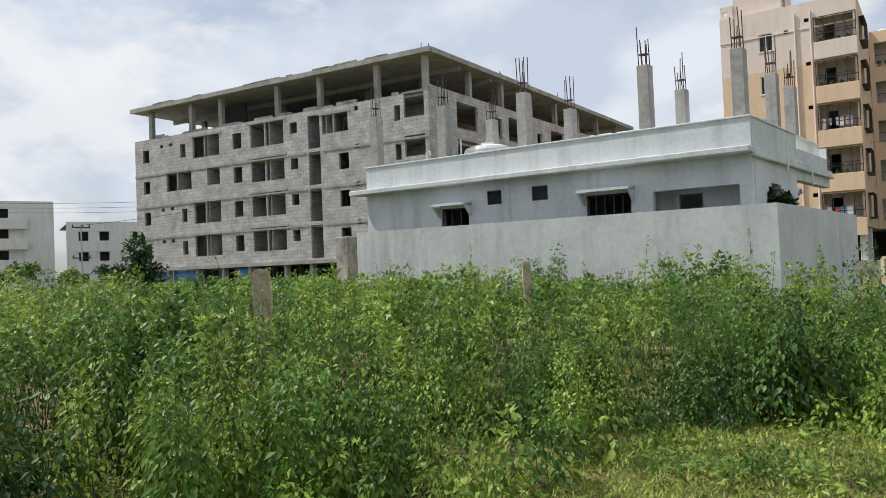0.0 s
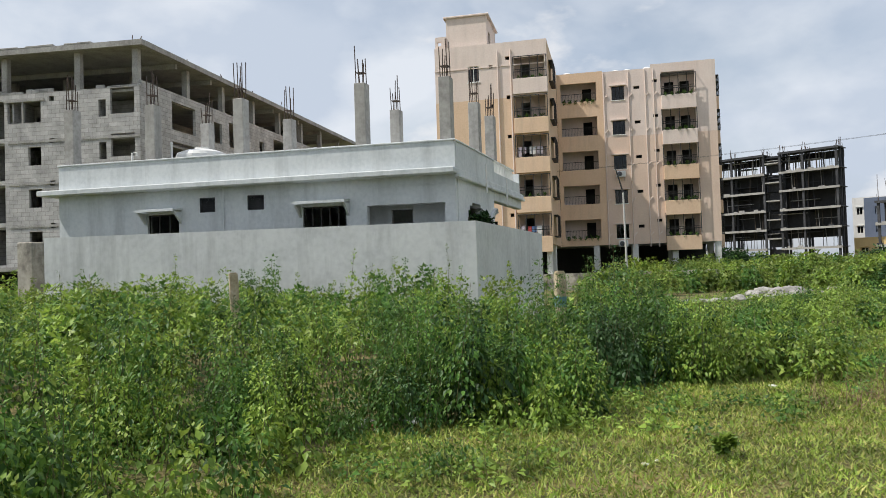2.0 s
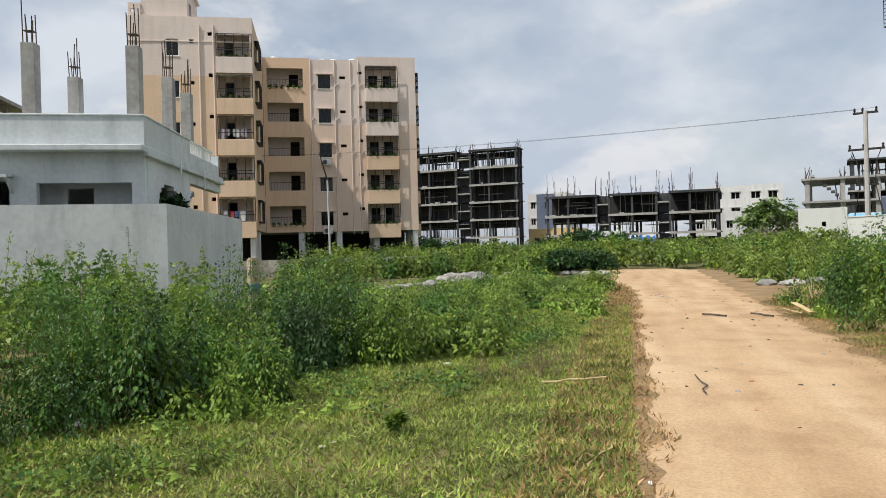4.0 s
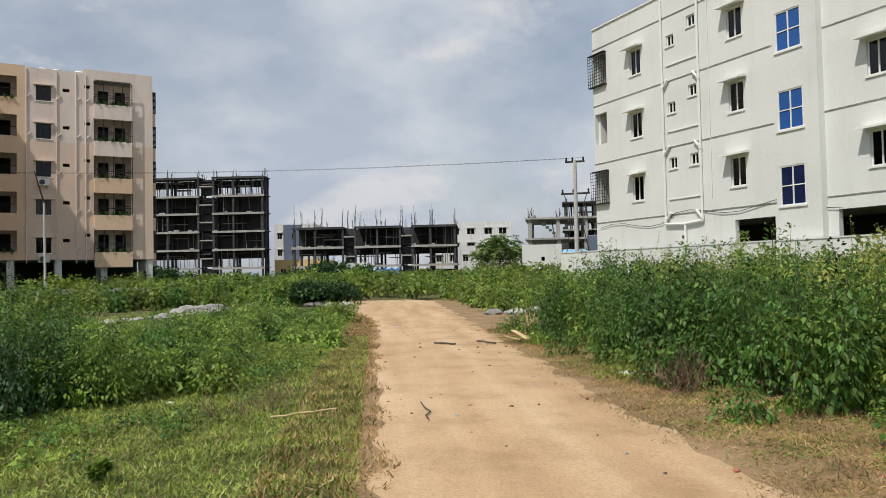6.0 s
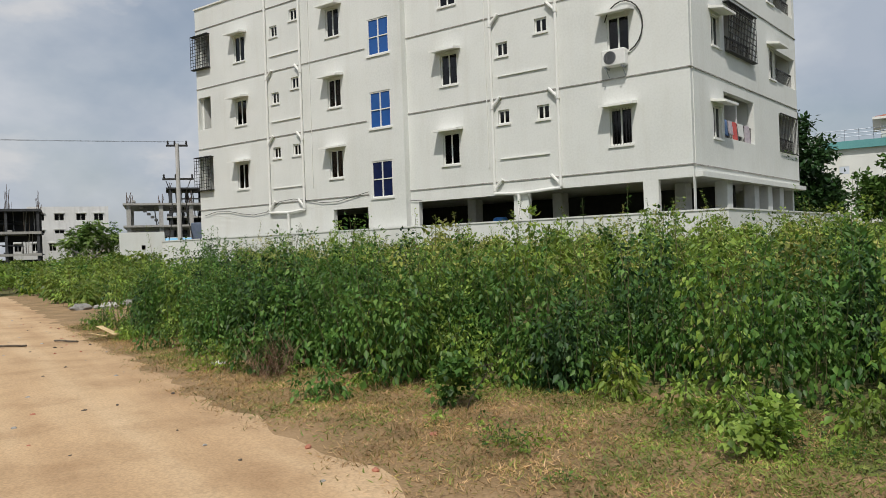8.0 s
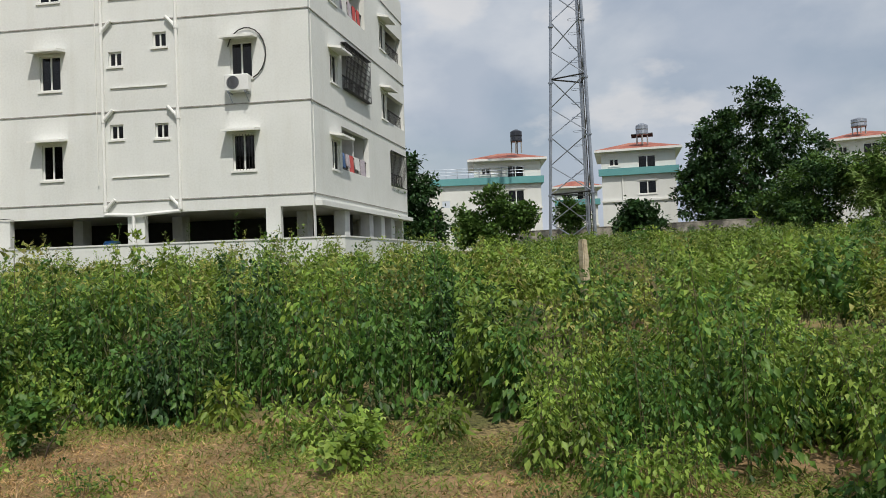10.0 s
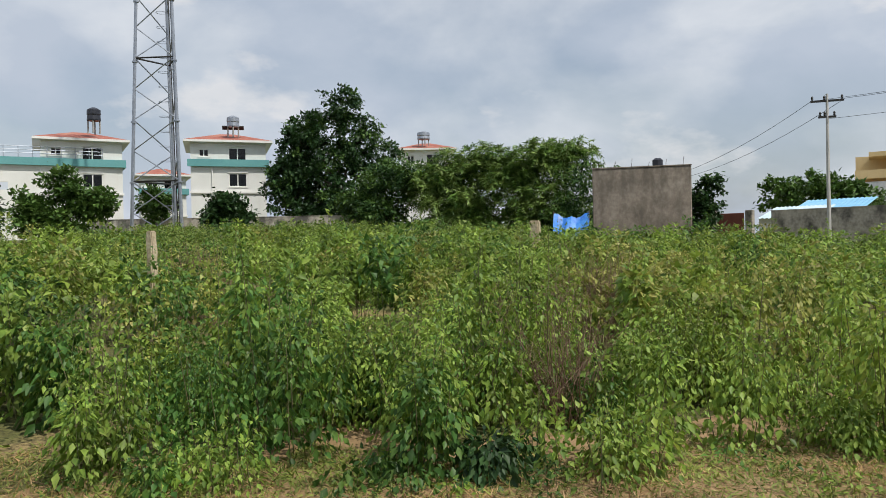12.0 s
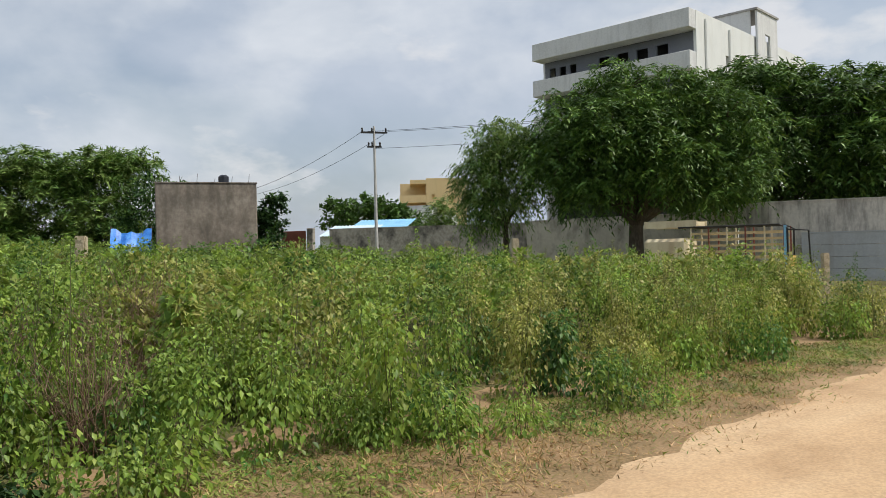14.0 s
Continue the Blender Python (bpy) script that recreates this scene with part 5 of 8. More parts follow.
    # this one is a dark sheet with the floor's shade as its colour
    part("inner_wall", Geo(sh).box(8.5, 11.5, 2.0, 2.2, 14.94, 17.3), M["dark"], b)
    part("inner_wall", Geo(sh).box(6.0, 26, 20, 20.2, 14.94, 17.3), M["blocks"], b)


unfinished()


# ---------------------------------------------------------------- peach apartment building
def peach_building():
    base = facing(28.1, 49.09, 0.827, -0.562)
    b = thing("apartment_building", base, "six-storey peach and pale pink apartment building with caged balconies", "apartment building")
    ZT, ZB = 18.6, 3.3
    # front wing: x -8.7..0, y 0..10; main block: x 0..13.4, y 10..24
    wing, bal, small, med = [], [], [], []
    for k in range(5):
        z = 3.95 + 3.02 * k
        bal.append((-2.5, -0.2, z, z + 1.62))
        small += [(-4.45, -4.15, z + 0.95, z + 1.22), (-3.15, -2.85, z + 1.5, z + 1.78)]
        med.append((-6.1, -5.2, z, z + 1.25))
    wing = bal + small + med
    part("wall", Geo().wall(-8.7, 0, ZB, 14.6, wing, 0.22), M["orange"], b)
    part("wall", Geo().wall(-8.7, 0, 14.602, ZT + 0.3, wing, 0.22), M["pink"], b)
    part("wall", Geo().wall(0.22, 10.0, ZB, ZT + 0.3, [(1.5, 4.2, 3.95 + 3.02 * k, 5.6 + 3.02 * k) for k in range(5)], 0.22, 0.0, "y"), M["orange"], b)
    part("wall", Geo().wall(0.22, 20, ZB, ZT + 0.3, [], 0.2, -8.5, "y"), M["orange"], b)
    main, mmed, msm, mbal = [], [], [], []
    for k in range(5):
        z = 3.95 + 3.02 * k
        mbal += [(0.35, 3.45, z, z + 1.65), (8.95, 11.7, z - 0.05, z + 2.0)]
        mmed.append((4.76, 5.82, z - 0.1, z + 1.1))
        msm += [(6.64, 7.13, z + 0.75, z + 1.02), (8.2, 8.62, z + 1.2, z + 1.46)]
    main = mbal + mmed + msm
    part("wall", Geo().wall(0.02, 4.0, ZB, ZT, main, 0.22, 10), M["orange"], b)
    part("wall", Geo().wall(4.002, 8.1, ZB, 12.7, main, 0.22, 10), M["peach"], b)
    part("wall", Geo().wall(4.002, 8.1, 12.702, ZT - 0.1, main, 0.22, 10), M["pink"], b)
    part("wall", Geo().wall(8.102, 13.4, ZB, 12.7, main, 0.22, 10), M["peach"], b)
    part("wall", Geo().wall(8.102, 13.4, 12.702, ZT + 0.2, main, 0.22, 10), M["pink"], b)
    part("wall", Geo().wall(10.22, 24, ZB, ZT + 0.2, [(1.2 + 10.6, 14.4, 4.0 + 3.02 * k, 6.0 + 3.02 * k) for k in range(5)], 0.22, 13.4, "y"), M["pink"], b)
    part("wall", Geo().wall(-8.5, 13.2, 0, ZT, [], 0.2, 23.8), M["pink"], b)
    part("roof", Geo().box(-8.45, -0.22, 0.24, 23.7, 18.0, 18.2), M["concrete"], b)
    part("roof", Geo().box(-0.2, 13.15, 10.24, 23.7, 18.0, 18.2), M["concrete"], b)
    for k in range(6):
        z = 3.3 + 3.02 * k
        if k < 5:
            part("floor_slab", Geo().box(-8.45, -0.24, 0.24, 23.7, z, z + 0.15), M["greypaint"], b)
            part("floor_slab", Geo().box(-0.2, 13.15, 10.24, 23.7, z, z + 0.15), M["greypaint"], b)
    part("inner_wall", Geo().wall(-8.4, -0.25, 3.4, 18, [(-2.2, -1.5, 3.5 + 3.02 * k, 5.4 + 3.02 * k) for k in range(5)], 0.12, 1.5), M["pink"], b)
    part("inner_wall", Geo().wall(0.0, 13.1, 3.4, 18, [(q, q + 0.8, 3.5 + 3.02 * k, 5.4 + 3.02 * k) for k in range(5) for q in (2.2, 9.3, 10.6)], 0.12, 11.5), M["pink"], b)
    # dark sheet deep in the rooms, shade given as colour
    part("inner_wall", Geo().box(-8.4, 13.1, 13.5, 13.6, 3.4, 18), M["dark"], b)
    part("inner_wall", Geo().box(-2.75, -2.65, 0.24, 1.48, 3.4, 18), M["pink"], b)
    # balcony fronts and cages
    rng = random.Random(4)
    for k in range(5):
        z = 3.95 + 3.02 * k
        g = Geo()
        for x0, x1, y0, z0, z1 in ((-2.55, -0.05, -0.22, z - 0.05, z + 1.62), (8.9, 11.75, 9.6, z - 0.05, z + (1.75 if k else 1.9))):
            g = []
            for q in range(3):
                zz = z0 + (z1 - z0) * q / 2 * (1 if q != 1 else 0.6)
                g.append((x0, x1, y0 - 0.005, y0 + 0.045, zz - 0.025, zz + 0.025))
            for i in range(5):
                x = x0 + (x1 - x0) * i / 4
                g.append((x - 0.03, x + 0.03, y0, y0 + 0.04, z0, z1))
            for x in (x0, x1):
                g.append((x - 0.025, x + 0.025, y0 + 0.046, y0 + (0.22 if y0 < 0 else 0.4), z0, z0 + 0.05))
                g.append((x - 0.025, x + 0.025, y0 + 0.046, y0 + (0.22 if y0 < 0 else 0.4), z1 - 0.05, z1))
            grille("balcony_cage", b, Matrix(), g, "black", "black iron balcony cage")
        part("balcony_front", Geo().soft(-2.6, 0.0, -0.24, -0.003, z - 1.25, z - 0.06, 0.02), M["pink" if k > 3 else "orange"], b)
        part("balcony_front", Geo().soft(8.9, 11.75, 9.58, 9.997, z - 1.3, z - 0.06, 0.02), M["pink" if k > 2 else "orange"], b)
        for x0, w, y0, kind in ((-2.5, 2.3, 0.1, "washing" if k in (0, 2) else "plants"), (0.4, 3.0, 10.05, "plants" if k in (0, 4) else "rail"), (9.0, 2.6, 9.7, "plants")):
            balcony_things(b, Matrix.Translation((x0, y0, z - 0.25)), w, kind, 31 * k + int(x0 * 3))
        # side cages
        g = [(0.0, 0.34, 1.57, 4.13, z - 0.05, z), (0.0, 0.34, 1.57, 4.13, z + 1.6, z + 1.64)]
        g += [(0.3, 0.34, 1.57 + 0.5 * i, 1.63 + 0.5 * i, z, z + 1.6) for i in range(6)]
        grille("balcony_cage", b, Matrix(), g, "black", "black iron balcony cage")
        g = [(13.41, 13.9, 11.78, 14.35, z + 0.6 * q - 0.03, z + 0.6 * q + 0.03) for q in range(4)]
        g += [(13.85, 13.9, 11.77 + 0.5 * i, 11.83 + 0.5 * i, z, z + 1.8) for i in range(6)]
        grille("balcony_cage", b, Matrix(), g, "black", "black iron balcony cage")
        part("balcony_front", Geo().soft(13.405, 13.85, 11.7, 14.4, z - 1.2, z - 0.06, 0.02), M["orange"], b)
        window(b, Matrix.Translation((-6.1, 0, z)), 0.9, 1.25, hood=False, leaves=2)
        window(b, Matrix.Translation((4.76, 10, z - 0.1)), 1.06, 1.2, hood=False, leaves=3, frame_mat="black")
        part("window_ledge", Geo().box(4.6, 6.0, 9.75, 9.997, z + 1.12, z + 1.2), M["pink"], b)
        # dark sheet behind the small windows in place of room shade
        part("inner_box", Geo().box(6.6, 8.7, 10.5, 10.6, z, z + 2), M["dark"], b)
    # the same shade sheet behind the wing's small windows
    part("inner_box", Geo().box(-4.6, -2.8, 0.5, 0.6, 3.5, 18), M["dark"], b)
    for k in (2, 0):
        air_conditioner(b, Matrix.Translation((4.9, 10, 3.95 + 3.02 * k - 0.85)))
    # bands, pipes, roof things
    for x in (-3.75, -2.75):
        part("drain_pipe", Geo().run([(x, -0.08, 3.4), (x, -0.08, 18.3)], 0.06, 6), M["pink"], b)
    for x in (4.1, 6.2, 7.6, 8.3):
        g = Geo().run([(x, 9.95, 3.0), (x, 9.95, 18.4)], 0.045, 6)
        for k in range(5):
            g.tube((x, 9.95, 4.0 + 3.02 * k), (x + 0.3, 9.95, 4.3 + 3.02 * k), 0.045, None, 6)
        part("drain_pipe", g, M["pink"], b)
    part("band", Geo().box(-8.72, 0.02, -0.05, -0.002, 17.05, 17.12), M["pink"], b)
    part("stair_tower", Geo().wall(-7.8, -4.6, 18.25, 21.3, [], 0.2, 0.4), M["pink"], b)
    part("stair_tower", Geo().wall(0.6, 5.0, 18.25, 21.3, [(1.2, 2.2, 18.3, 20.3)], 0.2, -4.6, "y"), M["pink"], b)
    part("stair_tower", Geo().box(-7.8, -7.6, 0.62, 5.0, 18.25, 21.3).box(-7.59, -4.62, 4.8, 5.0, 18.25, 21.3), M["pink"], b)
    part("stair_roof", Geo().soft(-8.0, -4.4, 0.25, 5.2, 21.302, 21.45, 0.03), M["pink"], b)
    part("tower_block", Geo().wall(-8.68, -7.82, 18.9, 19.9, [(-8.5, -8.2, 19.2, 19.5)], 0.2, 0.3), M["pink"], b)
    for i, (x, y) in enumerate(((0.9, 11.5), (1.8, 12.5), (5.2, 12), (6.2, 12), (7.3, 12.5), (7.9, 11.8))):
        t = thing("water_tank", base @ Matrix.Translation((x, y, 18.2)), "small white water tank on the flat roof", "water tank", "tanks on the peach building")
        part("tank_body", Geo().lathe(0, 0, [(0.4, 0), (0.42, 0.1), (0.42, 0.65), (0.3, 0.8), (0.1, 0.86)], 12), M["plastic"], t)
    # open ground floor
    for x in (-8.4, -5.5, -2.8, -0.3):
        for y in (0.1, 4.5):
            part("pillar", Geo().soft(x - 0.2, x + 0.2, y, y + 0.5, -0.2, 3.298, 0.02), M["greypaint"], b)
    for x in (3.0, 6.3, 9.6, 13.1):
        for y in (10.1, 15):
            part("pillar", Geo().soft(x - 0.25, x + 0.25, y, y + 0.5, -0.2, 3.298, 0.02), M["greypaint"], b)
    # shade under the building, put in as a dark sheet
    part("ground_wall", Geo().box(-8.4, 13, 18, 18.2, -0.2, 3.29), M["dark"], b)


peach_building()
boundary("boundary_wall", [(19.0, 46.5), (33.0, 37.5), (47.0, 42.0)], 1.1, 0.2, "oldwall", "low weathered wall in front of the peach building", 0.0)


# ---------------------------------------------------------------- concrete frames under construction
def frame_building(name, base, xs, ys, zs, label, bars=1.2, mat="darkconcrete", shade_sheets=(), gaps=(), edge=0.5, seed=1, rails=True, pale="concrete"):
    """Columns, slabs and stairwells of a bare frame, its storeys full of props and formwork boards."""
    b = thing(name, base, label, "building under construction")
    rng = random.Random(seed)
    for i, x in enumerate(xs):
        for j, y in enumerate(ys):
            c = part("column", Geo().box(x - 0.16, x + 0.16, y - 0.16, y + 0.16, -0.3, zs[-1] - 0.02), M[mat], b)
            if bars:
                for q in range(4):
                    h = bars * rng.uniform(0.3, 1.6) if j < 2 else bars * rng.uniform(0.2, 0.9)
                    r = Geo().tube((x + rng.uniform(-0.14, 0.14), y + rng.uniform(-0.14, 0.14), zs[-1] - 0.1), (x + rng.uniform(-0.25, 0.25), y + rng.uniform(-0.2, 0.2), zs[-1] + h), 0.035, None, 4)
                    part("starter_bar", r, M["rebar"], c)
    for k, z in enumerate(zs):
        segs, x0 = [], xs[0] - 0.4
        for a, c in gaps:
            segs.append((x0, a))
            x0 = c
        segs.append((x0, xs[-1] + 0.4))
        for a, c in segs:
            part("floor_slab", Geo().box(a, c, ys[0] - 0.2, ys[-1] + 0.4, z - 0.16, z - 0.02), M[mat], b)
            # edges below the top stay pale, without the shade colour of dark columns and slabs
            part("slab_edge", Geo().box(a, c, ys[0] - 0.35, ys[0] - 0.2, z - edge * 0.7, z), M[pale if k < len(zs) - 1 else mat], b)
            x = a
            while rails and x < c - 0.5:
                w = rng.uniform(0.3, 1.1)
                if rng.random() < 0.45 and k < len(zs) - 1:
                    part("loose_blocks", Geo().soft(x, min(x + w, c), ys[0] - 0.15, ys[0] + 0.1, z - 0.018, z + rng.uniform(0.1, 0.3), 0.02), M[rng.choice((pale, "concrete", mat))], b)
                x += w + rng.uniform(0.2, 1.2)
        for a, c in gaps:
            part("landing", Geo().box(a + 0.003, c - 0.003, ys[0] - 0.1, ys[0] + 1.6, z - 1.7, z - 1.5), M[pale], b)
            # wall behind each stair gap, in the concrete with shade in its colour
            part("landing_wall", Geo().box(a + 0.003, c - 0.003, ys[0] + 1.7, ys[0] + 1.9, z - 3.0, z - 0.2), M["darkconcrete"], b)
    for k in range(len(zs) - 1):
        top = k == len(zs) - 2
        for q in range(int((xs[-1] - xs[0]) / (0.28 if top else 0.55)) if rails else int((xs[-1] - xs[0]) / 1.1)):
            x = xs[0] + rng.uniform(0, xs[-1] - xs[0])
            if any(a < x < c for a, c in gaps):
                continue
            y = ys[0] + rng.uniform(0.3, ys[-1] - ys[0])
            part("prop", Geo().tube((x, y, zs[k]), (x + rng.uniform(-0.2, 0.2), y, zs[k + 1] - 0.16), 0.05, None, 5), M[rng.choice(("darkconcrete", "bark", "darkconcrete", "concrete"))], b)
        for q in range(int((xs[-1] - xs[0]) / 2.2) if rails else 0):
            a = xs[0] + rng.random() * (xs[-1] - xs[0] - 4)
            z = zs[k] + rng.uniform(0.9, 2.6)
            part("formwork_board", Geo().box(a, a + rng.uniform(2, 4.5), ys[0] + rng.uniform(0.3, 2.5), ys[0] + 2.6, z, z + 0.08), M[rng.choice((mat, "concrete", mat))], b)
    # dark sheets added inside the storeys to stand in for their deep shade
    for y, z0, z1 in shade_sheets:
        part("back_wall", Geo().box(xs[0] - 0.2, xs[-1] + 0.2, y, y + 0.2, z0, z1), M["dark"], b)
    return b


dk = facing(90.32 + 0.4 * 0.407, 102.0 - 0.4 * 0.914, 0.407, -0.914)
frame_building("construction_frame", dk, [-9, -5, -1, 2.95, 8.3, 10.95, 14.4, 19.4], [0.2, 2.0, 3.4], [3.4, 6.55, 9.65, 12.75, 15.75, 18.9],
               "tall dark concrete frame of an unfinished apartment block", 1.0, shade_sheets=[(2.5, 4.9, 15.5), (3.2, -0.2, 1.6), (3.4, 17.4, 18.6)], gaps=[(8.5, 10.75)], seed=2)
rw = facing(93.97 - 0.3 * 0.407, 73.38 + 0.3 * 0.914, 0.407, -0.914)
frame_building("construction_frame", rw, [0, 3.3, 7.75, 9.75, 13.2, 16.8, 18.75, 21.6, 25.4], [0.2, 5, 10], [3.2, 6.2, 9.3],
               "low dark concrete frame bristling with starter bars", 2.3, shade_sheets=[(4.0, 6.1, 9.1), (4.2, 4.9, 6.0), (9.2, -0.2, 2.4)], gaps=[(7.9, 9.6), (16.95, 18.6)], seed=3)
for x0, x1 in ((13.0, 16.6),):
    t = thing("tarpaulin", rw @ Matrix.Translation((x0, -0.6, 0)), "blue tarpaulin along the foot of the concrete frame", "tarpaulin", "tarpaulins at the frame")
    g = Geo()
    n = 12
    for i in range(n):
        xa, xb = (x1 - x0) * i / n, (x1 - x0) * (i + 1) / n
        za, zb = 2.6 + 0.2 * math.sin(i * 1.7), 2.6 + 0.2 * math.sin((i + 1) * 1.7)
        g.add([(xa, 0.1 * math.sin(i * 2), 0), (xb, 0.1 * math.sin(i * 2 + 2), 0), (xb, 0.25, zb), (xa, 0.25, za), (xa, 0.3, 0), (xb, 0.3, 0)], [(0, 1, 2, 3), (4, 3, 2, 5)])
    part("sheet", g, M["tarp"], t)
frame_building("skeleton_building", facing(60.0, 21.9, 0.31, -0.95), [0.0, 2.4, 4.7, 8.5], [0, 3.5, 7], [2.3, 4.45, 6.2], "grey concrete frame of a small unfinished building with open stairs", 0.6, "concrete", edge=0.22, seed=5, rails=False)
frame_building("skeleton_building", facing(76.0, 23.6, 0.31, -0.95), [0.0, 3.0, 6.0], [0, 4], [3.0, 6.0, 8.9], "dark upper concrete frame behind the utility pole", 0.4, "darkconcrete", shade_sheets=[(3.6, 0, 6.0)], edge=0.22, seed=6)
st = thing("concrete_stairs", facing(60.0, 21.9, 0.31, -0.95), "bare concrete stair flight in the open frame", "stairs")
g = Geo()
for i in range(8):
    for z in (2.3, 4.45):
        g.box(0.2 + i * 0.28, 0.2 + (i + 1) * 0.28, 0.6, 1.9, z + 1.9 - i * 0.25, z + 2.05 - i * 0.25)
part("flight", g, M["concrete"], st)


def plain_block(name, base, w, d, h, mat, label, openings, slab=True, cat="house"):
    b = thing(name, base, label, cat)
    part("wall", Geo().wall(0, w, -0.3, h, openings, 0.2), M[mat], b)
    part("wall", Geo().wall(0.2, d, -0.3, h, [], 0.2, w, "y"), M[mat], b)
    part("wall", Geo().wall(0.2, d, -0.3, h, [], 0.2, 0.2, "y"), M[mat], b)
    part("wall", Geo().box(0.21, w - 0.21, d - 0.2, d, -0.3, h), M[mat], b)
    if slab:
        part("roof", Geo().box(0.21, w - 0.21, 0.21, d - 0.21, h - 0.6, h - 0.4), M["concrete"], b)
        # dark sheet close behind the openings, coloured as indoor shade
        part("inner_wall", Geo().box(0.21, w - 0.21, 1.2, 1.3, -0.3, h - 0.62), M["dark"], b)
    for a, c, z0, z1 in openings:
        if c - a > 0.3:
            fr = part("window", Geo().wall(a, c, z0, z1, [(a + 0.05, (a + c) / 2 - 0.03, z0 + 0.05, z1 - 0.05), ((a + c) / 2 + 0.03, c - 0.05, z0 + 0.05, z1 - 0.05)], 0.05, 0.05), M["trim"], b)
            part("ledge", Geo().box(a - 0.1, c + 0.1, -0.25, -0.002, z1 + 0.08, z1 + 0.16), M[mat], fr)
    return b


# small white workshop at the bend, far flats and sheds
plain_block("workshop", facing(51.9, 19.6, 0.31, -0.95), 2.9, 5, 3.6, "white", "small white workshop with a blue shutter canopy", [(1.4, 1.65, 2.4, 2.7)], cat="workshop")
plain_block("workshop", facing(52.85, 16.7, 0.31, -0.95), 3.0, 5, 3.2, "greypaint", "open-fronted roadside shop under a blue awning", [(0.2, 2.7, 0.2, 2.5)], cat="shop")
t = thing("awning", facing(52.85, 16.7, 0.31, -0.95), "faded blue sheet awning over the shop front", "awning")
part("sheet", Geo().add([(-0.1, -0.02, 3.15), (3.1, -0.02, 3.15), (3.1, -1.3, 2.65), (-0.1, -1.3, 2.65), (-0.1, -0.02, 3.1), (3.1, -0.02, 3.1), (3.1, -1.3, 2.6), (-0.1, -1.3, 2.6)], [(3, 2, 1, 0), (4, 5, 6, 7), (2, 3, 7, 6), (1, 2, 6, 5), (3, 0, 4, 7)]), M["bluesheet"], t)
plain_block("apartment_building", facing(137.5, 68.6, 0.407, -0.914), 13.5, 12, 12.2, "greypaint", "distant pale grey flats with rows of windows",
            [(x, x + 1.6, z, z + 1.3) for x in (1.2, 4.4, 8, 11) for z in (3.6, 6.6, 9.6)], cat="apartment building")
plain_block("apartment_building", facing(110.0, 91.0, 0.407, -0.914), 7.5, 10, 11.5, "greypaint", "distant grey flats with a slate-blue stair bay",
            [(x, x + 0.9, z, z + 1.2) for x in (0.6, 5.8) for z in (5.5, 8.6)], cat="apartment building")
t = thing("stair_bay", facing(110.0, 91.0, 0.407, -0.914) @ Matrix.Translation((1.9, -0.6, 0)), "slate-blue stair bay of the distant flats", "stair bay")
part("bay_wall", Geo().wall(0, 3.2, 0, 11.3, [(1.6, 2.3, 5.6, 6.8), (1.6, 2.3, 8.6, 9.8)], 0.55), M["bluepaint"], t)
for x, y, w, h, mt in ((118, 62, 9, 6.5, "greypaint"), (124, 55, 10, 6.2, "oldwall"), (121, 47, 8, 5.2, "white"), (104, 86, 9, 4.6, "yellow"), (112, 40, 9, 6.8, "darkconcrete")):
    plain_block("house", facing(x, y, 0.407, -0.914), w, 8, h, mt, "small distant flat-roofed house beyond the field", [(1 + 2.4 * i, 2 + 2.4 * i, h - 2.8, h - 1.6) for i in range(int(w / 2.6))])
wl_box = thing("block_hut", facing(88.5, 60.9, 0.407, -0.914), "small grey cement hut in front of the frame", "hut")
part("body", Geo().soft(0, 3.7, 0, 3, -0.2, 3.4, 0.03), M["wallplaster"], wl_box)


# ---------------------------------------------------------------- poles and wires
def utility_pole(x, y, h, arms, label, heavy=False, mat="pole"):
    z = gz(x, y)
    p = thing("utility_pole", Matrix.Translation((x, y, z)), label, "utility pole")
    part("mast", Geo().tube((0, 0, -0.3), (0, 0, h), 0.15 if heavy else 0.11, 0.10 if heavy else 0.06, 8), M[mat], p)
    for zz, half, ang in arms:
        m = pose(0, 0, zz, 0, 0, ang)
        part("crossarm", Geo(m).box(-half, half, -0.05, 0.05, -0.05, 0.05), M["steel" if mat != "pole" else "black"], p)
        for xx in (-half + 0.08, 0.12, half - 0.08):
            part("insulator", Geo(m).lathe(xx, 0, [(0.03, 0.05), (0.06, 0.1), (0.04, 0.16), (0.065, 0.2), (0.02, 0.27)], 8), M["black"], p)
    return p


def wire(p, q, sag, r=0.012):
    w = thing("overhead_wire", Matrix(), "thin black overhead wire sagging between poles", "wire", "overhead wires")
    pts = [tuple(Vector(p).lerp(Vector(q), i / 14) - Vector((0, 0, 4 * sag * (i / 14) * (1 - i / 14)))) for i in range(15)]
    part("strand", Geo().run(pts, r, 4), M["black"], w)


up = utility_pole(40.8, 12.15, 7.65, ((7.55, 0.55, 100), (5.75, 0.8, 100), (4.0, 0.5, 100)), "concrete utility pole with transformer switchgear and cables", True)
gear = Geo()
for dx in (-0.7, 0.0, 0.7):
    gear.run([(dx * 0.2, dx, 5.7), (dx * 0.3, dx * 0.7, 5.1), (0.1, dx * 0.5, 4.0), (0.2, dx, 2.2)], 0.025, 4)
part("cable", gear, M["black"], up)
part("transformer", Geo().soft(0.3, 1.1, -1.8, -0.5, 2.0, 3.4, 0.05), M["bluepaint"], up, "blue pole-mounted transformer")
for dy in (-0.4, 0.4):
    wire((40.8, 12.15 + dy, gz(40.8, 12.15) + 7.75), (3 + 20, 98, 14.5), 1.6, 0.008)
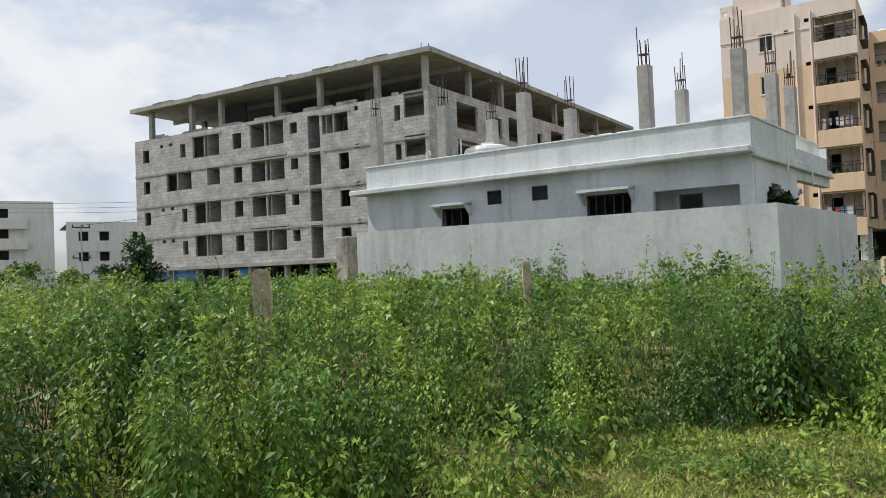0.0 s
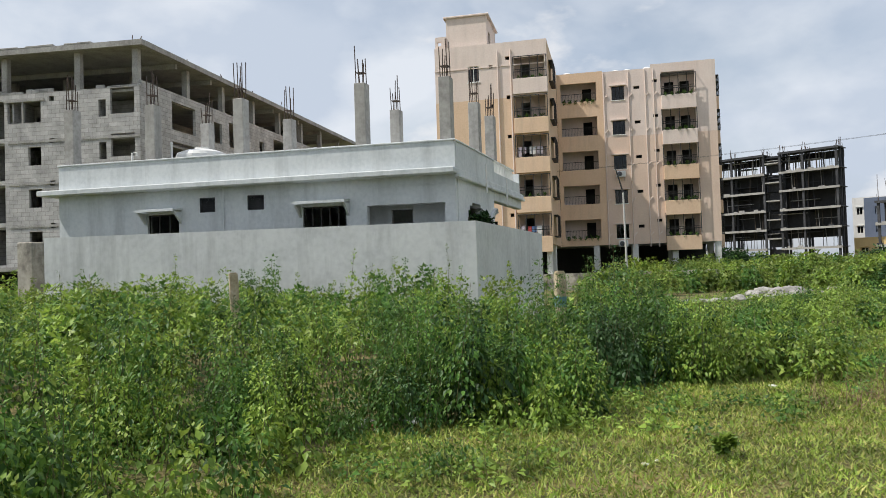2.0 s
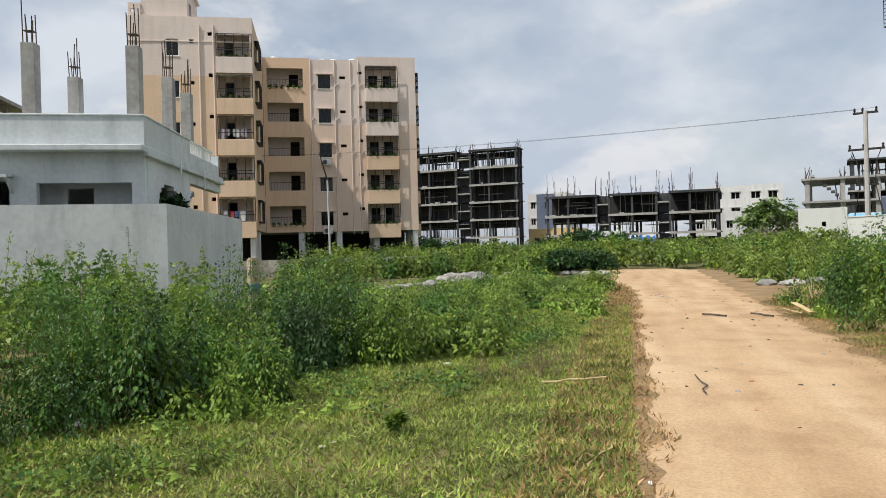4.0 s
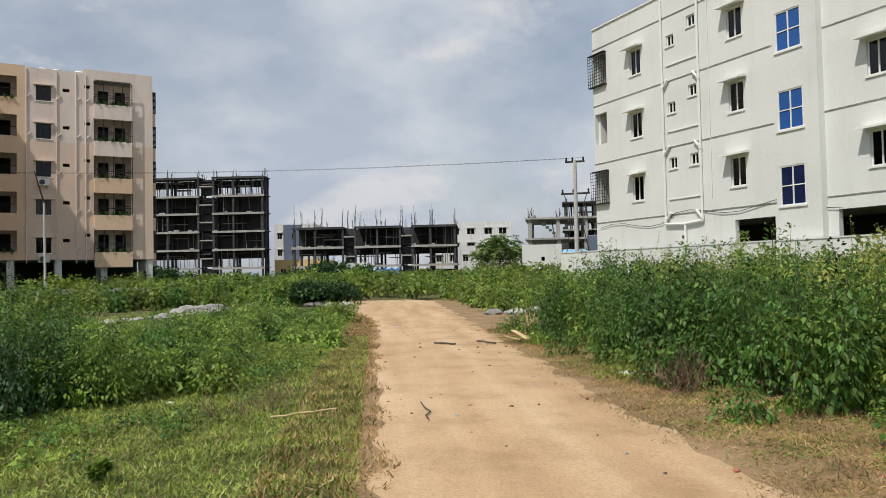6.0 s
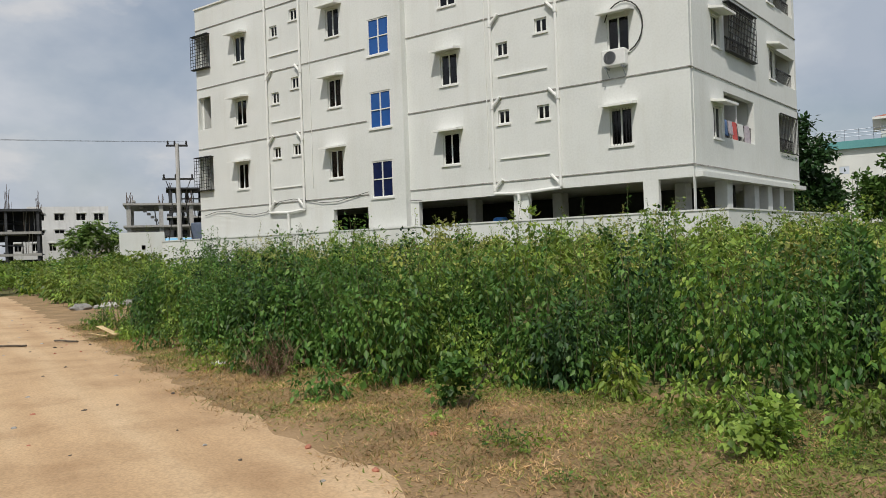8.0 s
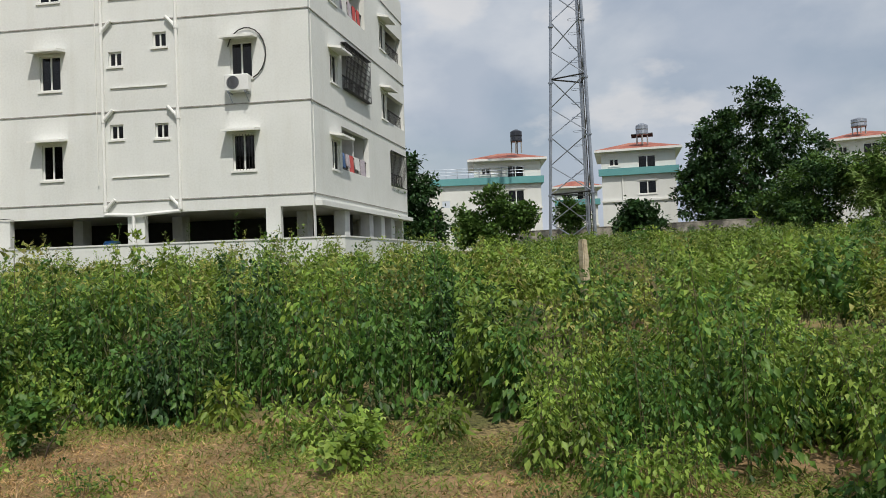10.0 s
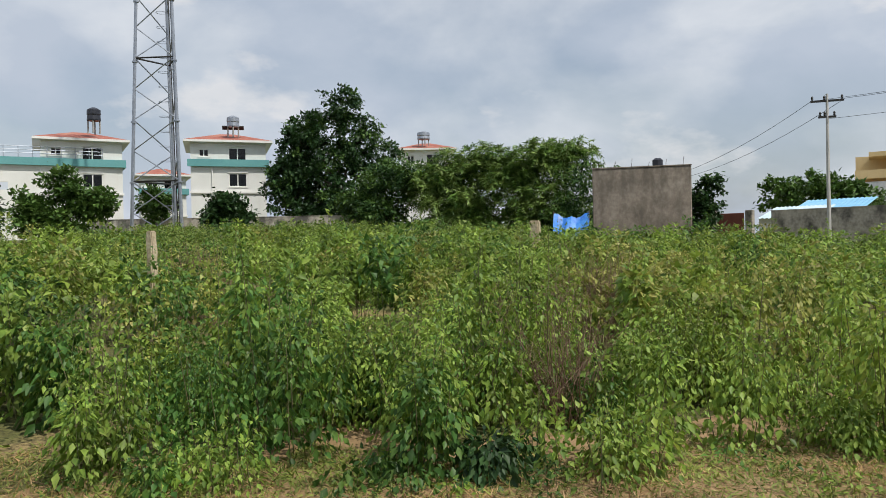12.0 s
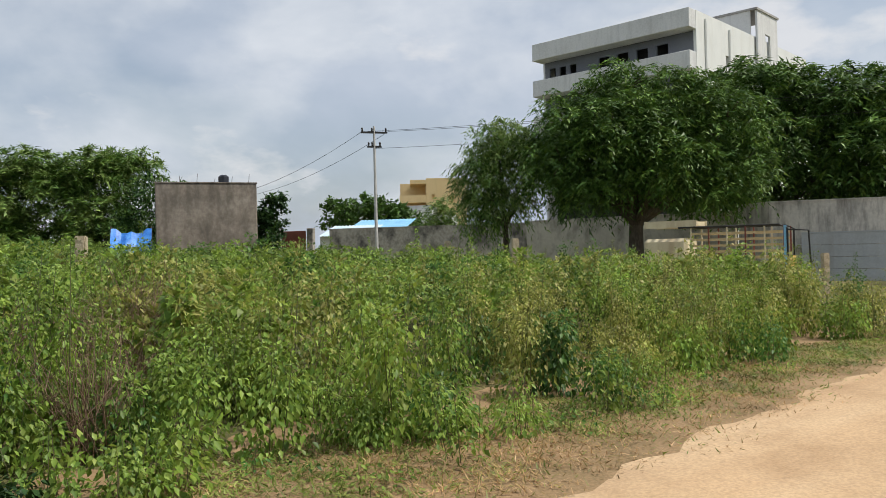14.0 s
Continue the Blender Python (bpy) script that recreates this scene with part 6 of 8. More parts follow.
ep = utility_pole(0.6, -42.0, 8.75 - gz(0.6, -42), ((8.4 - gz(0.6, -42), 0.75, 10), (7.6 - gz(0.6, -42), 0.4, 10)), "slim white-footed utility pole with two crossarms", False, "pole")
zp = gz(0.6, -42.0)
for dx in (-0.8, 0.7):
    wire((0.6 + dx, -42.0, 8.45), (14 + dx, -58, 6.0), 0.9)
    wire((0.6 + dx, -42.0, 8.45), (-37 + dx, -24, 9.2), 0.6)
wire((0.6, -42.0, 7.5), (-34, -20.5, 7.4), 0.5)
utility_pole(-34.0, -20.5, 8.4, ((8.1, 0.8, -50), (7.4, 0.8, -50)), "slim concrete utility pole beyond the gate", False)
utility_pole(-33.0, 68.0, 6.9, ((6.7, 0.9, 60), (3.9, 0.9, 60)), "grey street pole with a bracket arm beside far flats", False)
wire((-33, 68, 6.9), (-5, 62, 9.8), 0.5, 0.02)
for i in range(3):
    wire((-60, 80, 10.5 + i * 0.5), (-18, 76, 8.8 + i * 0.5), 0.6, 0.02)
leaning = thing("leaning_pole", Matrix.Translation((29.6, 42.0, 0)), "bent dark street lamp pole before the peach building", "street lamp")
part("mast", Geo().tube((0, 0, -0.2), (-0.06, 0.04, 6.4), 0.08, 0.06, 8), M["pole"], leaning)
part("arm", Geo().tube((-0.06, 0.04, 6.4), (-0.5, 0.3, 8.3), 0.06, 0.03, 6), M["black"], leaning)


# ---------------------------------------------------------------- far flats beyond the unfinished building
def flats(x, y, w, h, label, cols, rows, balconies):
    b = thing("apartment_building", facing(x, y, 0.85, 0.52), label, "apartment building")
    holes = [(c, c + 1.3, r, r + 1.3) for c in cols for r in rows]
    part("wall", Geo().wall(0, w, 0, h, holes, 0.2), M["greypaint"], b)
    part("wall", Geo().wall(0.2, 12, 0, h, [], 0.2, w, "y"), M["greypaint"], b)
    part("roof", Geo().box(0.02, w - 0.22, 0.22, 12, h - 0.5, h - 0.3), M["concrete"], b)
    # indoor shade of the flats, drawn as a dark sheet
    part("inner_wall", Geo().box(0.1, w - 0.25, 1.0, 1.1, 0, h - 0.52), M["dark"], b)
    for c in cols:
        for r in rows:
            if balconies:
                part("balcony", Geo().soft(c - 1.2, c + 3.6, -1.0, -0.003, r - 1.6, r - 0.1, 0.03), M["greypaint"], b)
            else:
                part("window_ledge", Geo().box(c - 0.2, c + 1.5, -0.3, -0.003, r + 1.4, r + 1.5), M["greypaint"], b)


flats(-64.0, 102.5, 9.2, 13.6, "pale grey flats with solid balcony fronts", [2.2], [2.0, 5.3, 8.3, 11.2], True)
flats(-54.5, 107.5, 15.5, 10.6, "long plain grey-white flats with small windows", [1.6, 4.4, 9.0, 12.0], [1.6, 4.8, 7.8], False)


# ---------------------------------------------------------------- villas behind the right-hand field
def villa(x, y, dx, dy, w, d, z0, zband, zeave, zridge, label, terrace=0.0):
    b = thing("villa", facing(x, y, dx, dy), label, "villa")
    holes = [(0.8, 1.7, zeave - 1.6, zeave - 0.9), (w * 0.5, w * 0.5 + 1.7, zeave - 2.1, zeave - 0.7), (w * 0.5, w * 0.5 + 1.7, zband - 2.3, zband - 1.0)]
    part("wall", Geo().wall(0, w, z0, zeave, holes, 0.2), M["white"], b)
    part("wall", Geo().wall(0.2, d, z0, zeave, [(1.0, 2.2, zeave - 2.1, zeave - 0.8), (4, 5.2, zeave - 2.1, zeave - 0.8), (1.0, 2.2, zband - 2.3, zband - 1.0)], 0.2, w, "y"), M["white"], b)
    part("wall", Geo().wall(0.2, d, z0, zeave, [], 0.2, 0.2, "y"), M["white"], b)
    # two dark sheets give the villa's rooms their shade by colour
    part("inner_wall", Geo().box(0.3, w - 0.3, 1.4, 1.5, z0, zeave), M["dark"], b)
    part("inner_wall", Geo().box(w - 1.5, w - 1.4, 1.6, d, z0, zeave), M["dark"], b)
    for a, c, e, f in holes:
        fr = part("window", Geo().wall(a, c, e, f, [(a + 0.07, (a + c) / 2 - 0.05, e + 0.06, f - 0.08), ((a + c) / 2 + 0.05, c - 0.07, e + 0.06, f - 0.08)], 0.07, 0.03), M["trim"], b)
        part("pane", Geo().box(a + 0.07, c - 0.07, 0.06, 0.065, e + 0.07, f - 0.09), M["pane"], fr)
        part("surround", Geo().box(a - 0.12, c + 0.12, -0.06, -0.002, f + 0.03, f + 0.12), M["trim"], fr)
        part("surround", Geo().box(a - 0.12, c + 0.12, -0.06, -0.002, e - 0.12, e - 0.03), M["trim"], fr)
    part("band", Geo().box(-0.3 - terrace, w + 0.3, -0.35, -0.003, zband - 0.35, zband + 0.35), M["teal"], b, "teal fascia band")
    part("band", Geo().box(w + 0.003, w + 0.3, 0.0, d, zband - 0.35, zband + 0.35), M["teal"], b, "teal fascia band")
    part("ledge", Geo().box(-0.1, w + 0.1, -0.15, -0.003, zband - 3.0, zband - 2.8), M["trim"], b)
    e = 0.6
    g = Geo().add([(-e, -e, zeave), (w + e, -e, zeave), (w + e, d + e, zeave), (-e, d + e, zeave), (w * 0.4, d * 0.4, zridge), (w * 0.6, d * 0.4, zridge), (w * 0.6, d * 0.6, zridge), (w * 0.4, d * 0.6, zridge)],
                  [(0, 1, 5, 4), (1, 2, 6, 5), (2, 3, 7, 6), (3, 0, 4, 7), (4, 5, 6, 7), (3, 2, 1, 0)])
    part("roof", g, M["roof"], b, "hipped red tile roof")
    part("eave", Geo().box(-e - 0.05, w + e + 0.05, -e - 0.05, d + e + 0.05, zeave - 0.22, zeave - 0.003), M["trim"], b)
    if terrace:
        part("terrace_wall", Geo().wall(-terrace, -0.02, z0, zband, [(-terrace + 1.6, -terrace + 2.4, zband - 2.6, zband - 1.9)], 0.2), M["white"], b)
        part("terrace_floor", Geo().box(-terrace, -0.02, 0.21, d, zband - 0.15, zband), M["concrete"], b)
        g = Geo()
        for zz in (0.45, 0.75, 1.05):
            g.run([(-terrace - 0.2, -0.2, zband + 0.3 + zz), (w * 0.75, -0.2, zband + 0.3 + zz)], 0.03, 5)
        for i in range(10):
            xx = -terrace - 0.2 + (w * 0.75 + terrace + 0.2) * i / 9
            g.tube((xx, -0.2, zband + 0.3), (xx, -0.2, zband + 1.4), 0.03, None, 5)
        part("railing", g, M["steel"], b)
    part("drain_pipe", Geo().run([(w * 0.28, -0.08, z0), (w * 0.28, -0.08, zband - 0.4)], 0.06, 6), M["trim"], b)
    return b


def roof_tank(x, y, z, mat, label, r=0.55, h=1.1, stand=0.8):
    t = thing("water_tank", Matrix.Translation((x, y, z)), label, "water tank", "tanks on the villas")
    part("tank_body", Geo().lathe(0, 0, [(r, stand), (r * 1.03, stand + 0.1), (r * 0.97, stand + h * 0.4), (r * 1.03, stand + h * 0.5), (r, stand + h * 0.85), (r * 0.5, stand + h), (r * 0.3, stand + h + 0.05)], 16), M[mat], t)
    for a in range(4):
        part("stand_leg", Geo().box(r * 0.6 * (1, -1)[a % 2] - 0.05, r * 0.6 * (1, -1)[a % 2] + 0.05, r * 0.6 * (1, -1)[a // 2] - 0.05, r * 0.6 * (1, -1)[a // 2] + 0.05, -0.6, stand), M["concrete"], t)


villa(64.3, -42.6, -0.55, -0.835, 6.9, 8, 2.5, 9.95, 12.2, 13.25, "white villa with red hipped roof and railed terrace", 5.0)
villa(56.0, -52.6, -0.70, -0.714, 7.2, 8, 2.5, 10.15, 12.4, 13.5, "white villa with red hipped roof and teal band")
villa(50.1, -82.6, -0.86, -0.51, 6.6, 8, 3, 11.0, 14.2, 15.3, "distant white villa with orange-red roof behind trees")
villa(72.0, -60.0, -0.6, -0.8, 5.0, 6, 3, 8.6, 10.6, 11.5, "small white villa seen between two larger ones")
plain_block("house", facing(66.5, -33.5, -0.55, -0.835), 4.2, 8, 10.6, "greypaint", "blue-grey house half hidden by dark trees", [(1, 1.8, 7.8, 9), (2.6, 3.4, 7.8, 9), (2.4, 3.2, 4.6, 6)])
roof_tank(61.6, -46.2, 13.3, "blacktank", "black water tank on a stand above the villa", 0.6, 1.2, 0.6)
roof_tank(53.4, -55.8, 13.4, "steel", "silver water tank on the villa roof ridge", 0.6, 1.1, 0.4)
roof_tank(47.6, -84.2, 15.2, "steel", "silver water tank on the villa roof ridge", 0.8, 1.0, 0.2)
t = thing("solar_heater", Matrix.Translation((53.0, -56.6, 13.2)), "slanting solar water heater tubes beside the roof tank", "solar heater")
part("panel", Geo(pose(0, 0, 0.6, 25, 0, 40)).box(-0.2, 1.9, -0.3, 0.3, -0.05, 0.05), M["black"], t)
boundary("boundary_wall", [(56.5, -42.0), (42.0, -50.0), (34.0, -54.5)], 4.3, 0.25, "oldwall", "weathered wall in front of the villas")


# ---------------------------------------------------------------- lattice tower
def tower():
    x, y = 47.04, -41.32
    z0 = gz(x, y)
    b = thing("lattice_tower", pose(x, y, z0 - 0.2, 0, 0, 54.2), "tall three-legged galvanised steel lattice mast with a caged ladder", "lattice tower")
    H, r0, r1 = 36.0, 2.35, 1.0
    half = lambda z: r0 + (r1 - r0) * z / H
    corner = lambda i, z: Vector((half(z) * math.cos(i * 2 * math.pi / 3), half(z) * math.sin(i * 2 * math.pi / 3), z))
    for i in range(3):
        leg = part("leg", Geo().tube(corner(i, 0), corner(i, H), 0.13, 0.10, 8), M["steel"], b)
        for k in range(1, 8):
            z = 4.7 * k
            part("flange", Geo().tube(corner(i, z - 0.06), corner(i, z + 0.06), 0.21, None, 8), M["steel"], leg)
        part("footing", Geo().soft(corner(i, 0).x - 0.4, corner(i, 0).x + 0.4, corner(i, 0).y - 0.4, corner(i, 0).y + 0.4, -0.2, 0.35, 0.04), M["concrete"], b)
    n = 15
    for k in range(n):
        za, zb = H * k / n, H * (k + 1) / n
        for i in range(3):
            j = (i + 1) % 3
            p, q = (i, j) if k % 2 else (j, i)
            part("brace", Geo().tube(corner(p, za), corner(q, zb), 0.05, None, 5), M["steel"], b)
            if k % 4 == 2:
                part("girt", Geo().tube(corner(i, za), corner(j, za), 0.07, None, 5), M["black"], b)
    g = Geo()
    for s in (-0.2, 0.2):
        g.run([(-0.75, s, 0.5), (-0.3, s, H)], 0.03, 4)
    for i in range(90):
        z = 0.6 + i * 0.39
        xx = -0.75 + 0.45 * z / H
        g.tube((xx, -0.2, z), (xx, 0.2, z), 0.018, None, 4)
        if i % 3 == 0 and z > 2.5:
            ring = [(xx + 0.35 + 0.4 * math.cos(a), 0.4 * math.sin(a), z) for a in [math.pi * 2 * q / 8 for q in range(9)]]
            g.run(ring, 0.018, 4)
    part("ladder", g, M["steel"], b)
    for dx in (0.05, 0.2):
        part("cable", Geo().run([(-0.95 - dx, 0.9, 0), (-0.3 - dx, 0.4, H)], 0.05, 4), M["black"], b)
    part("base_fence", Geo().box(-3, 3, 3.0, 3.05, 0, 0.1), M["steel"], b)


tower()


# ---------------------------------------------------------------- walls, gate and buildings at the end of the field
blk = thing("blank_wall_block", facing(12.1, -40.2, -0.968, -0.25, 0.0), "windowless brown cement-rendered block, streaked by rain", "outbuilding")
part("wall", Geo().soft(0, 5.2, 0, 4.5, -0.5, 5.6, 0.05), M["brownwall"], blk)
part("coping", Geo().box(-0.03, 5.23, -0.03, 0.2, 5.6, 5.66), M["brownwall"], blk)
g = Geo()
for i in range(6):
    g.tube((0.3 + 0.9 * i, 0.3, 5.6), (0.35 + 0.9 * i, 0.3, 5.9 + 0.12 * (i % 3)), 0.015, None, 4)
part("starter_bars", g, M["rebar"], blk)
t = thing("water_tank", facing(12.1, -40.2, -0.968, -0.25) @ Matrix.Translation((3.5, 0.5, 5.6)), "small black water tank on the blank block", "water tank")
part("tank_body", Geo().lathe(0, 0, [(0.28, 0), (0.28, 0.4), (0.15, 0.5)], 12), M["blacktank"], t)
t = thing("tarpaulin", facing(13.9, -38.9, -0.968, -0.25, 1.1), "bright blue tarpaulin slung beside the blank block", "tarpaulin")
g = Geo()
for i in range(8):
    for j in range(4):
        p = lambda a, c: (a * 0.24, 0.1 * math.sin(a * 1.3) - c * 0.25, 2.1 - c * 0.33 - 0.25 * math.sin(math.pi * a / 8) + 0.08 * math.sin(a * 2 + c))
        g.add([p(i, j), p(i + 1, j), p(i + 1, j + 1), p(i, j + 1)], [(3, 2, 1, 0)])
part("sheet", g, M["tarp"], t)
for xx in (0.0, 1.9):
    part("prop", Geo().tube((xx, 0.0, -0.3), (xx, 0.0, 2.2), 0.04, None, 5), M["bark"], t)

boundary("boundary_wall", [(3.5, -45.7), (-7.9, -42.0)], 3.12, 0.25, "oldwall", "long grey plaster boundary wall with black damp stains", 0.06)
boundary("boundary_wall", [(-7.9, -41.99), (-16.6, -34.5)], 3.2, 0.25, "greenwall", "pale plaster boundary wall beneath the trees", 0.06)
boundary("boundary_wall", [(-16.6, -34.3), (-17.0, -32.2), (-24.0, -29.0), (-40, -22)], 3.45, 0.25, "streakwall", "rain-streaked plaster wall on rough stone blocks", 0.06)
g2 = thing("stone_footing", facing(-17.9, -31.55, -0.91, 0.415), "exposed stone block courses at the wall foot", "stone wall")
rng = random.Random(8)
gg = Geo().soft(0, 0.42, 0, 0.12, 0, 0.2, 0.02)
brick = gg.mesh("stone_block", M["stone"])
for r in range(8):
    for i in range(6):
        ob = new("stone_block", brick)
        ob.parent = g2
        ob.location = (i * 0.46 + (0.2 if r % 2 else 0), -0.05 + rng.uniform(-0.03, 0.03), r * 0.23)
gate = thing("metal_gate", facing(-16.6, -29.0, -0.82, 0.57), "grey painted sheet metal gate in a steel frame", "gate")
for i in range(4):
    part("gate_panel", Geo().soft(0.04, 4.0, 0.02, 0.05, 0.1 + i * 0.48, 0.1 + (i + 1) * 0.48 - 0.02, 0.008), M["gate"], gate)
part("gate_frame", Geo().box(0, 0.06, 0, 0.08, 0, 2.05).box(4.0, 4.06, 0, 0.08, 0, 2.05).box(0.06, 4.0, 0, 0.08, 2.0, 2.05), M["gate"], gate)
rg = thing("metal_gate", facing(6.5, -46.6, -0.95, 0.3, gz(6, -46)), "rusty red iron gate between plaster piers", "gate")
part("gate_panel", Geo().soft(0, 1.6, 0, 0.05, 0, 2.75, 0.01), M["rust"], rg)
for x in (-0.5, 1.7):
    part("pier", Geo().soft(x, x + 0.4, -0.1, 0.3, -0.3, 2.9, 0.03), M["oldwall"], rg)
for x, y, w, h, mt in ((3.2, -62, 5.0, 4.5, "bluesheet"), (5.2, -58, 4.2, 3.9, "palesheet")):
    t = thing("shed", facing(x, y, -0.95, 0.3), "low shed with a corrugated blue sheet roof", "shed")
    part("wall", Geo().box(0, w, 0, 5, -0.3, h - 0.8), M["greypaint"], t)
    g = Geo()
    k = int(w / 0.3)
    for i in range(k):
        a, c = w * i / k, w * (i + 1) / k
        g.add([(a, -0.5, h - 0.9), ((a + c) / 2, -0.5, h - 0.84), (c, -0.5, h - 0.9), (a, 3, h), ((a + c) / 2, 3, h + 0.06), (c, 3, h)], [(0, 1, 4, 3), (1, 2, 5, 4)])
    part("roof", g, M[mt], t)


def yellow_house():
    base = facing(-2.9, -110.6, -0.997, 0.04)
    b = thing("apartment_building", base, "distant yellow flats with open balcony floors", "apartment building")
    part("wall", Geo().wall(3.0, 9.0, 0, 12.7, [(3.8, 4.3, 9.5, 10.3), (6.5, 7.4, 9.0, 10.0), (4.2, 4.7, 6, 6.8)], 0.3), M["yellow"], b)
    part("wall", Geo().box(3.02, 8.98, 0.32, 8, 0, 12.5), M["yellow"], b)
    for z in (6.5, 9.4, 12.2):
        part("balcony", Geo().box(-1.0 if z < 9.5 else 0.6, 2.98, 0.2, 5, z - 0.25, z), M["yellow"], b)
        part("balcony_front", Geo().box(-1.0 if z < 9.5 else 0.6, 2.98, 0.0, 0.2, z - 0.3, z + 0.8 if z < 12 else z + 0.3), M["yellow"], b)
    part("inner_wall", Geo().box(-1.0, 2.98, 5, 5.2, 0, 12.4), M["yellow"], b)


yellow_house()
for x, y, w, h, mt in ((1.5, -95, 7, 7.6, "greypaint"), (7, -100, 6, 7.0, "white"), (-3.5, -92, 4.5, 6.4, "white")):
    plain_block("house", facing(x, y, -0.98, 0.2), w, 7, h, mt, "small pale flat-roofed house beyond the wall", [(1, 2, h - 2.2, h - 1.2), (3, 4, h - 2.2, h - 1.2)])


def office():
    base = facing(-14.39, -71.16, -0.70, 0.715)
    b = thing("office_building", base, "concrete office block with ribbon balconies, shaded faces coloured grey and sunlit side white", "office building")
    L, D = 15.7, 26.6
    sh = Matrix(((1, 0.07, 0, 0), (0, 0.998, 0, 0), (0, 0, 1, 0), (0, 0, 0, 1)))
    for z0, z1 in ((19.9, 21.5), (16.4, 17.95), (12.9, 14.4), (9.4, 10.9)):
        # grey front and white side: shade and sun are set into the paint
        part("fascia", Geo(sh).soft(0, L, 0, 1.6, z0, z1, 0.03), M["greypaint"], b)
    for z in (17.96, 14.41, 10.91):
        h = [(0.8 + 1.15 * i, 1.5 + 1.15 * i, z + 0.45, z + 1.3) for i in (0, 1, 2)] + [(6.2 + 1.9 * i, 7.3 + 1.9 * i, z + 0.3, z + 1.35) for i in range(4)]
        part("wall", Geo(sh).wall(0.3, L - 0.05, z - 1.5, z + 1.95, h, 0.2, 1.65), M["slate"], b)
    # dark sheet behind the office windows, shade in its colour
    part("inner_wall", Geo(sh).box(0.4, L - 0.3, 3, 3.1, 0, 21), M["dark"], b)
    part("wall", Geo(sh).wall(1.2, D, 0, 21.5, [(9, 9.8, 17.2, 18.2), (6.8, 7.4, 17.6, 18.6), (13, 14, 15.5, 17)], 0.25, L + 0.02, "y"), M["white"], b)
    part("roof", Geo(sh).box(0.2, L - 0.25, 1.7, D, 20.6, 20.8), M["concrete"], b)
    part("wall", Geo(sh).box(0.05, 0.25, 1.7, D, 0, 21), M["greypaint"], b)
    part("stair_head", Geo(sh).wall(L - 6.5, L - 0.3, 20.8, 24.0, [], 0.2, 13), M["greypaint"], b)
    part("stair_head", Geo(sh).wall(13.2, 18, 18.5, 24.0, [(15, 16.2, 19.5, 22)], 0.2, L + 0.3, "y"), M["greypaint"], b)
    part("stair_roof", Geo(sh).box(L - 6.6, L + 0.4, 12.9, 18.2, 24.0, 24.2), M["concrete"], b)
    part("drain_pipe", Geo(sh).run([(L + 0.1, 7.5, 5), (L + 0.1, 7.5, 21)], 0.1, 6), M["trim"], b)
    part("drain_pipe", Geo(sh).run([(L + 0.1, 2.8, 5), (L + 0.1, 2.8, 21)], 0.1, 6), M["trim"], b)
    t = thing("water_tank", base @ Matrix.Translation((L - 1, 24, 20.8)), "dark tank at the far roof corner", "water tank")
    part("tank_body", Geo().soft(0, 1.6, 0, 1.6, 0, 1.5, 0.1), M["blacktank"], t)


office()


# ---------------------------------------------------------------- parked pickup behind the weeds
def pickup():
    base = facing(-9.6, -27.6, -0.80, 0.60)
    b = thing("pickup_truck", base, "cream pickup truck with a tall slatted cargo cage", "truck")
    part("cab", Geo().soft(0.0, 1.6, 0, 1.6, 0.5, 1.9, 0.12), M["cream"], b)
    part("windscreen", Geo().box(-0.01, 0.02, 0.15, 1.45, 1.2, 1.75), M["pane"], b)
    part("bed", Geo().soft(1.7, 4.9, 0, 1.6, 0.55, 0.75, 0.03), M["cream"], b)
    for s, y in ((0, 0.0), (1, 1.6)):
        for i in range(6):
            part("cage_slat", Geo().box(1.72, 4.88, y - 0.02, y + 0.02, 0.9 + i * 0.22, 0.98 + i * 0.22), M["straw"], b)
        for i in range(6):
            x = 1.75 + i * 0.62
            part("cage_post", Geo().box(x - 0.025, x + 0.025, y - 0.03, y + 0.03, 0.7, 2.25), M["rust" if i % 2 else "cream"], b)
        part("top_rail", Geo().run([(1.3, y, 2.28), (4.7, y, 2.28), (4.95, y, 2.15), (4.95, y, 0.9)], 0.035, 6), M["black"], b)
    part("tail_post", Geo().box(4.84, 4.92, -0.04, 0.04, 0.7, 2.25), M["bluesheet"], b)
    g = Geo()
    for i in range(4):
        g.box(4.95, 5.0, 0.0, 1.6, 0.62 + i * 0.15, 0.72 + i * 0.15)
    for i in range(5):
        g.box(4.94, 5.01, i * 0.39, i * 0.39 + 0.05, 0.6, 1.2)
    part("tailgate", g, M["yellowiron"], b, "yellow slatted tailgate")
    part("ladder_rack", Geo().run([(4.95, 0, 2.1), (5.6, 0, 2.05), (5.65, 0, 0.9)], 0.03, 6), M["black"], b)
    g = [(0.05, 1.95, 0, 0.04, 2.28, 2.55), (0.05, 1.95, 1.55, 1.59, 2.28, 2.55)]
    g += [(0.1, 1.9, 0.05 + i * 0.36, 0.1 + i * 0.36, 2.3, 2.35) for i in range(5)]
    g += [(0.1 + i * 0.29, 0.15 + i * 0.29, 0.02, 1.55, 2.36, 2.5) for i in range(7)]
    grille("roof_rack", b, Matrix(), g, "cream", "cream slatted roof rack")
    for x in (0.8, 3.9):
        for y in (0.1, 1.4):
            w = part("wheel", Geo(pose(x, y, 0.3, 90)).lathe(0, 0, [(0.2, -0.08), (0.31, -0.06), (0.31, 0.06), (0.2, 0.08)], 16), M["black"], b)
            part("rim", Geo(pose(x, y, 0.3, 90)).lathe(0, 0, [(0.17, -0.095), (0.19, -0.085), (0.19, 0.085), (0.17, 0.095)], 12), M["steel"], w)


pickup()


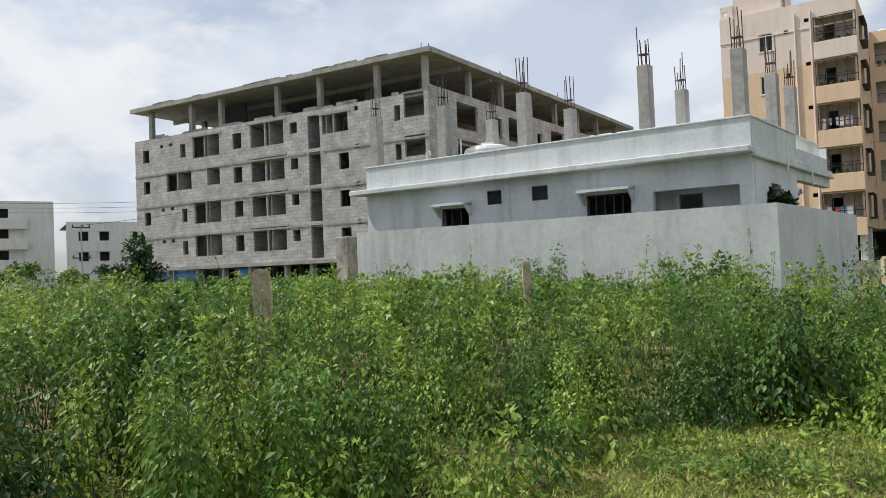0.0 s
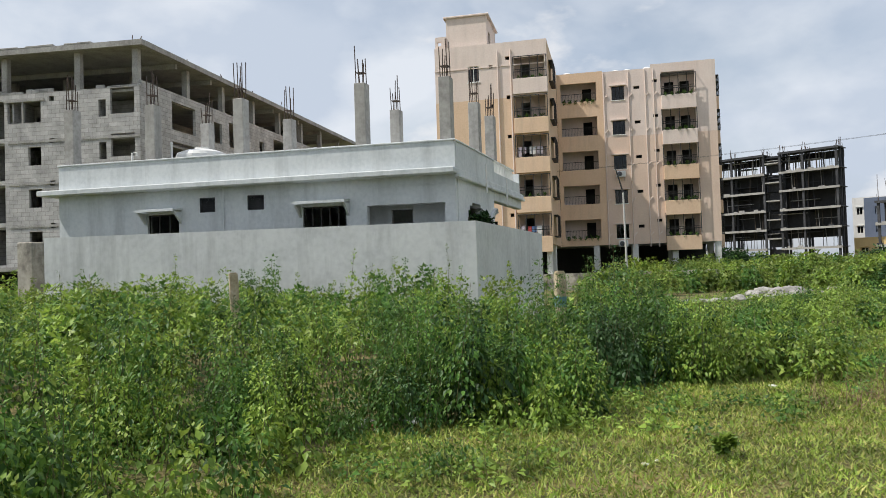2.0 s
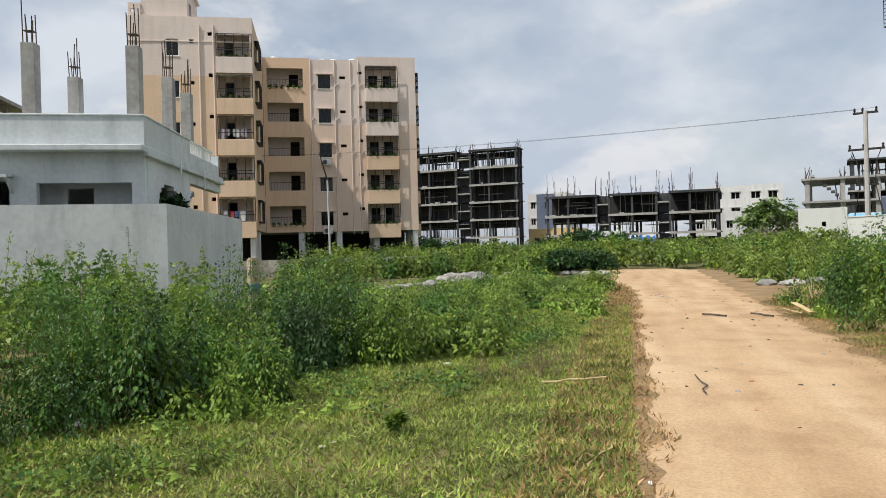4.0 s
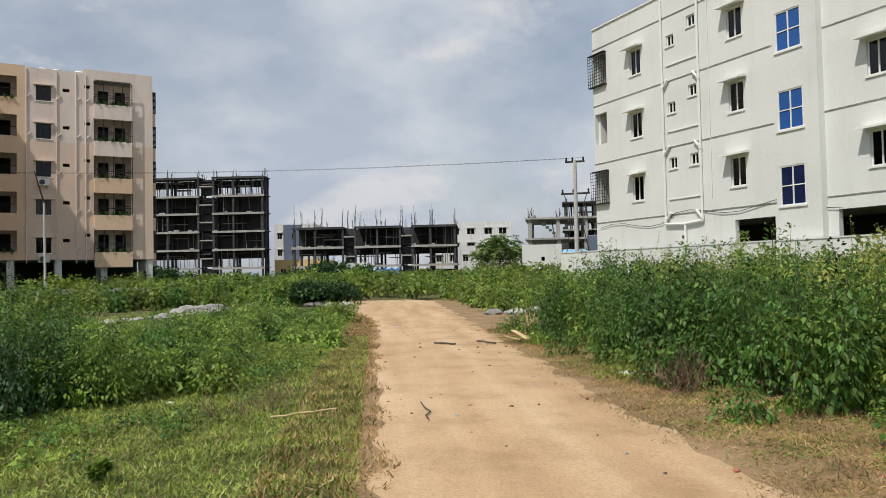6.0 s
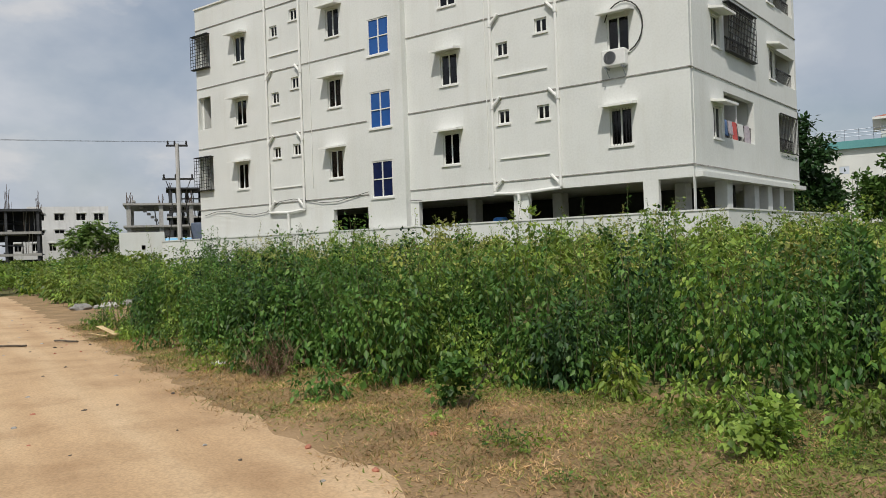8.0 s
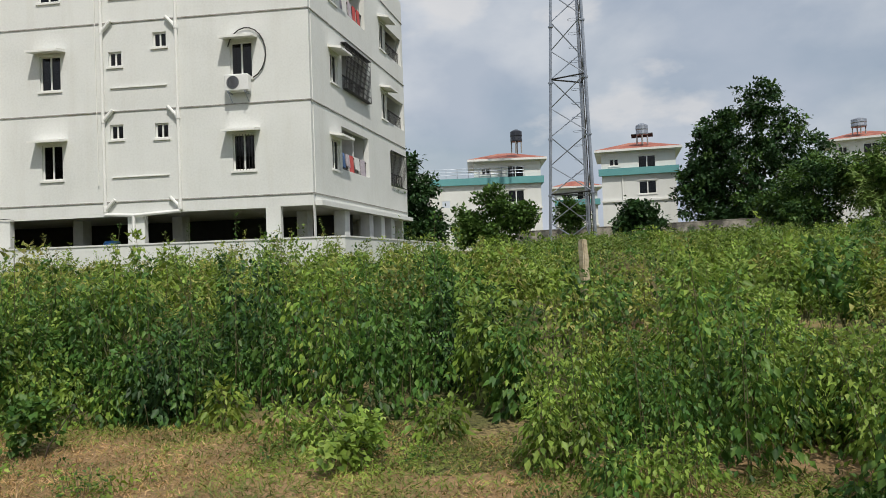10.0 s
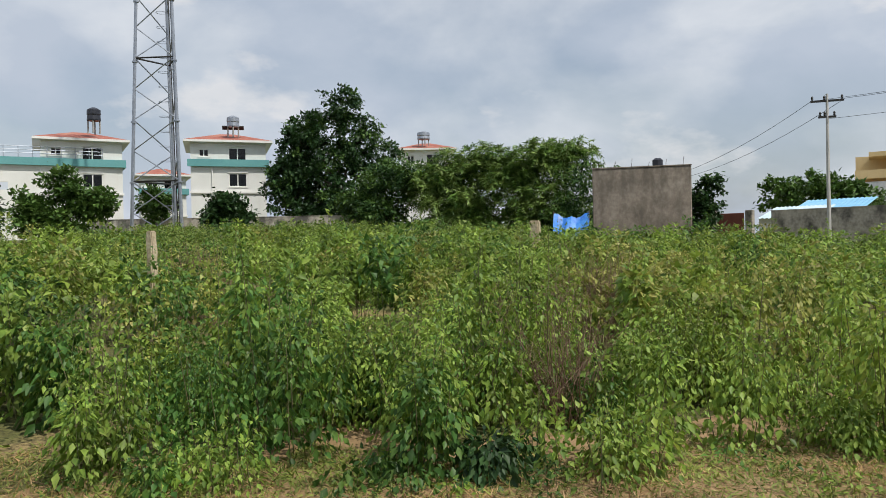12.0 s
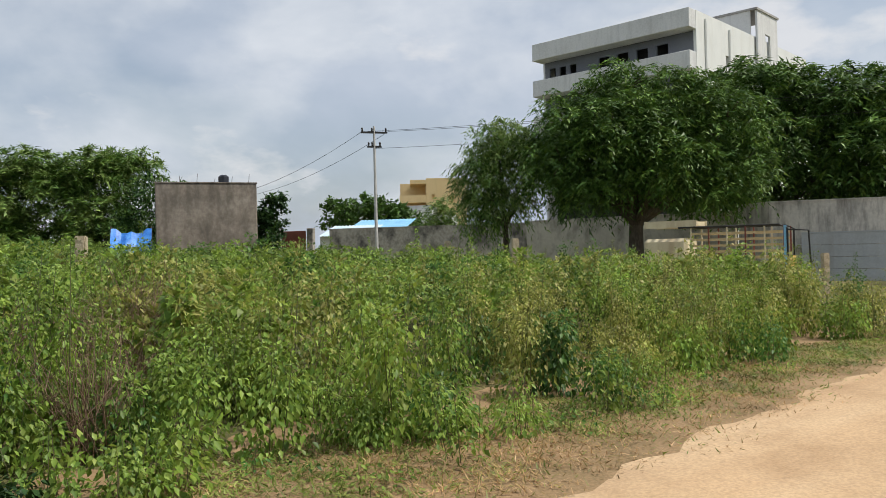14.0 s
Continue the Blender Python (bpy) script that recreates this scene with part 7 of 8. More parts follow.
# ---------------------------------------------------------------- trees
def tree(x, y, z, blobs, count, leaf, mat, label, seed, trunk=0.16, fork=0.35, width=0.3, hang=0.2, clump=0.5, name="tree", frond=False, second=None):
    """blobs: crown masses (dx, dy, height of centre, rx, rz). Twig clumps of leaves lie mostly near each mass's skin."""
    rng = np.random.default_rng(seed)
    t = thing(name, Matrix.Translation((x, y, z)), label, "tree" if name == "tree" else "shrub")
    top = max(b[2] for b in blobs)
    g = Geo()
    p0, seg = Vector((0, 0, -0.3)), 5
    fk = Vector((rng.normal() * 0.1, rng.normal() * 0.1, top * fork))
    for i in range(seg):
        a, c = p0.lerp(fk, i / seg), p0.lerp(fk, (i + 1) / seg)
        g.tube(a, c, trunk * (1.15 - 0.3 * i / seg), trunk * (1.15 - 0.3 * (i + 1) / seg), 9)
    for dx, dy, hz, rx, rz in blobs:
        c = Vector((dx, dy, hz))
        m = fk.lerp(c, 0.5) + Vector((rng.normal() * 0.2, rng.normal() * 0.2, 0.25))
        g.tube(fk, m, trunk * 0.55, trunk * 0.35, 7).tube(m, c, trunk * 0.35, trunk * 0.15, 6)
        for k in range(4):
            d = unit(rng.normal(size=(1, 3)))[0]
            g.tube(c, c + Vector((d[0] * rx * 0.7, d[1] * rx * 0.7, d[2] * rz * 0.6)), trunk * 0.15, trunk * 0.05, 5)
    part("trunk", g, M["bark"], t)
    vol = np.array([b[3] ** 2 * b[4] for b in blobs]) ** 0.75
    per = 36
    n_cl = max(12, int(count * (4.6 if frond else 2.2)) // per)
    which = rng.choice(len(blobs), n_cl, p=vol / vol.sum())
    bl = np.array(blobs)[which]
    size = np.stack([bl[:, 3], bl[:, 3], bl[:, 4]], 1)
    knob = unit(rng.normal(size=(len(blobs), 11, 3)))[which, rng.integers(0, 11, n_cl)]
    d = unit(rng.normal(size=(n_cl, 3)) + (0, 0, 0.25))
    rad = 0.5 + 0.5 * rng.random(n_cl) ** 0.4 + np.where(rng.random(n_cl) < 0.14, 0.5 * rng.random(n_cl), 0)
    free = rng.random(n_cl) < 0.45
    cc = bl[:, :3] + np.where(free[:, None], d * (0.4 + 0.6 * rng.random(n_cl) ** 0.45)[:, None], knob * 0.74 + d * rad[:, None] * 0.46) * size
    who = np.repeat(np.arange(n_cl), per)
    m = len(who)
    if frond:
        # leaflets in pairs along drooping fronds that fan out from each twig's tip
        fr = np.arange(m) // 9
        nf = fr.max() + 1
        ax = unit(d[(np.arange(nf) * 9) // per] * 0.55 + rng.normal(size=(nf, 3)) * 0.6 + (0, 0, 0.25))
        ln = clump * (1.1 + 0.9 * rng.random(nf))
        q = ((np.arange(m) % 9) + 0.8) / 9
        base = cc[who] + ax[fr] * (ln[fr] * q)[:, None] + np.stack([0 * q, 0 * q, -(0.35 + hang) * ln[fr] * q ** 2], 1) + rng.normal(size=(m, 3)) * clump * 0.06
        side = unit(np.cross(ax, rng.normal(size=(nf, 3)) * 0.3 + (0, 0, 1)))[fr] * np.where(np.arange(m) % 2, 1, -1)[:, None]
        way = unit(side + ax[fr] * 0.7 + rng.normal(size=(m, 3)) * 0.2 + (0, 0, -hang - 0.35))
    else:
        base = cc[who] + rng.normal(size=(m, 3)) * clump * np.array((0.55, 0.55, 0.42))
        way = unit(d[who] * 0.6 + rng.normal(size=(m, 3)) * 0.55 + (0, 0, -hang))
    v, f = leaf_tris(rng, base, way, leaf * 1.15 * (0.6 + 0.8 * rng.random(m)), width, frond)
    kind = (rng.random(n_cl) < second[1]).astype(int)[who] if second else np.zeros(m, int)
    ob = new("crown", tri_mesh("crown", v, f, [M[mat], M[second[0] if second else mat]], np.repeat(kind, 1 if frond else 2)))
    ob.parent = t
    return t


tree(41.2, -57.0, gz(41, -57), [(0.2, -0.6, 11.6, 2.4, 2.2), (2.2, 1.6, 9.0, 2.5, 2.2), (-1.6, -1.2, 9.0, 2.3, 2.2), (2.8, 2.0, 8.0, 2.2, 2.2), (3.0, 2.2, 5.6, 2.4, 2.2), (-3.0, -2.0, 6.2, 2.6, 2.4), (0.2, 0.4, 6.4, 3.0, 2.6), (3.7, 2.7, 5.2, 2.3, 2.2), (4.2, 3.1, 3.2, 2.2, 2.2), (2.0, 1.4, 2.4, 3.4, 2.2), (-0.6, -0.4, 2.6, 4.0, 2.2)], 14500, 0.3, "treedark", "large dark green broad-crowned tree beyond the field", 11, 0.3, hang=0.3, clump=0.5, second=("treemid", 0.2))
tree(33.5, -53.0, gz(33, -53), [(0, 0, 4.8, 2.6, 1.9), (2.0, 0.8, 3.0, 2.4, 1.8), (-2.4, -1, 4.2, 2.4, 1.9), (0.4, 0.2, 1.8, 3.4, 1.7)], 6200, 0.24, "treemid", "bushy green tree at the field's end", 12, 0.16, second=("treedark", 0.35))
tree(27.5, -54.5, gz(27, -54), [(0, 0, 5.8, 2.6, 1.8), (2.2, 0.6, 4.6, 2.3, 1.9), (-2.2, -0.8, 6.0, 2.6, 1.8), (0, 0, 2.8, 3.4, 1.8), (0, 0, 1.2, 3.6, 1.4)], 9000, 0.34, "acacia", "pale feathery acacia at the field's end", 13, 0.18, width=0.16, clump=0.42, frond=True, second=("neem", 0.4))
tree(21.0, -55.5, gz(21, -55), [(0, 0, 6.6, 2.8, 1.8), (2.4, 0.6, 5.6, 2.4, 1.8), (-2.2, -0.8, 7.1, 2.4, 1.3), (0, 0, 3.4, 3.4, 2.0), (0, 0, 1.3, 3.8, 1.5)], 9000, 0.34, "acacia", "pale feathery acacia at the field's end", 14, 0.18, width=0.16, clump=0.42, frond=True, second=("neem", 0.4))
tree(16.0, -54.0, gz(16, -54), [(0, 0, 4.8, 2.4, 2.0), (1.5, 0.5, 2.6, 2.4, 1.8), (-0.4, 0, 1.4, 2.6, 1.5)], 4400, 0.22, "treemid", "bushy green tree beside the blank block", 15, 0.14, second=("treedark", 0.4))
tree(6.7, -43.3, gz(6, -43), [(0, 0, 2.6, 0.9, 1.7), (-0.5, 0, 4.2, 0.5, 0.6), (0.6, 0, 1.4, 0.9, 1.0), (0.3, 0, 3.4, 0.7, 0.9)], 1900, 0.2, "treedark", "narrow dark tree against the blank block", 16, 0.1, clump=0.3, second=("treemid", 0.2))
tree(2.0, -80.0, 0.5, [(0, 0, 5.4, 3.0, 2.0), (-3, 0, 4.6, 2.6, 1.6), (3, 0, 5.4, 2.4, 1.8)], 2600, 0.4, "treemid", "distant round green tree beyond the wall", 17, 0.2)
tree(-4.6, -62.0, 0.5, [(0, 0, 4.2, 1.6, 1.4), (0.8, 0, 3.0, 1.6, 1.2)], 1200, 0.25, "acacia", "small pale tree in front of yellow flats", 18, 0.12, frond=True, width=0.18, second=("neem", 0.45))
# large feathery trees over the boundary wall
tree(-10.6, -31.5, 0.1, [(0.4, 0, 8.2, 2.0, 1.4), (2.6, -0.6, 6.9, 1.8, 1.4), (-1.8, 0.6, 7.6, 1.8, 1.5), (-3.4, 1.6, 6.6, 1.7, 1.6), (1.2, 1.2, 6.4, 2.2, 1.6), (-0.6, 1.6, 5.2, 2.2, 1.5), (3.2, 0.4, 5.2, 1.6, 1.4), (-3.6, 1.8, 4.6, 1.7, 1.3), (2.0, 0.8, 4.0, 1.8, 0.9), (-2.2, 1.4, 3.9, 1.8, 0.8), (0, 0, 6.6, 2.8, 1.6)], 20000, 0.215, "neem", "spreading feathery neem tree over the boundary wall", 19, 0.34, 0.3, 0.17, 0.5, 0.42, frond=True, second=("treemid", 0.4))
tree(-5.4, -33.6, 0.1, [(0.2, 0, 6.4, 1.6, 1.2), (-1.4, 0.2, 5.6, 1.5, 1.3), (1.0, -0.2, 5.0, 1.4, 1.3), (0.2, 0, 3.8, 1.6, 1.2), (1.2, 0, 3.2, 1.0, 0.9)], 5200, 0.22, "acacia", "pale feathery tree with hanging twigs by the wall", 33, 0.14, 0.4, 0.13, 0.7, 0.4, frond=True, second=("neem", 0.4))
tree(-18.5, -36.0, 0.1, [(0, 0, 9.0, 2.8, 1.8), (-3.0, 1.8, 8.4, 2.6, 1.8), (2.6, -1.4, 8.0, 2.4, 1.8), (0, 0.6, 6.2, 3.4, 2.0), (-4.0, 3.0, 6.0, 3.0, 2.0), (1.5, -0.5, 4.2, 3.0, 1.2), (-3.0, 2.0, 4.2, 3.0, 1.2)], 17000, 0.29, "neem", "spreading feathery neem tree behind the wall", 20, 0.32, 0.35, 0.17, 0.5, 0.45, frond=True, second=("treemid", 0.55))
tree(-27.0, -31.0, 0.1, [(0, 0, 8.2, 3.0, 2.0), (2.8, -1.8, 7.6, 2.6, 1.9), (-3, 2, 7.2, 3, 2), (0, 0, 5.0, 3.4, 2.0)], 9000, 0.3, "neem", "spreading feathery neem tree behind the wall", 21, 0.3, 0.35, 0.17, 0.5, 0.45, frond=True, second=("treemid", 0.5))
tree(9.15, 20.4, 0, [(0, 0, 2.75, 0.26, 0.4), (0.2, 0.3, 3.0, 0.22, 0.26)], 420, 0.14, "treedark", "dark leafy plant at the house's side opening", 34, 0.04, clump=0.16, name="shrub")
# by the far flats, the villas and the white block
tree(-17.4, 42.0, 0, [(0.3, 0, 3.0, 0.8, 1.1), (-0.9, 0, 1.8, 1.0, 0.9), (0.8, 0, 1.8, 1.0, 1.0), (0.0, 0, 0.9, 1.5, 0.8)], 2400, 0.2, "treedark", "small dark greyish tree near the unfinished building", 22, 0.08, clump=0.3, width=0.25)
tree(-36, 64, 0, [(0, 0, 2.8, 1.2, 0.9)], 420, 0.22, "acacia", "thin yellowish sapling before far flats", 23, 0.06, clump=0.4, frond=True, second=("neem", 0.45))
tree(-31, 62, 0, [(0, 0, 2.2, 1.0, 0.8)], 360, 0.22, "acacia", "thin yellowish sapling before far flats", 24, 0.06, clump=0.4, frond=True, second=("neem", 0.45))
tree(49.6, -34.6, gz(49, -34), [(0, 0, 4.2, 1.5, 1.3), (1.6, 1.4, 2.8, 1.5, 1.1), (-1.6, -1.4, 2.8, 1.6, 1.2), (0.4, 0.4, 1.4, 2.6, 1.3)], 3600, 0.3, "treemid", "bushy broad-leaved tree below the villa", 25, 0.12, width=0.35)
tree(43.8, -44.8, gz(43, -44), [(0, 0, 2.8, 1.3, 0.8), (0.6, 0.6, 1.8, 1.3, 0.8), (-0.9, -0.6, 2.0, 1.2, 0.8)], 1300, 0.3, "treedark", "small dark shrubby tree before the villa", 26, 0.1, width=0.4)
tree(50.4, -43.5, gz(50, -43), [(0, 0, 2.8, 1.4, 1.4)], 1000, 0.3, "treemid", "young tree at the foot of the mast", 27, 0.08)
tree(49.0, -25.5, gz(49, -25), [(0, 0, 6.8, 1.6, 1.6), (-0.7, -0.9, 5.0, 1.9, 1.9), (0.4, 0.6, 3.6, 2.0, 1.9), (-0.9, -1.1, 2.2, 2.3, 2.0)], 5600, 0.3, "treedark", "tall dark tree at the white block's corner", 28, 0.16)
tree(80.0, 33.0, 0.6, [(0, 0, 4.2, 2.2, 1.3), (1.4, -1.4, 3.0, 1.8, 1.0), (-1.6, 1.2, 3.0, 1.9, 1.1)], 900, 0.34, "acacia", "thin-crowned pale tree at the road's end", 29, 0.12, clump=0.5, frond=True, second=("neem", 0.45))
tree(66.0, 47.0, 0, [(0, 0, 1.9, 2.6, 1.1), (2.4, -2.4, 1.6, 2.4, 1.0), (-2.2, 2.2, 1.5, 2.2, 0.9)], 3600, 0.24, "weeddark", "low spreading thorn bush beside the field", 30, 0.1, name="shrub")
tree(33.0, 24.6, 0, [(0, 0, 0.7, 1.5, 0.5), (1.4, -0.8, 0.6, 1.1, 0.45)], 2600, 0.16, "weeddark", "dense dark shrub at the track's bend", 31, 0.05, clump=0.3, name="shrub")
tree(46.0, 50.0, 0, [(0, 0, 1.6, 1.8, 1.0), (1.6, -1.0, 1.2, 1.6, 0.9)], 1800, 0.2, "weeddark", "dark shrub beneath the peach building", 32, 0.06, clump=0.35, name="shrub")


# ---------------------------------------------------------------- weeds
def weed_edge_right(s):
    return np.interp(s, [-30, -12, -8, -2, 1, 3.5, 5.5, 7.5, 9, 12, 17, 22, 28], [6.4, 6.2, 5.9, 5.8, 5.8, 6.5, 6.4, 5.5, 4.6, 3.9, 3.7, 5.2, 7.5]) + 0.26 * np.sin(s * 2.1) + 0.2 * np.sin(s * 5.3) + 0.14 * np.sin(s * 11.3 + 1)


def weed_edge_left(s):
    return np.interp(s, [-8, 0, 1.5, 3.1, 5.7, 7.15, 9, 11.4, 13.2], [-4.6, -4.6, -4.7, -4.9, -4.95, -4.2, -3.8, -3.4, -4.4]) - 0.18 * np.sin(s * 2.3) - 0.12 * np.sin(s * 5.9)


def off_white(x, y):
    s, o = AX * x + AY * y, AY * x - AX * y
    return clear_white(x, y) & (s > -15.5 - 0.3 * np.clip(o - 5.5, 0, 60))


def clear_white(x, y):
    one = (x - 22.0) * -0.798 + (y + 9.6) * 0.602 > 0.35
    two = (-(x - 22.0) - (y + 9.6)) * 0.707 > 0.4
    three = (x - 38.6) * 0.602 + (y - 12.4) * 0.798 > 1.2
    return one | two | three


def off_house(x, y):
    one = (x - 7.63) * -0.494 + (y - 17.23) * -0.869 > 0.3
    two = (x - 7.63) * 0.775 + (y - 17.23) * -0.632 > 0.4
    return one | two | (x < -4.2)


def depth_high(xy, edge, table, sign):
    """Stalk height from how deep in the stand a stalk grows."""
    q, o = along(xy[:, 0], xy[:, 1])
    d = (o - edge(q)) * sign
    return np.interp(d, *table), q


right_near = scatter(41, 4300, -18, 25, 3.4, 9.6, lambda x, y, s, o: (o > weed_edge_right(s)) & (o < weed_edge_right(s) + 3.0) & off_white(x, y))
hr, qs = depth_high(right_near, weed_edge_right, ([0, 0.5, 3], [0.66, 0.9, 1.0]), 1)
hr = hr * np.interp(qs, [-18, -15, -11, -8, -2, 2, 5, 8, 25], [0.75, 0.95, 1.12, 1.05, 1.0, 1.1, 1.4, 1.52, 1.5])
mixed = qs + 1.8 * patchy(right_near[:, 0], right_near[:, 1], 1.1, 3) + 1.2 * np.random.default_rng(9).normal(size=len(qs))
lush, olive = mixed > 2.2, mixed < -5.0
mid = ~lush & ~olive
weeds("weeds", 41, right_near[lush], hr[lush], 122, 0.1, 0.27, [M["weeddark"], M["weedlush"], M["weedlush"], M["weed"], M["stem"]], "tall lush heart-leaved weeds along the track", low=0.04, vary=0.48, droop=1.0, gap=-0.6)
weeds("weeds", 54, right_near[mid], hr[mid], 150, 0.074, 0.26, [M["weedlush"], M["weedlush"], M["weed"], M["weed"], M["weedyellow"], M["stem"]], "mixed sunlit weeds along the track", low=0.04, vary=0.52, droop=1.0, gap=-0.6)
weeds("weeds", 56, right_near[olive], hr[olive], 170, 0.068, 0.26, [M["weedlush"], M["weed"], M["weedolive"], M["weedolive"], M["weedyellow"], M["stem"]], "olive small-leaved weeds along the track", low=0.04, vary=0.45, droop=1.2, gap=-0.6)
right_mid = scatter(42, 5600, -26, 30, 6.4, 19, lambda x, y, s, o: (o > weed_edge_right(s) + 2.8) & off_white(x, y))
hr, qs = depth_high(right_mid, weed_edge_right, ([0, 12], [1.0, 1.0]), 1)
weeds("weeds", 42, right_mid, hr * np.interp(qs, [-26, -16, -12, -8, -4, 2, 7, 25], [0.9, 1.1, 1.18, 1.12, 1.12, 1.2, 1.5, 1.5]), 84, 0.125, 0.3, [M["weedlush"], M["weed"], M["weedolive"], M["weed"], M["weedyellow"], M["stem"]], "dense waist-high weeds of the open field", low=0.55, vary=0.34, droop=0.9, plain=True, gap=-0.6)
right_far = scatter(43, 5200, -32, 16, 19, 58, lambda x, y, s, o: off_white(x, y) & (y > -40 + 0.0 * x))
weeds("weeds", 43, right_far, 1.2, 72, 0.2, 0.5, [M["weedlush"], M["weed"], M["weedfar"], M["weedfar"], M["weedyellow"], M["stem"]], "dense weeds of the rising field", low=0.4, vary=0.3, plain=True, gap=-0.6)
left_near = scatter(44, 2500, -7, 14, -8.6, -3, lambda x, y, s, o: (o < weed_edge_left(s)) & (o > weed_edge_left(s) - 2.8) & off_house(x, y))
hl, qs = depth_high(left_near, weed_edge_left, ([0, 0.6, 2.8], [0.85, 1.04, 1.14]), -1)
hl = hl * np.interp(qs, [-7, 1.2, 2.6, 3.4, 14], [1.1, 1.12, 1.08, 1.0, 1.0])
weeds("weeds", 44, left_near, hl, 165, 0.07, 0.24, [M["weeddark"], M["weedlush"], M["weedlush"], M["weed"], M["weed"], M["stem"]], "tall sunlit weeds beside the mown patch", low=0.03, vary=0.5, droop=1.0, gap=-0.6)
left_mid = scatter(45, 6400, -22, 15, -32, -6, lambda x, y, s, o: (o < weed_edge_left(s) - 2.6) & off_house(x, y) & (x < 11) & (y < 34) & (np.abs(np.arctan2(x, y)) < 1.0))
hl, qs = depth_high(left_mid, weed_edge_left, ([2.6, 5, 9], [1.14, 1.25, 1.36]), -1)
weeds("weeds", 45, left_mid, hl, 92, 0.12, 0.3, [M["weedlush"], M["weedlush"], M["weed"], M["weed"], M["weedyellow"], M["stem"]], "dense weeds of the plot before the house", low=0.55, vary=0.26, plain=True, gap=-0.6)
spire = np.array([(2.85, 11.2), (2.7, 11.0), (3.0, 11.4), (-0.9, 11.6), (4.6, 11.6), (9.2, -2.6), (9.35, -2.5), (8.9, -3.2), (9.3, -2.15), (9.9, -1.2), (10.4, -0.2), (11.9, 1.0), (11.4, -3.4), (12.6, 2.2)])
weeds("weeds", 53, spire, 0.9 * np.array([1.8, 1.65, 1.6, 1.65, 1.5, 2.2, 1.95, 1.9, 2.05, 1.95, 1.9, 1.85, 2.1, 1.8]), 90, 0.07, 0.2, [M["weedlush"], M["weedlush"], M["weed"], M["weed"], M["weedyellow"], M["stem"]], "a few taller flowering weed spires above the stand", low=0.3, vary=0.0, spires=1.0, gap=-9, bush=1, wide=0.0)
left_far = scatter(46, 3200, -30, 50, -70, -22, lambda x, y, s, o: (x < -4) & (y > 30) & (y < 62) & (x > -42))
weeds("weeds", 46, left_far, 1.1, 56, 0.24, 0.6, [M["weedlush"], M["weed"], M["weedfar"], M["weedfar"], M["weedyellow"], M["stem"]], "far weeds before the unfinished building", low=0.4, plain=True, gap=-0.6)
low_left = scatter(47, 1700, 11, 27, -11, -0.7, lambda x, y, s, o: off_house(x, y) & (patchy(x, y, 0.8, 2) > -0.1) & (o < -0.8 - 0.25 * np.clip(16 - s, 0, 4)))
_, lo = along(low_left[:, 0], low_left[:, 1])
weeds("weeds", 47, low_left, np.where(lo < -4.5, 0.42, 0.66), 84, 0.1, 0.36, [M["weedlush"], M["weedlush"], M["weed"], M["weed"], M["weedyellow"], M["stem"]], "knee-high mixed weeds beside the track", low=0.05, vary=0.5, spires=0.06, plain=True)
creep = scatter(48, 6200, 4.5, 38, -11, -0.9, lambda x, y, s, o: off_house(x, y) & (patchy(x, y, 1.3, 1) > -0.2) & (o < -0.9 - 0.22 * np.clip(13 - s, 0, 9)) & (o > weed_edge_left(np.clip(s, -8, 13)) - np.where(s > 12.5, 6, 0)))
weeds("weeds", 48, creep, 0.18, 30, 0.07, 0.2, [M["weedlush"], M["weedlush"], M["weed"], M["weed"], M["weedyellow"], M["stem"]], "low creeping weeds in the mown patch", low=0.1, vary=0.5, spires=0.0, droop=0.1, bush=2, wide=0.08, plain=True)
bend = scatter(49, 3600, 27, 52, -34, 16, lambda x, y, s, o: ((o < -3.2) | (o > np.where(s > 30, 4.6, 7.0))) & off_house(x, y) & off_white(x, y) & ~((s < 38) & (o > -12.5) & (o < 0)))
weeds("weeds", 49, bend, 1.15, 60, 0.25, 0.5, [M["weedlush"], M["weed"], M["weedfar"], M["weedfar"], M["weedyellow"], M["stem"]], "chest-high weeds round the track's bend", low=0.15, vary=0.4, plain=True, gap=-0.6)
beyond = scatter(50, 5200, 44, 92, -52, 24, lambda x, y, s, o: off_house(x, y) & off_white(x, y) & (s > 46 + 0.1 * np.abs(o + 4)))
weeds("weeds", 50, beyond, 1.65, 60, 0.36, 0.75, [M["weedlush"], M["weed"], M["weedfar"], M["weedfar"], M["weedyellow"], M["stem"]], "tall weeds beyond the end of the track", low=0.3, vary=0.25, plain=True, gap=-0.6)
low_front = scatter(51, 260, 1.5, 9, -5.4, -3.3, lambda x, y, s, o: (o < weed_edge_left(s) + 0.75) & (o > weed_edge_left(s) - 0.2) & (patchy(x, y, 2.2, 5) > -0.1))
weeds("weeds", 51, low_front, 0.5, 70, 0.085, 0.26, [M["weedlush"], M["weedlush"], M["weed"], M["weed"], M["weedyellow"], M["stem"]], "low bright weeds at the foot of the tall stand", low=0.05, vary=0.5, spires=0.0)
right_front = scatter(52, 1200, -7, 22, 3.4, 7, lambda x, y, s, o: (o > weed_edge_right(s) - 0.7) & (o < weed_edge_right(s) + 0.2) & (patchy(x, y, 1.7, 3) > -0.25))
weeds("weeds", 52, right_front, 0.42, 52, 0.085, 0.26, [M["weedlush"], M["weed"], M["weed"], M["weedyellow"], M["stem"]], "low weeds at the foot of the tall stand", low=0.05, vary=0.5, spires=0.0)


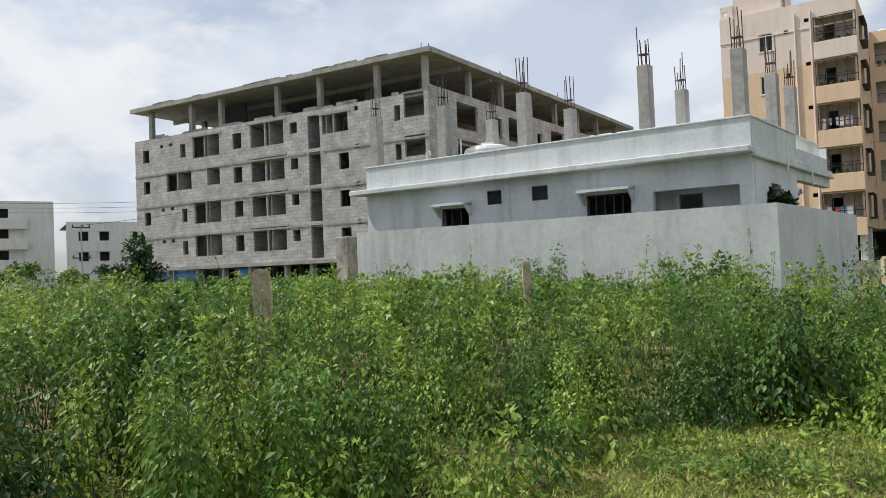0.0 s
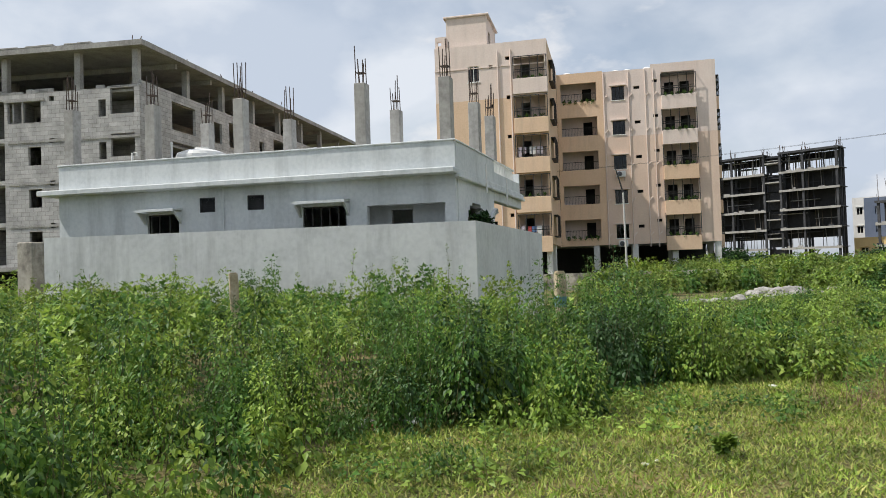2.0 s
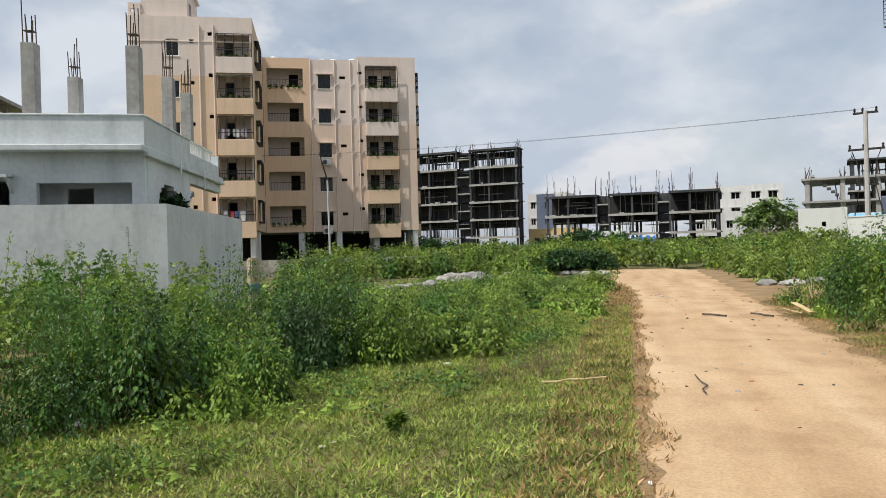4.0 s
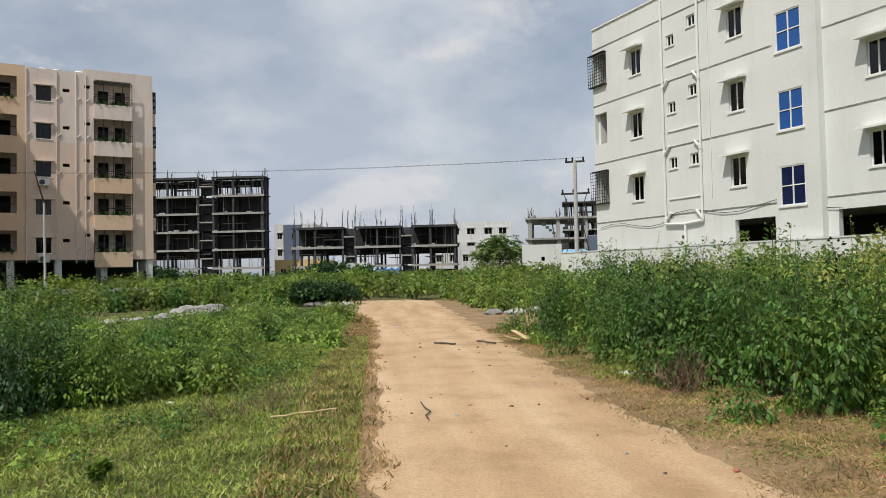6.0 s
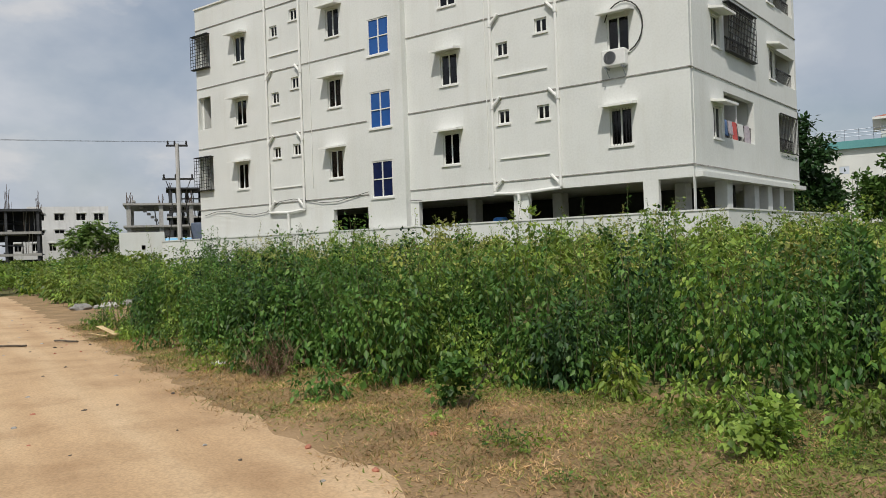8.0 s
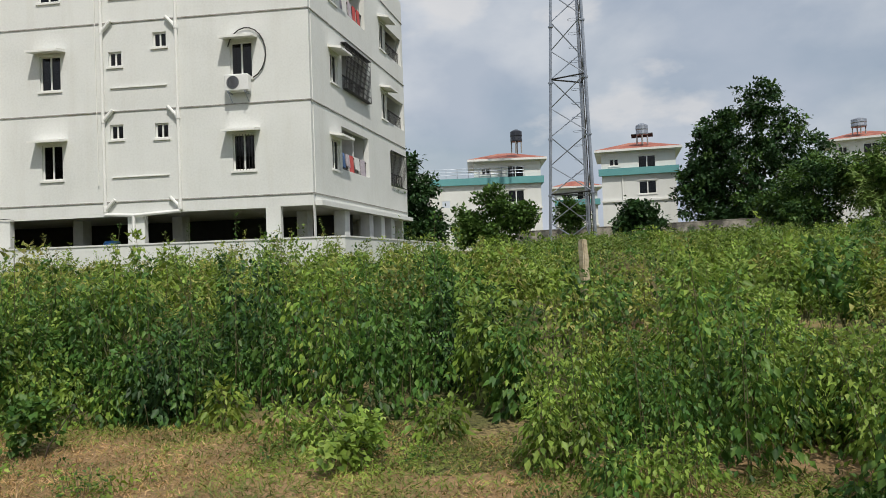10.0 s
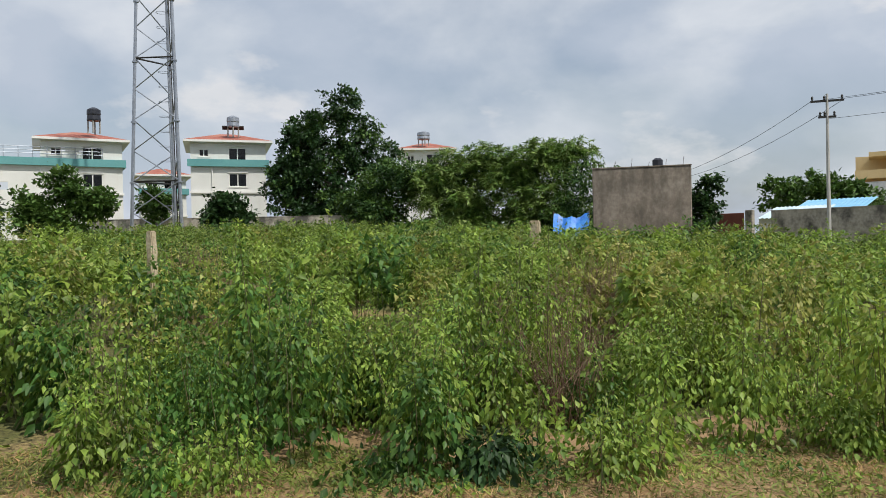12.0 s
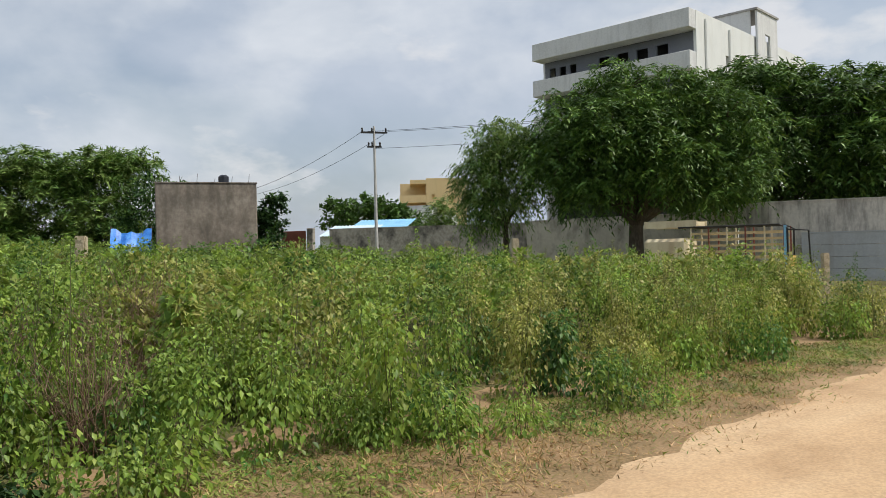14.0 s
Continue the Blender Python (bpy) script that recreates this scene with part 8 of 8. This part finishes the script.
mound = scatter(55, 1300, -19, -11, 6.6, 13, lambda x, y, s, o: ((x + 6.5) / 2.2) ** 2 + ((y + 16.0) / 1.9) ** 2 < 1)
weeds("weeds", 55, mound, 1.25, 84, 0.12, 0.3, [M["weed"], M["weedolive"], M["weed"], M["weedyellow"], M["stem"]], "tall mound of weeds before the parked truck", low=0.3, vary=0.2, plain=True, gap=-9)


def blades(name, seed, xy, length, mat, label, flat=0.6, rise=0.35, width=0.16):
    rng = np.random.default_rng(seed)
    n = len(xy)
    base = np.stack([xy[:, 0], xy[:, 1], ground_z(xy[:, 0], xy[:, 1]) - 0.002 + 0.012 * rng.random(n)], 1)
    way = rng.normal(size=(n, 3)) * flat
    way[:, 2] = rise + (rise + 0.15) * rng.random(n)
    v, f = leaf_tris(rng, base, unit(way), length * (0.5 + rng.random(n)), width, True)
    tagged(new(name, tri_mesh(name, v, f, [M[mat]])), label, "grass", kind="stuff")


lawn = scatter(61, 250000, -4, 20, -5.6, -0.1, lambda x, y, s, o: (o > weed_edge_left(np.clip(s, -8, 13)) - 0.4) & (s + o * 0.0 > -4))
blades("grass", 61, lawn, 0.055, "lawn", "short creeping green and yellow grass", 0.6, 0.3, 0.13)
verge_l = scatter(62, 42000, -10, 30, -0.9, 0.25, lambda x, y, s, o: o < edge_left(s) + 0.12 + 0.1 * np.sin(s * 3) - np.random.default_rng(1).random(len(s)) ** 2 * 0.7)
blades("grass", 62, verge_l, 0.06, "dry", "dry brown grass along the track's edge")


def worn(x, y, s, o):
    """Grass thins out towards the wheel-worn side and grows in tufts."""
    into = o - edge_right(s) + 0.3 * patchy(x, y, 2.3, 4) + 0.16 * patchy(x, y, 6.1, 1)
    chance = np.clip((into + 0.35) / 0.95, 0, 1) ** 1.5 * (0.75 + 0.35 * patchy(x, y, 4.1, 2))
    return (np.random.default_rng(11).random(len(s)) < chance) & (o < weed_edge_right(s) + 0.4)


verge_r = scatter(63, 520000, -16, 22, 2.5, 6.9, worn)
green = patchy(verge_r[:, 0], verge_r[:, 1], 1.5, 6) + 0.6 * np.random.default_rng(7).normal(size=len(verge_r))
_, vo = along(verge_r[:, 0], verge_r[:, 1])
k63 = green < 0.5 - 0.42 * (vo - 4.0)
blades("grass", 63, verge_r[k63], 0.055, "dry", "dry straw-coloured verge grass", 0.9, 0.22, 0.085)
blades("grass", 64, verge_r[~k63], 0.055, "vergegreen", "short green verge grass", 0.9, 0.2, 0.12)
creep_r = scatter(65, 2600, -16, 12, 3.4, 6.6, lambda x, y, s, o: (o > edge_right(s) + 0.8 + 0.3 * np.sin(s * 3)) & (o < weed_edge_right(s)) & (patchy(x, y, 1.9, 8) > 0.22))
weeds("weeds", 65, creep_r, 0.12, 24, 0.05, 0.16, [M["weedlush"], M["weedlush"], M["weed"], M["weed"], M["weedyellow"], M["stem"]], "low creeping weeds on the dry verge", low=0.1, vary=0.5, spires=0.0, droop=0.1, bush=2, wide=0.08)


def dry_patch(seed, x, y, r, h, n, label):
    """A tangle of dead brown stalks among the weeds."""
    rng = np.random.default_rng(seed)
    a, q = rng.random(n) * 2 * np.pi, r * np.sqrt(rng.random(n))
    px, py = x + q * np.cos(a), y + q * np.sin(a)
    p = np.stack([px, py, ground_z(px, py)], 1)
    e = p + np.stack([rng.normal(size=n) * 0.25, rng.normal(size=n) * 0.25, h * (0.5 + 0.6 * rng.random(n))], 1)
    lots = [(strip_tris(p, e, np.full(n, 0.006), np.full(n, 0.002)), 0)]
    for k in range(2):
        f = 0.4 + 0.5 * rng.random(n)
        b = p + (e - p) * f[:, None]
        c = b + rng.normal(size=(n, 3)) * 0.16 + (0, 0, 0.12)
        lots.append((strip_tris(b, c, np.full(n, 0.004), np.full(n, 0.0015)), 0))
    v, t, ix = join(lots)
    tagged(new("dead_stalks", tri_mesh("dead_stalks", v, t, [M["twig"]], ix)), label, "dead weeds", kind="stuff")


dry_patch(71, 9.9, -9.6, 0.5, 1.35, 160, "grey-brown dead stalks standing in the weeds")
dry_patch(72, 3.3, -8.3, 0.4, 1.12, 170, "brown withered weeds in the green field")
dry_patch(73, 2.35, -6.7, 0.2, 0.95, 80, "rust-brown withered tuft in the green field")
dry_patch(75, 10.6, 1.9, 0.22, 0.4, 70, "brown stems at the foot of the weeds")
dry_patch(79, 7.3, 6.4, 0.6, 0.05, 80, "flattened brown stalks on the mown patch")
dry_patch(80, 8.6, 6.7, 0.4, 0.05, 45, "flattened brown stalks on the mown patch")
dry_patch(78, 3.2, -10.4, 0.4, 1.35, 120, "grey withered weeds in the green field")


# ---------------------------------------------------------------- marker posts, stones, litter
def post(x, y, h, w, label, lean=(0, 0), blue=False, round_top=False):
    t = thing("marker_post", Matrix.Translation((x, y, gz(x, y))), label, "post", "plot marker posts")
    rng = np.random.default_rng(int(abs(x * 31 + y * 17)))
    bm = bmesh.new()
    bmesh.ops.create_cube(bm, size=1)
    for q in bm.verts:
        q.co = (q.co.x * w, q.co.y * w * 0.85, (q.co.z + 0.5) * (h + 0.3) - 0.3)
    bmesh.ops.bevel(bm, geom=bm.edges[:], offset=w * 0.12, segments=2, affect="EDGES")
    bmesh.ops.subdivide_edges(bm, edges=[e for e in bm.edges if abs(e.verts[0].co.z - e.verts[1].co.z) > 0.5], cuts=12)
    for q in bm.verts:
        k = noise.noise(q.co * 7 + Vector((x, y, 0))) * w * 0.12
        q.co.x += k + lean[0] * q.co.z
        q.co.y += k * 0.7 + lean[1] * q.co.z
    me = bpy.data.meshes.new("shaft")
    bm.to_mesh(me)
    bm.free()
    me.materials.append(M["post"])
    ob = new("shaft", me)
    ob.parent = t
    if blue:
        part("paint_band", Geo(Matrix.Translation((lean[0] * 1.0, lean[1] * 1.0, 0))).soft(-w * 0.53, w * 0.53, -w * 0.46, w * 0.46, h - 0.62, h - 0.42, w * 0.12), M["postblue"], t, "faded blue paint band")


def place(t_az, dist):
    a = radians(t_az)
    return -math.sin(a) * dist, math.cos(a) * dist


for az, d, h, w, lb, lean, bl in ((13.07, 9.6, 1.68, 0.2, "thick weathered stone post standing in weeds", (0, 0), False), (-6.35, 12.2, 1.66, 0.13, "slim leaning stone post standing in weeds", (-0.03, 0), False),
                                  (-29.9, 13.2, 1.52, 0.17, "stone post with a faded blue band in weeds", (0, 0), True), (-131.3, 12.5, 1.68, 0.13, "lichen-grey stone post among dead stalks", (0.02, 0), False),
                                  (-158.8, 20.0, 1.7, 0.24, "short buff stone post in the field", (0, 0), False), (-184.6, 33.0, 1.9, 0.3, "short buff stone post in the field", (0, 0), False),
                                  (-189.7, 22.5, 1.78, 0.2, "slim grey stone post in the field", (0, 0), False), (-210.9, 20.0, 1.34, 0.16, "slim grey stone post at the field corner", (0, 0), False)):
    px, py = place(az, d)
    post(px, py, h - gz(px, py) * 0.0, w, lb, lean, bl)


def stone(x, y, r, mat, label, seed, flat=0.6, name="stone", cat="stone", group=""):
    bm = bmesh.new()
    bmesh.ops.create_icosphere(bm, subdivisions=2, radius=1)
    for q in bm.verts:
        k = 1 + 0.35 * noise.noise(q.co * 1.6 + Vector((seed * 3.1, 0, 0)))
        q.co = (q.co.x * r * k, q.co.y * r * k * 0.8, q.co.z * r * k * flat)
    me = bpy.data.meshes.new(name)
    bm.to_mesh(me)
    bm.free()
    me.materials.append(M[mat])
    ob = new(name, me)
    ob.location = (x, y, gz(x, y) + r * flat * 0.45)
    ob.rotation_euler = (0, 0, seed * 1.3)
    tagged(ob, label, cat, group)
    return ob


rng = random.Random(12)
for i in range(20):
    f = rng.random()
    x, y = 16.5 + 11.5 * f + rng.gauss(0, 0.4), 22.0 + 3.2 * f + rng.gauss(0, 0.5)
    stone(x, y, rng.uniform(0.1, 0.34), "stone", "pale grey rubble stone in the heap by the weeds", i, 0.5, group="rubble heap left of the track")
for i in range(16):
    x, y = 26.0 + rng.gauss(0, 0.7), 25.2 + rng.gauss(0, 0.5)
    stone(x, y, rng.uniform(0.25, 0.5), "stone", "grey gravel stone piled beside the path", 50 + i, 0.6, group="rubble heap left of the track")
for i in range(22):
    a = rng.choice(((27.5, 10.7), (43.6, 17.4), (32.6, 23.2)))
    stone(a[0] + rng.gauss(0, 0.7), a[1] + rng.gauss(0, 0.7), rng.uniform(0.15, 0.4), "stone", "pale rubble stone at the track's edge", 80 + i, 0.45, group="rubble at the track's edge")
slab = thing("concrete_strip", facing(15.0, 22.6, 0.966, 0.259), "narrow broken concrete strip crossing the field", "path", kind="structure")
for i in range(6):
    part("strip_panel", Geo(pose(i * 2.02, rng.gauss(0, 0.05), 0, 0, 0, rng.gauss(0, 1.5))).soft(0, 1.96, -0.4, 0.4, -0.1, 0.07 + rng.uniform(0, 0.05), 0.03), M["stone"], slab)
for i in range(130):
    s, o = rng.uniform(1, 26), rng.uniform(0.1, 3.0)
    x, y = spot(s, o)
    stone(x, y, rng.uniform(0.012, 0.035), rng.choice(["stone", "brickred", "bark"]), "small pebble on the dirt track", 200 + i, 0.6, "pebble", "pebble", "pebbles on the track")


def stick(x, y, ang, length, r, mat, label, seed):
    t = thing("stick", pose(x, y, gz(x, y) + 0.02, 0, 0, ang), label, "stick")
    q = random.Random(seed)
    pts = [(length * i / 5, q.gauss(0, 0.03) * length, r + 0.01 * q.random()) for i in range(6)]
    part("rod", Geo().run(pts, r, 6), M[mat], t)
    return t


stick(7.6, 4.0, 35, 1.1, 0.008, "bark", "thin dry twig lying on the track", 1)
stick(7.0, 5.7, -25, 0.8, 0.014, "straw", "pale broken branch on the dry verge", 2)
stick(15.6, 6.6, 60, 0.7, 0.02, "bark", "dark stick on the track's edge", 3)
stick(15.2, 7.4, 80, 0.6, 0.02, "bark", "dark stick on the track's edge", 4)
stick(5.0, 3.6, 10, 0.35, 0.006, "straw", "straw stalk on the track", 5)
sheet = thing("bent_board", pose(15.9, 5.9, 0.02, 0, 0, 50), "bent piece of buff plywood beside the track", "board")
part("board", Geo(pose(0, 0, 0.1, 0, -12)).soft(0, 0.7, 0, 0.13, 0, 0.02, 0.006), M["straw"], sheet)
part("splinter", Geo(pose(0.1, 0.2, 0.08, 8, -6, 12)).soft(0, 0.5, 0, 0.06, 0, 0.015, 0.005), M["straw"], sheet)
for i, (x, y, r, mt, lb) in enumerate(((11.9, 2.9, 0.11, "paper", "crumpled white wrapper in dry grass"), (6.97, -0.2, 0.05, "brickred", "broken red brick bit on the verge"), (4.74, 3.0, 0.03, "paper", "white paper scrap on the track"),
                                       (3.8, 5.45, 0.032, "paper", "white litter scrap in the grass"), (3.95, 5.5, 0.022, "paper", "white litter scrap in the grass"), (7.4, 7.7, 0.06, "paper", "white litter scrap in the weeds"),
                                       (19.9, 11.6, 0.09, "cloth", "flattened bluish plastic wrapper on the track"))):
    stone(x, y, r, mt, lb, 400 + i, 0.35, "litter", "litter")
heap = random.Random(3)
for i in range(9):
    stone(2.6 + heap.gauss(0, 0.25), 8.0 + heap.gauss(0, 0.15), heap.uniform(0.04, 0.09), heap.choice(["brickred", "stone", "paper"]), "brick rubble bit under the weeds", 500 + i, 0.6, "rubble", "rubble", "rubble under the weeds")
tree(4.45, 5.3, 0, [(0, 0, 0.13, 0.06, 0.07)], 34, 0.05, "weed", "single small dark weed tuft in the grass", 90, 0.004, clump=0.03, width=0.42, name="shrub")
tree(9.0, 9.0, 0, [(0, 0, 0.25, 0.14, 0.18)], 110, 0.06, "weeddark", "single small dark weed tuft in the grass", 91, 0.01, clump=0.08, width=0.42, name="shrub")
tree(8.1, -0.5, gz(8, -0.5), [(0, 0, 0.35, 0.22, 0.3)], 260, 0.06, "weedlush", "leafy weed clump standing before the tall stand", 92, 0.01, clump=0.1, width=0.42, name="shrub")
tree(5.9, -2.6, gz(6, -2.6), [(0, 0, 0.22, 0.3, 0.16), (0.4, -0.3, 0.18, 0.25, 0.14)], 260, 0.06, "weed", "leafy low weed clump in the verge", 93, 0.01, clump=0.1, width=0.42, name="shrub")
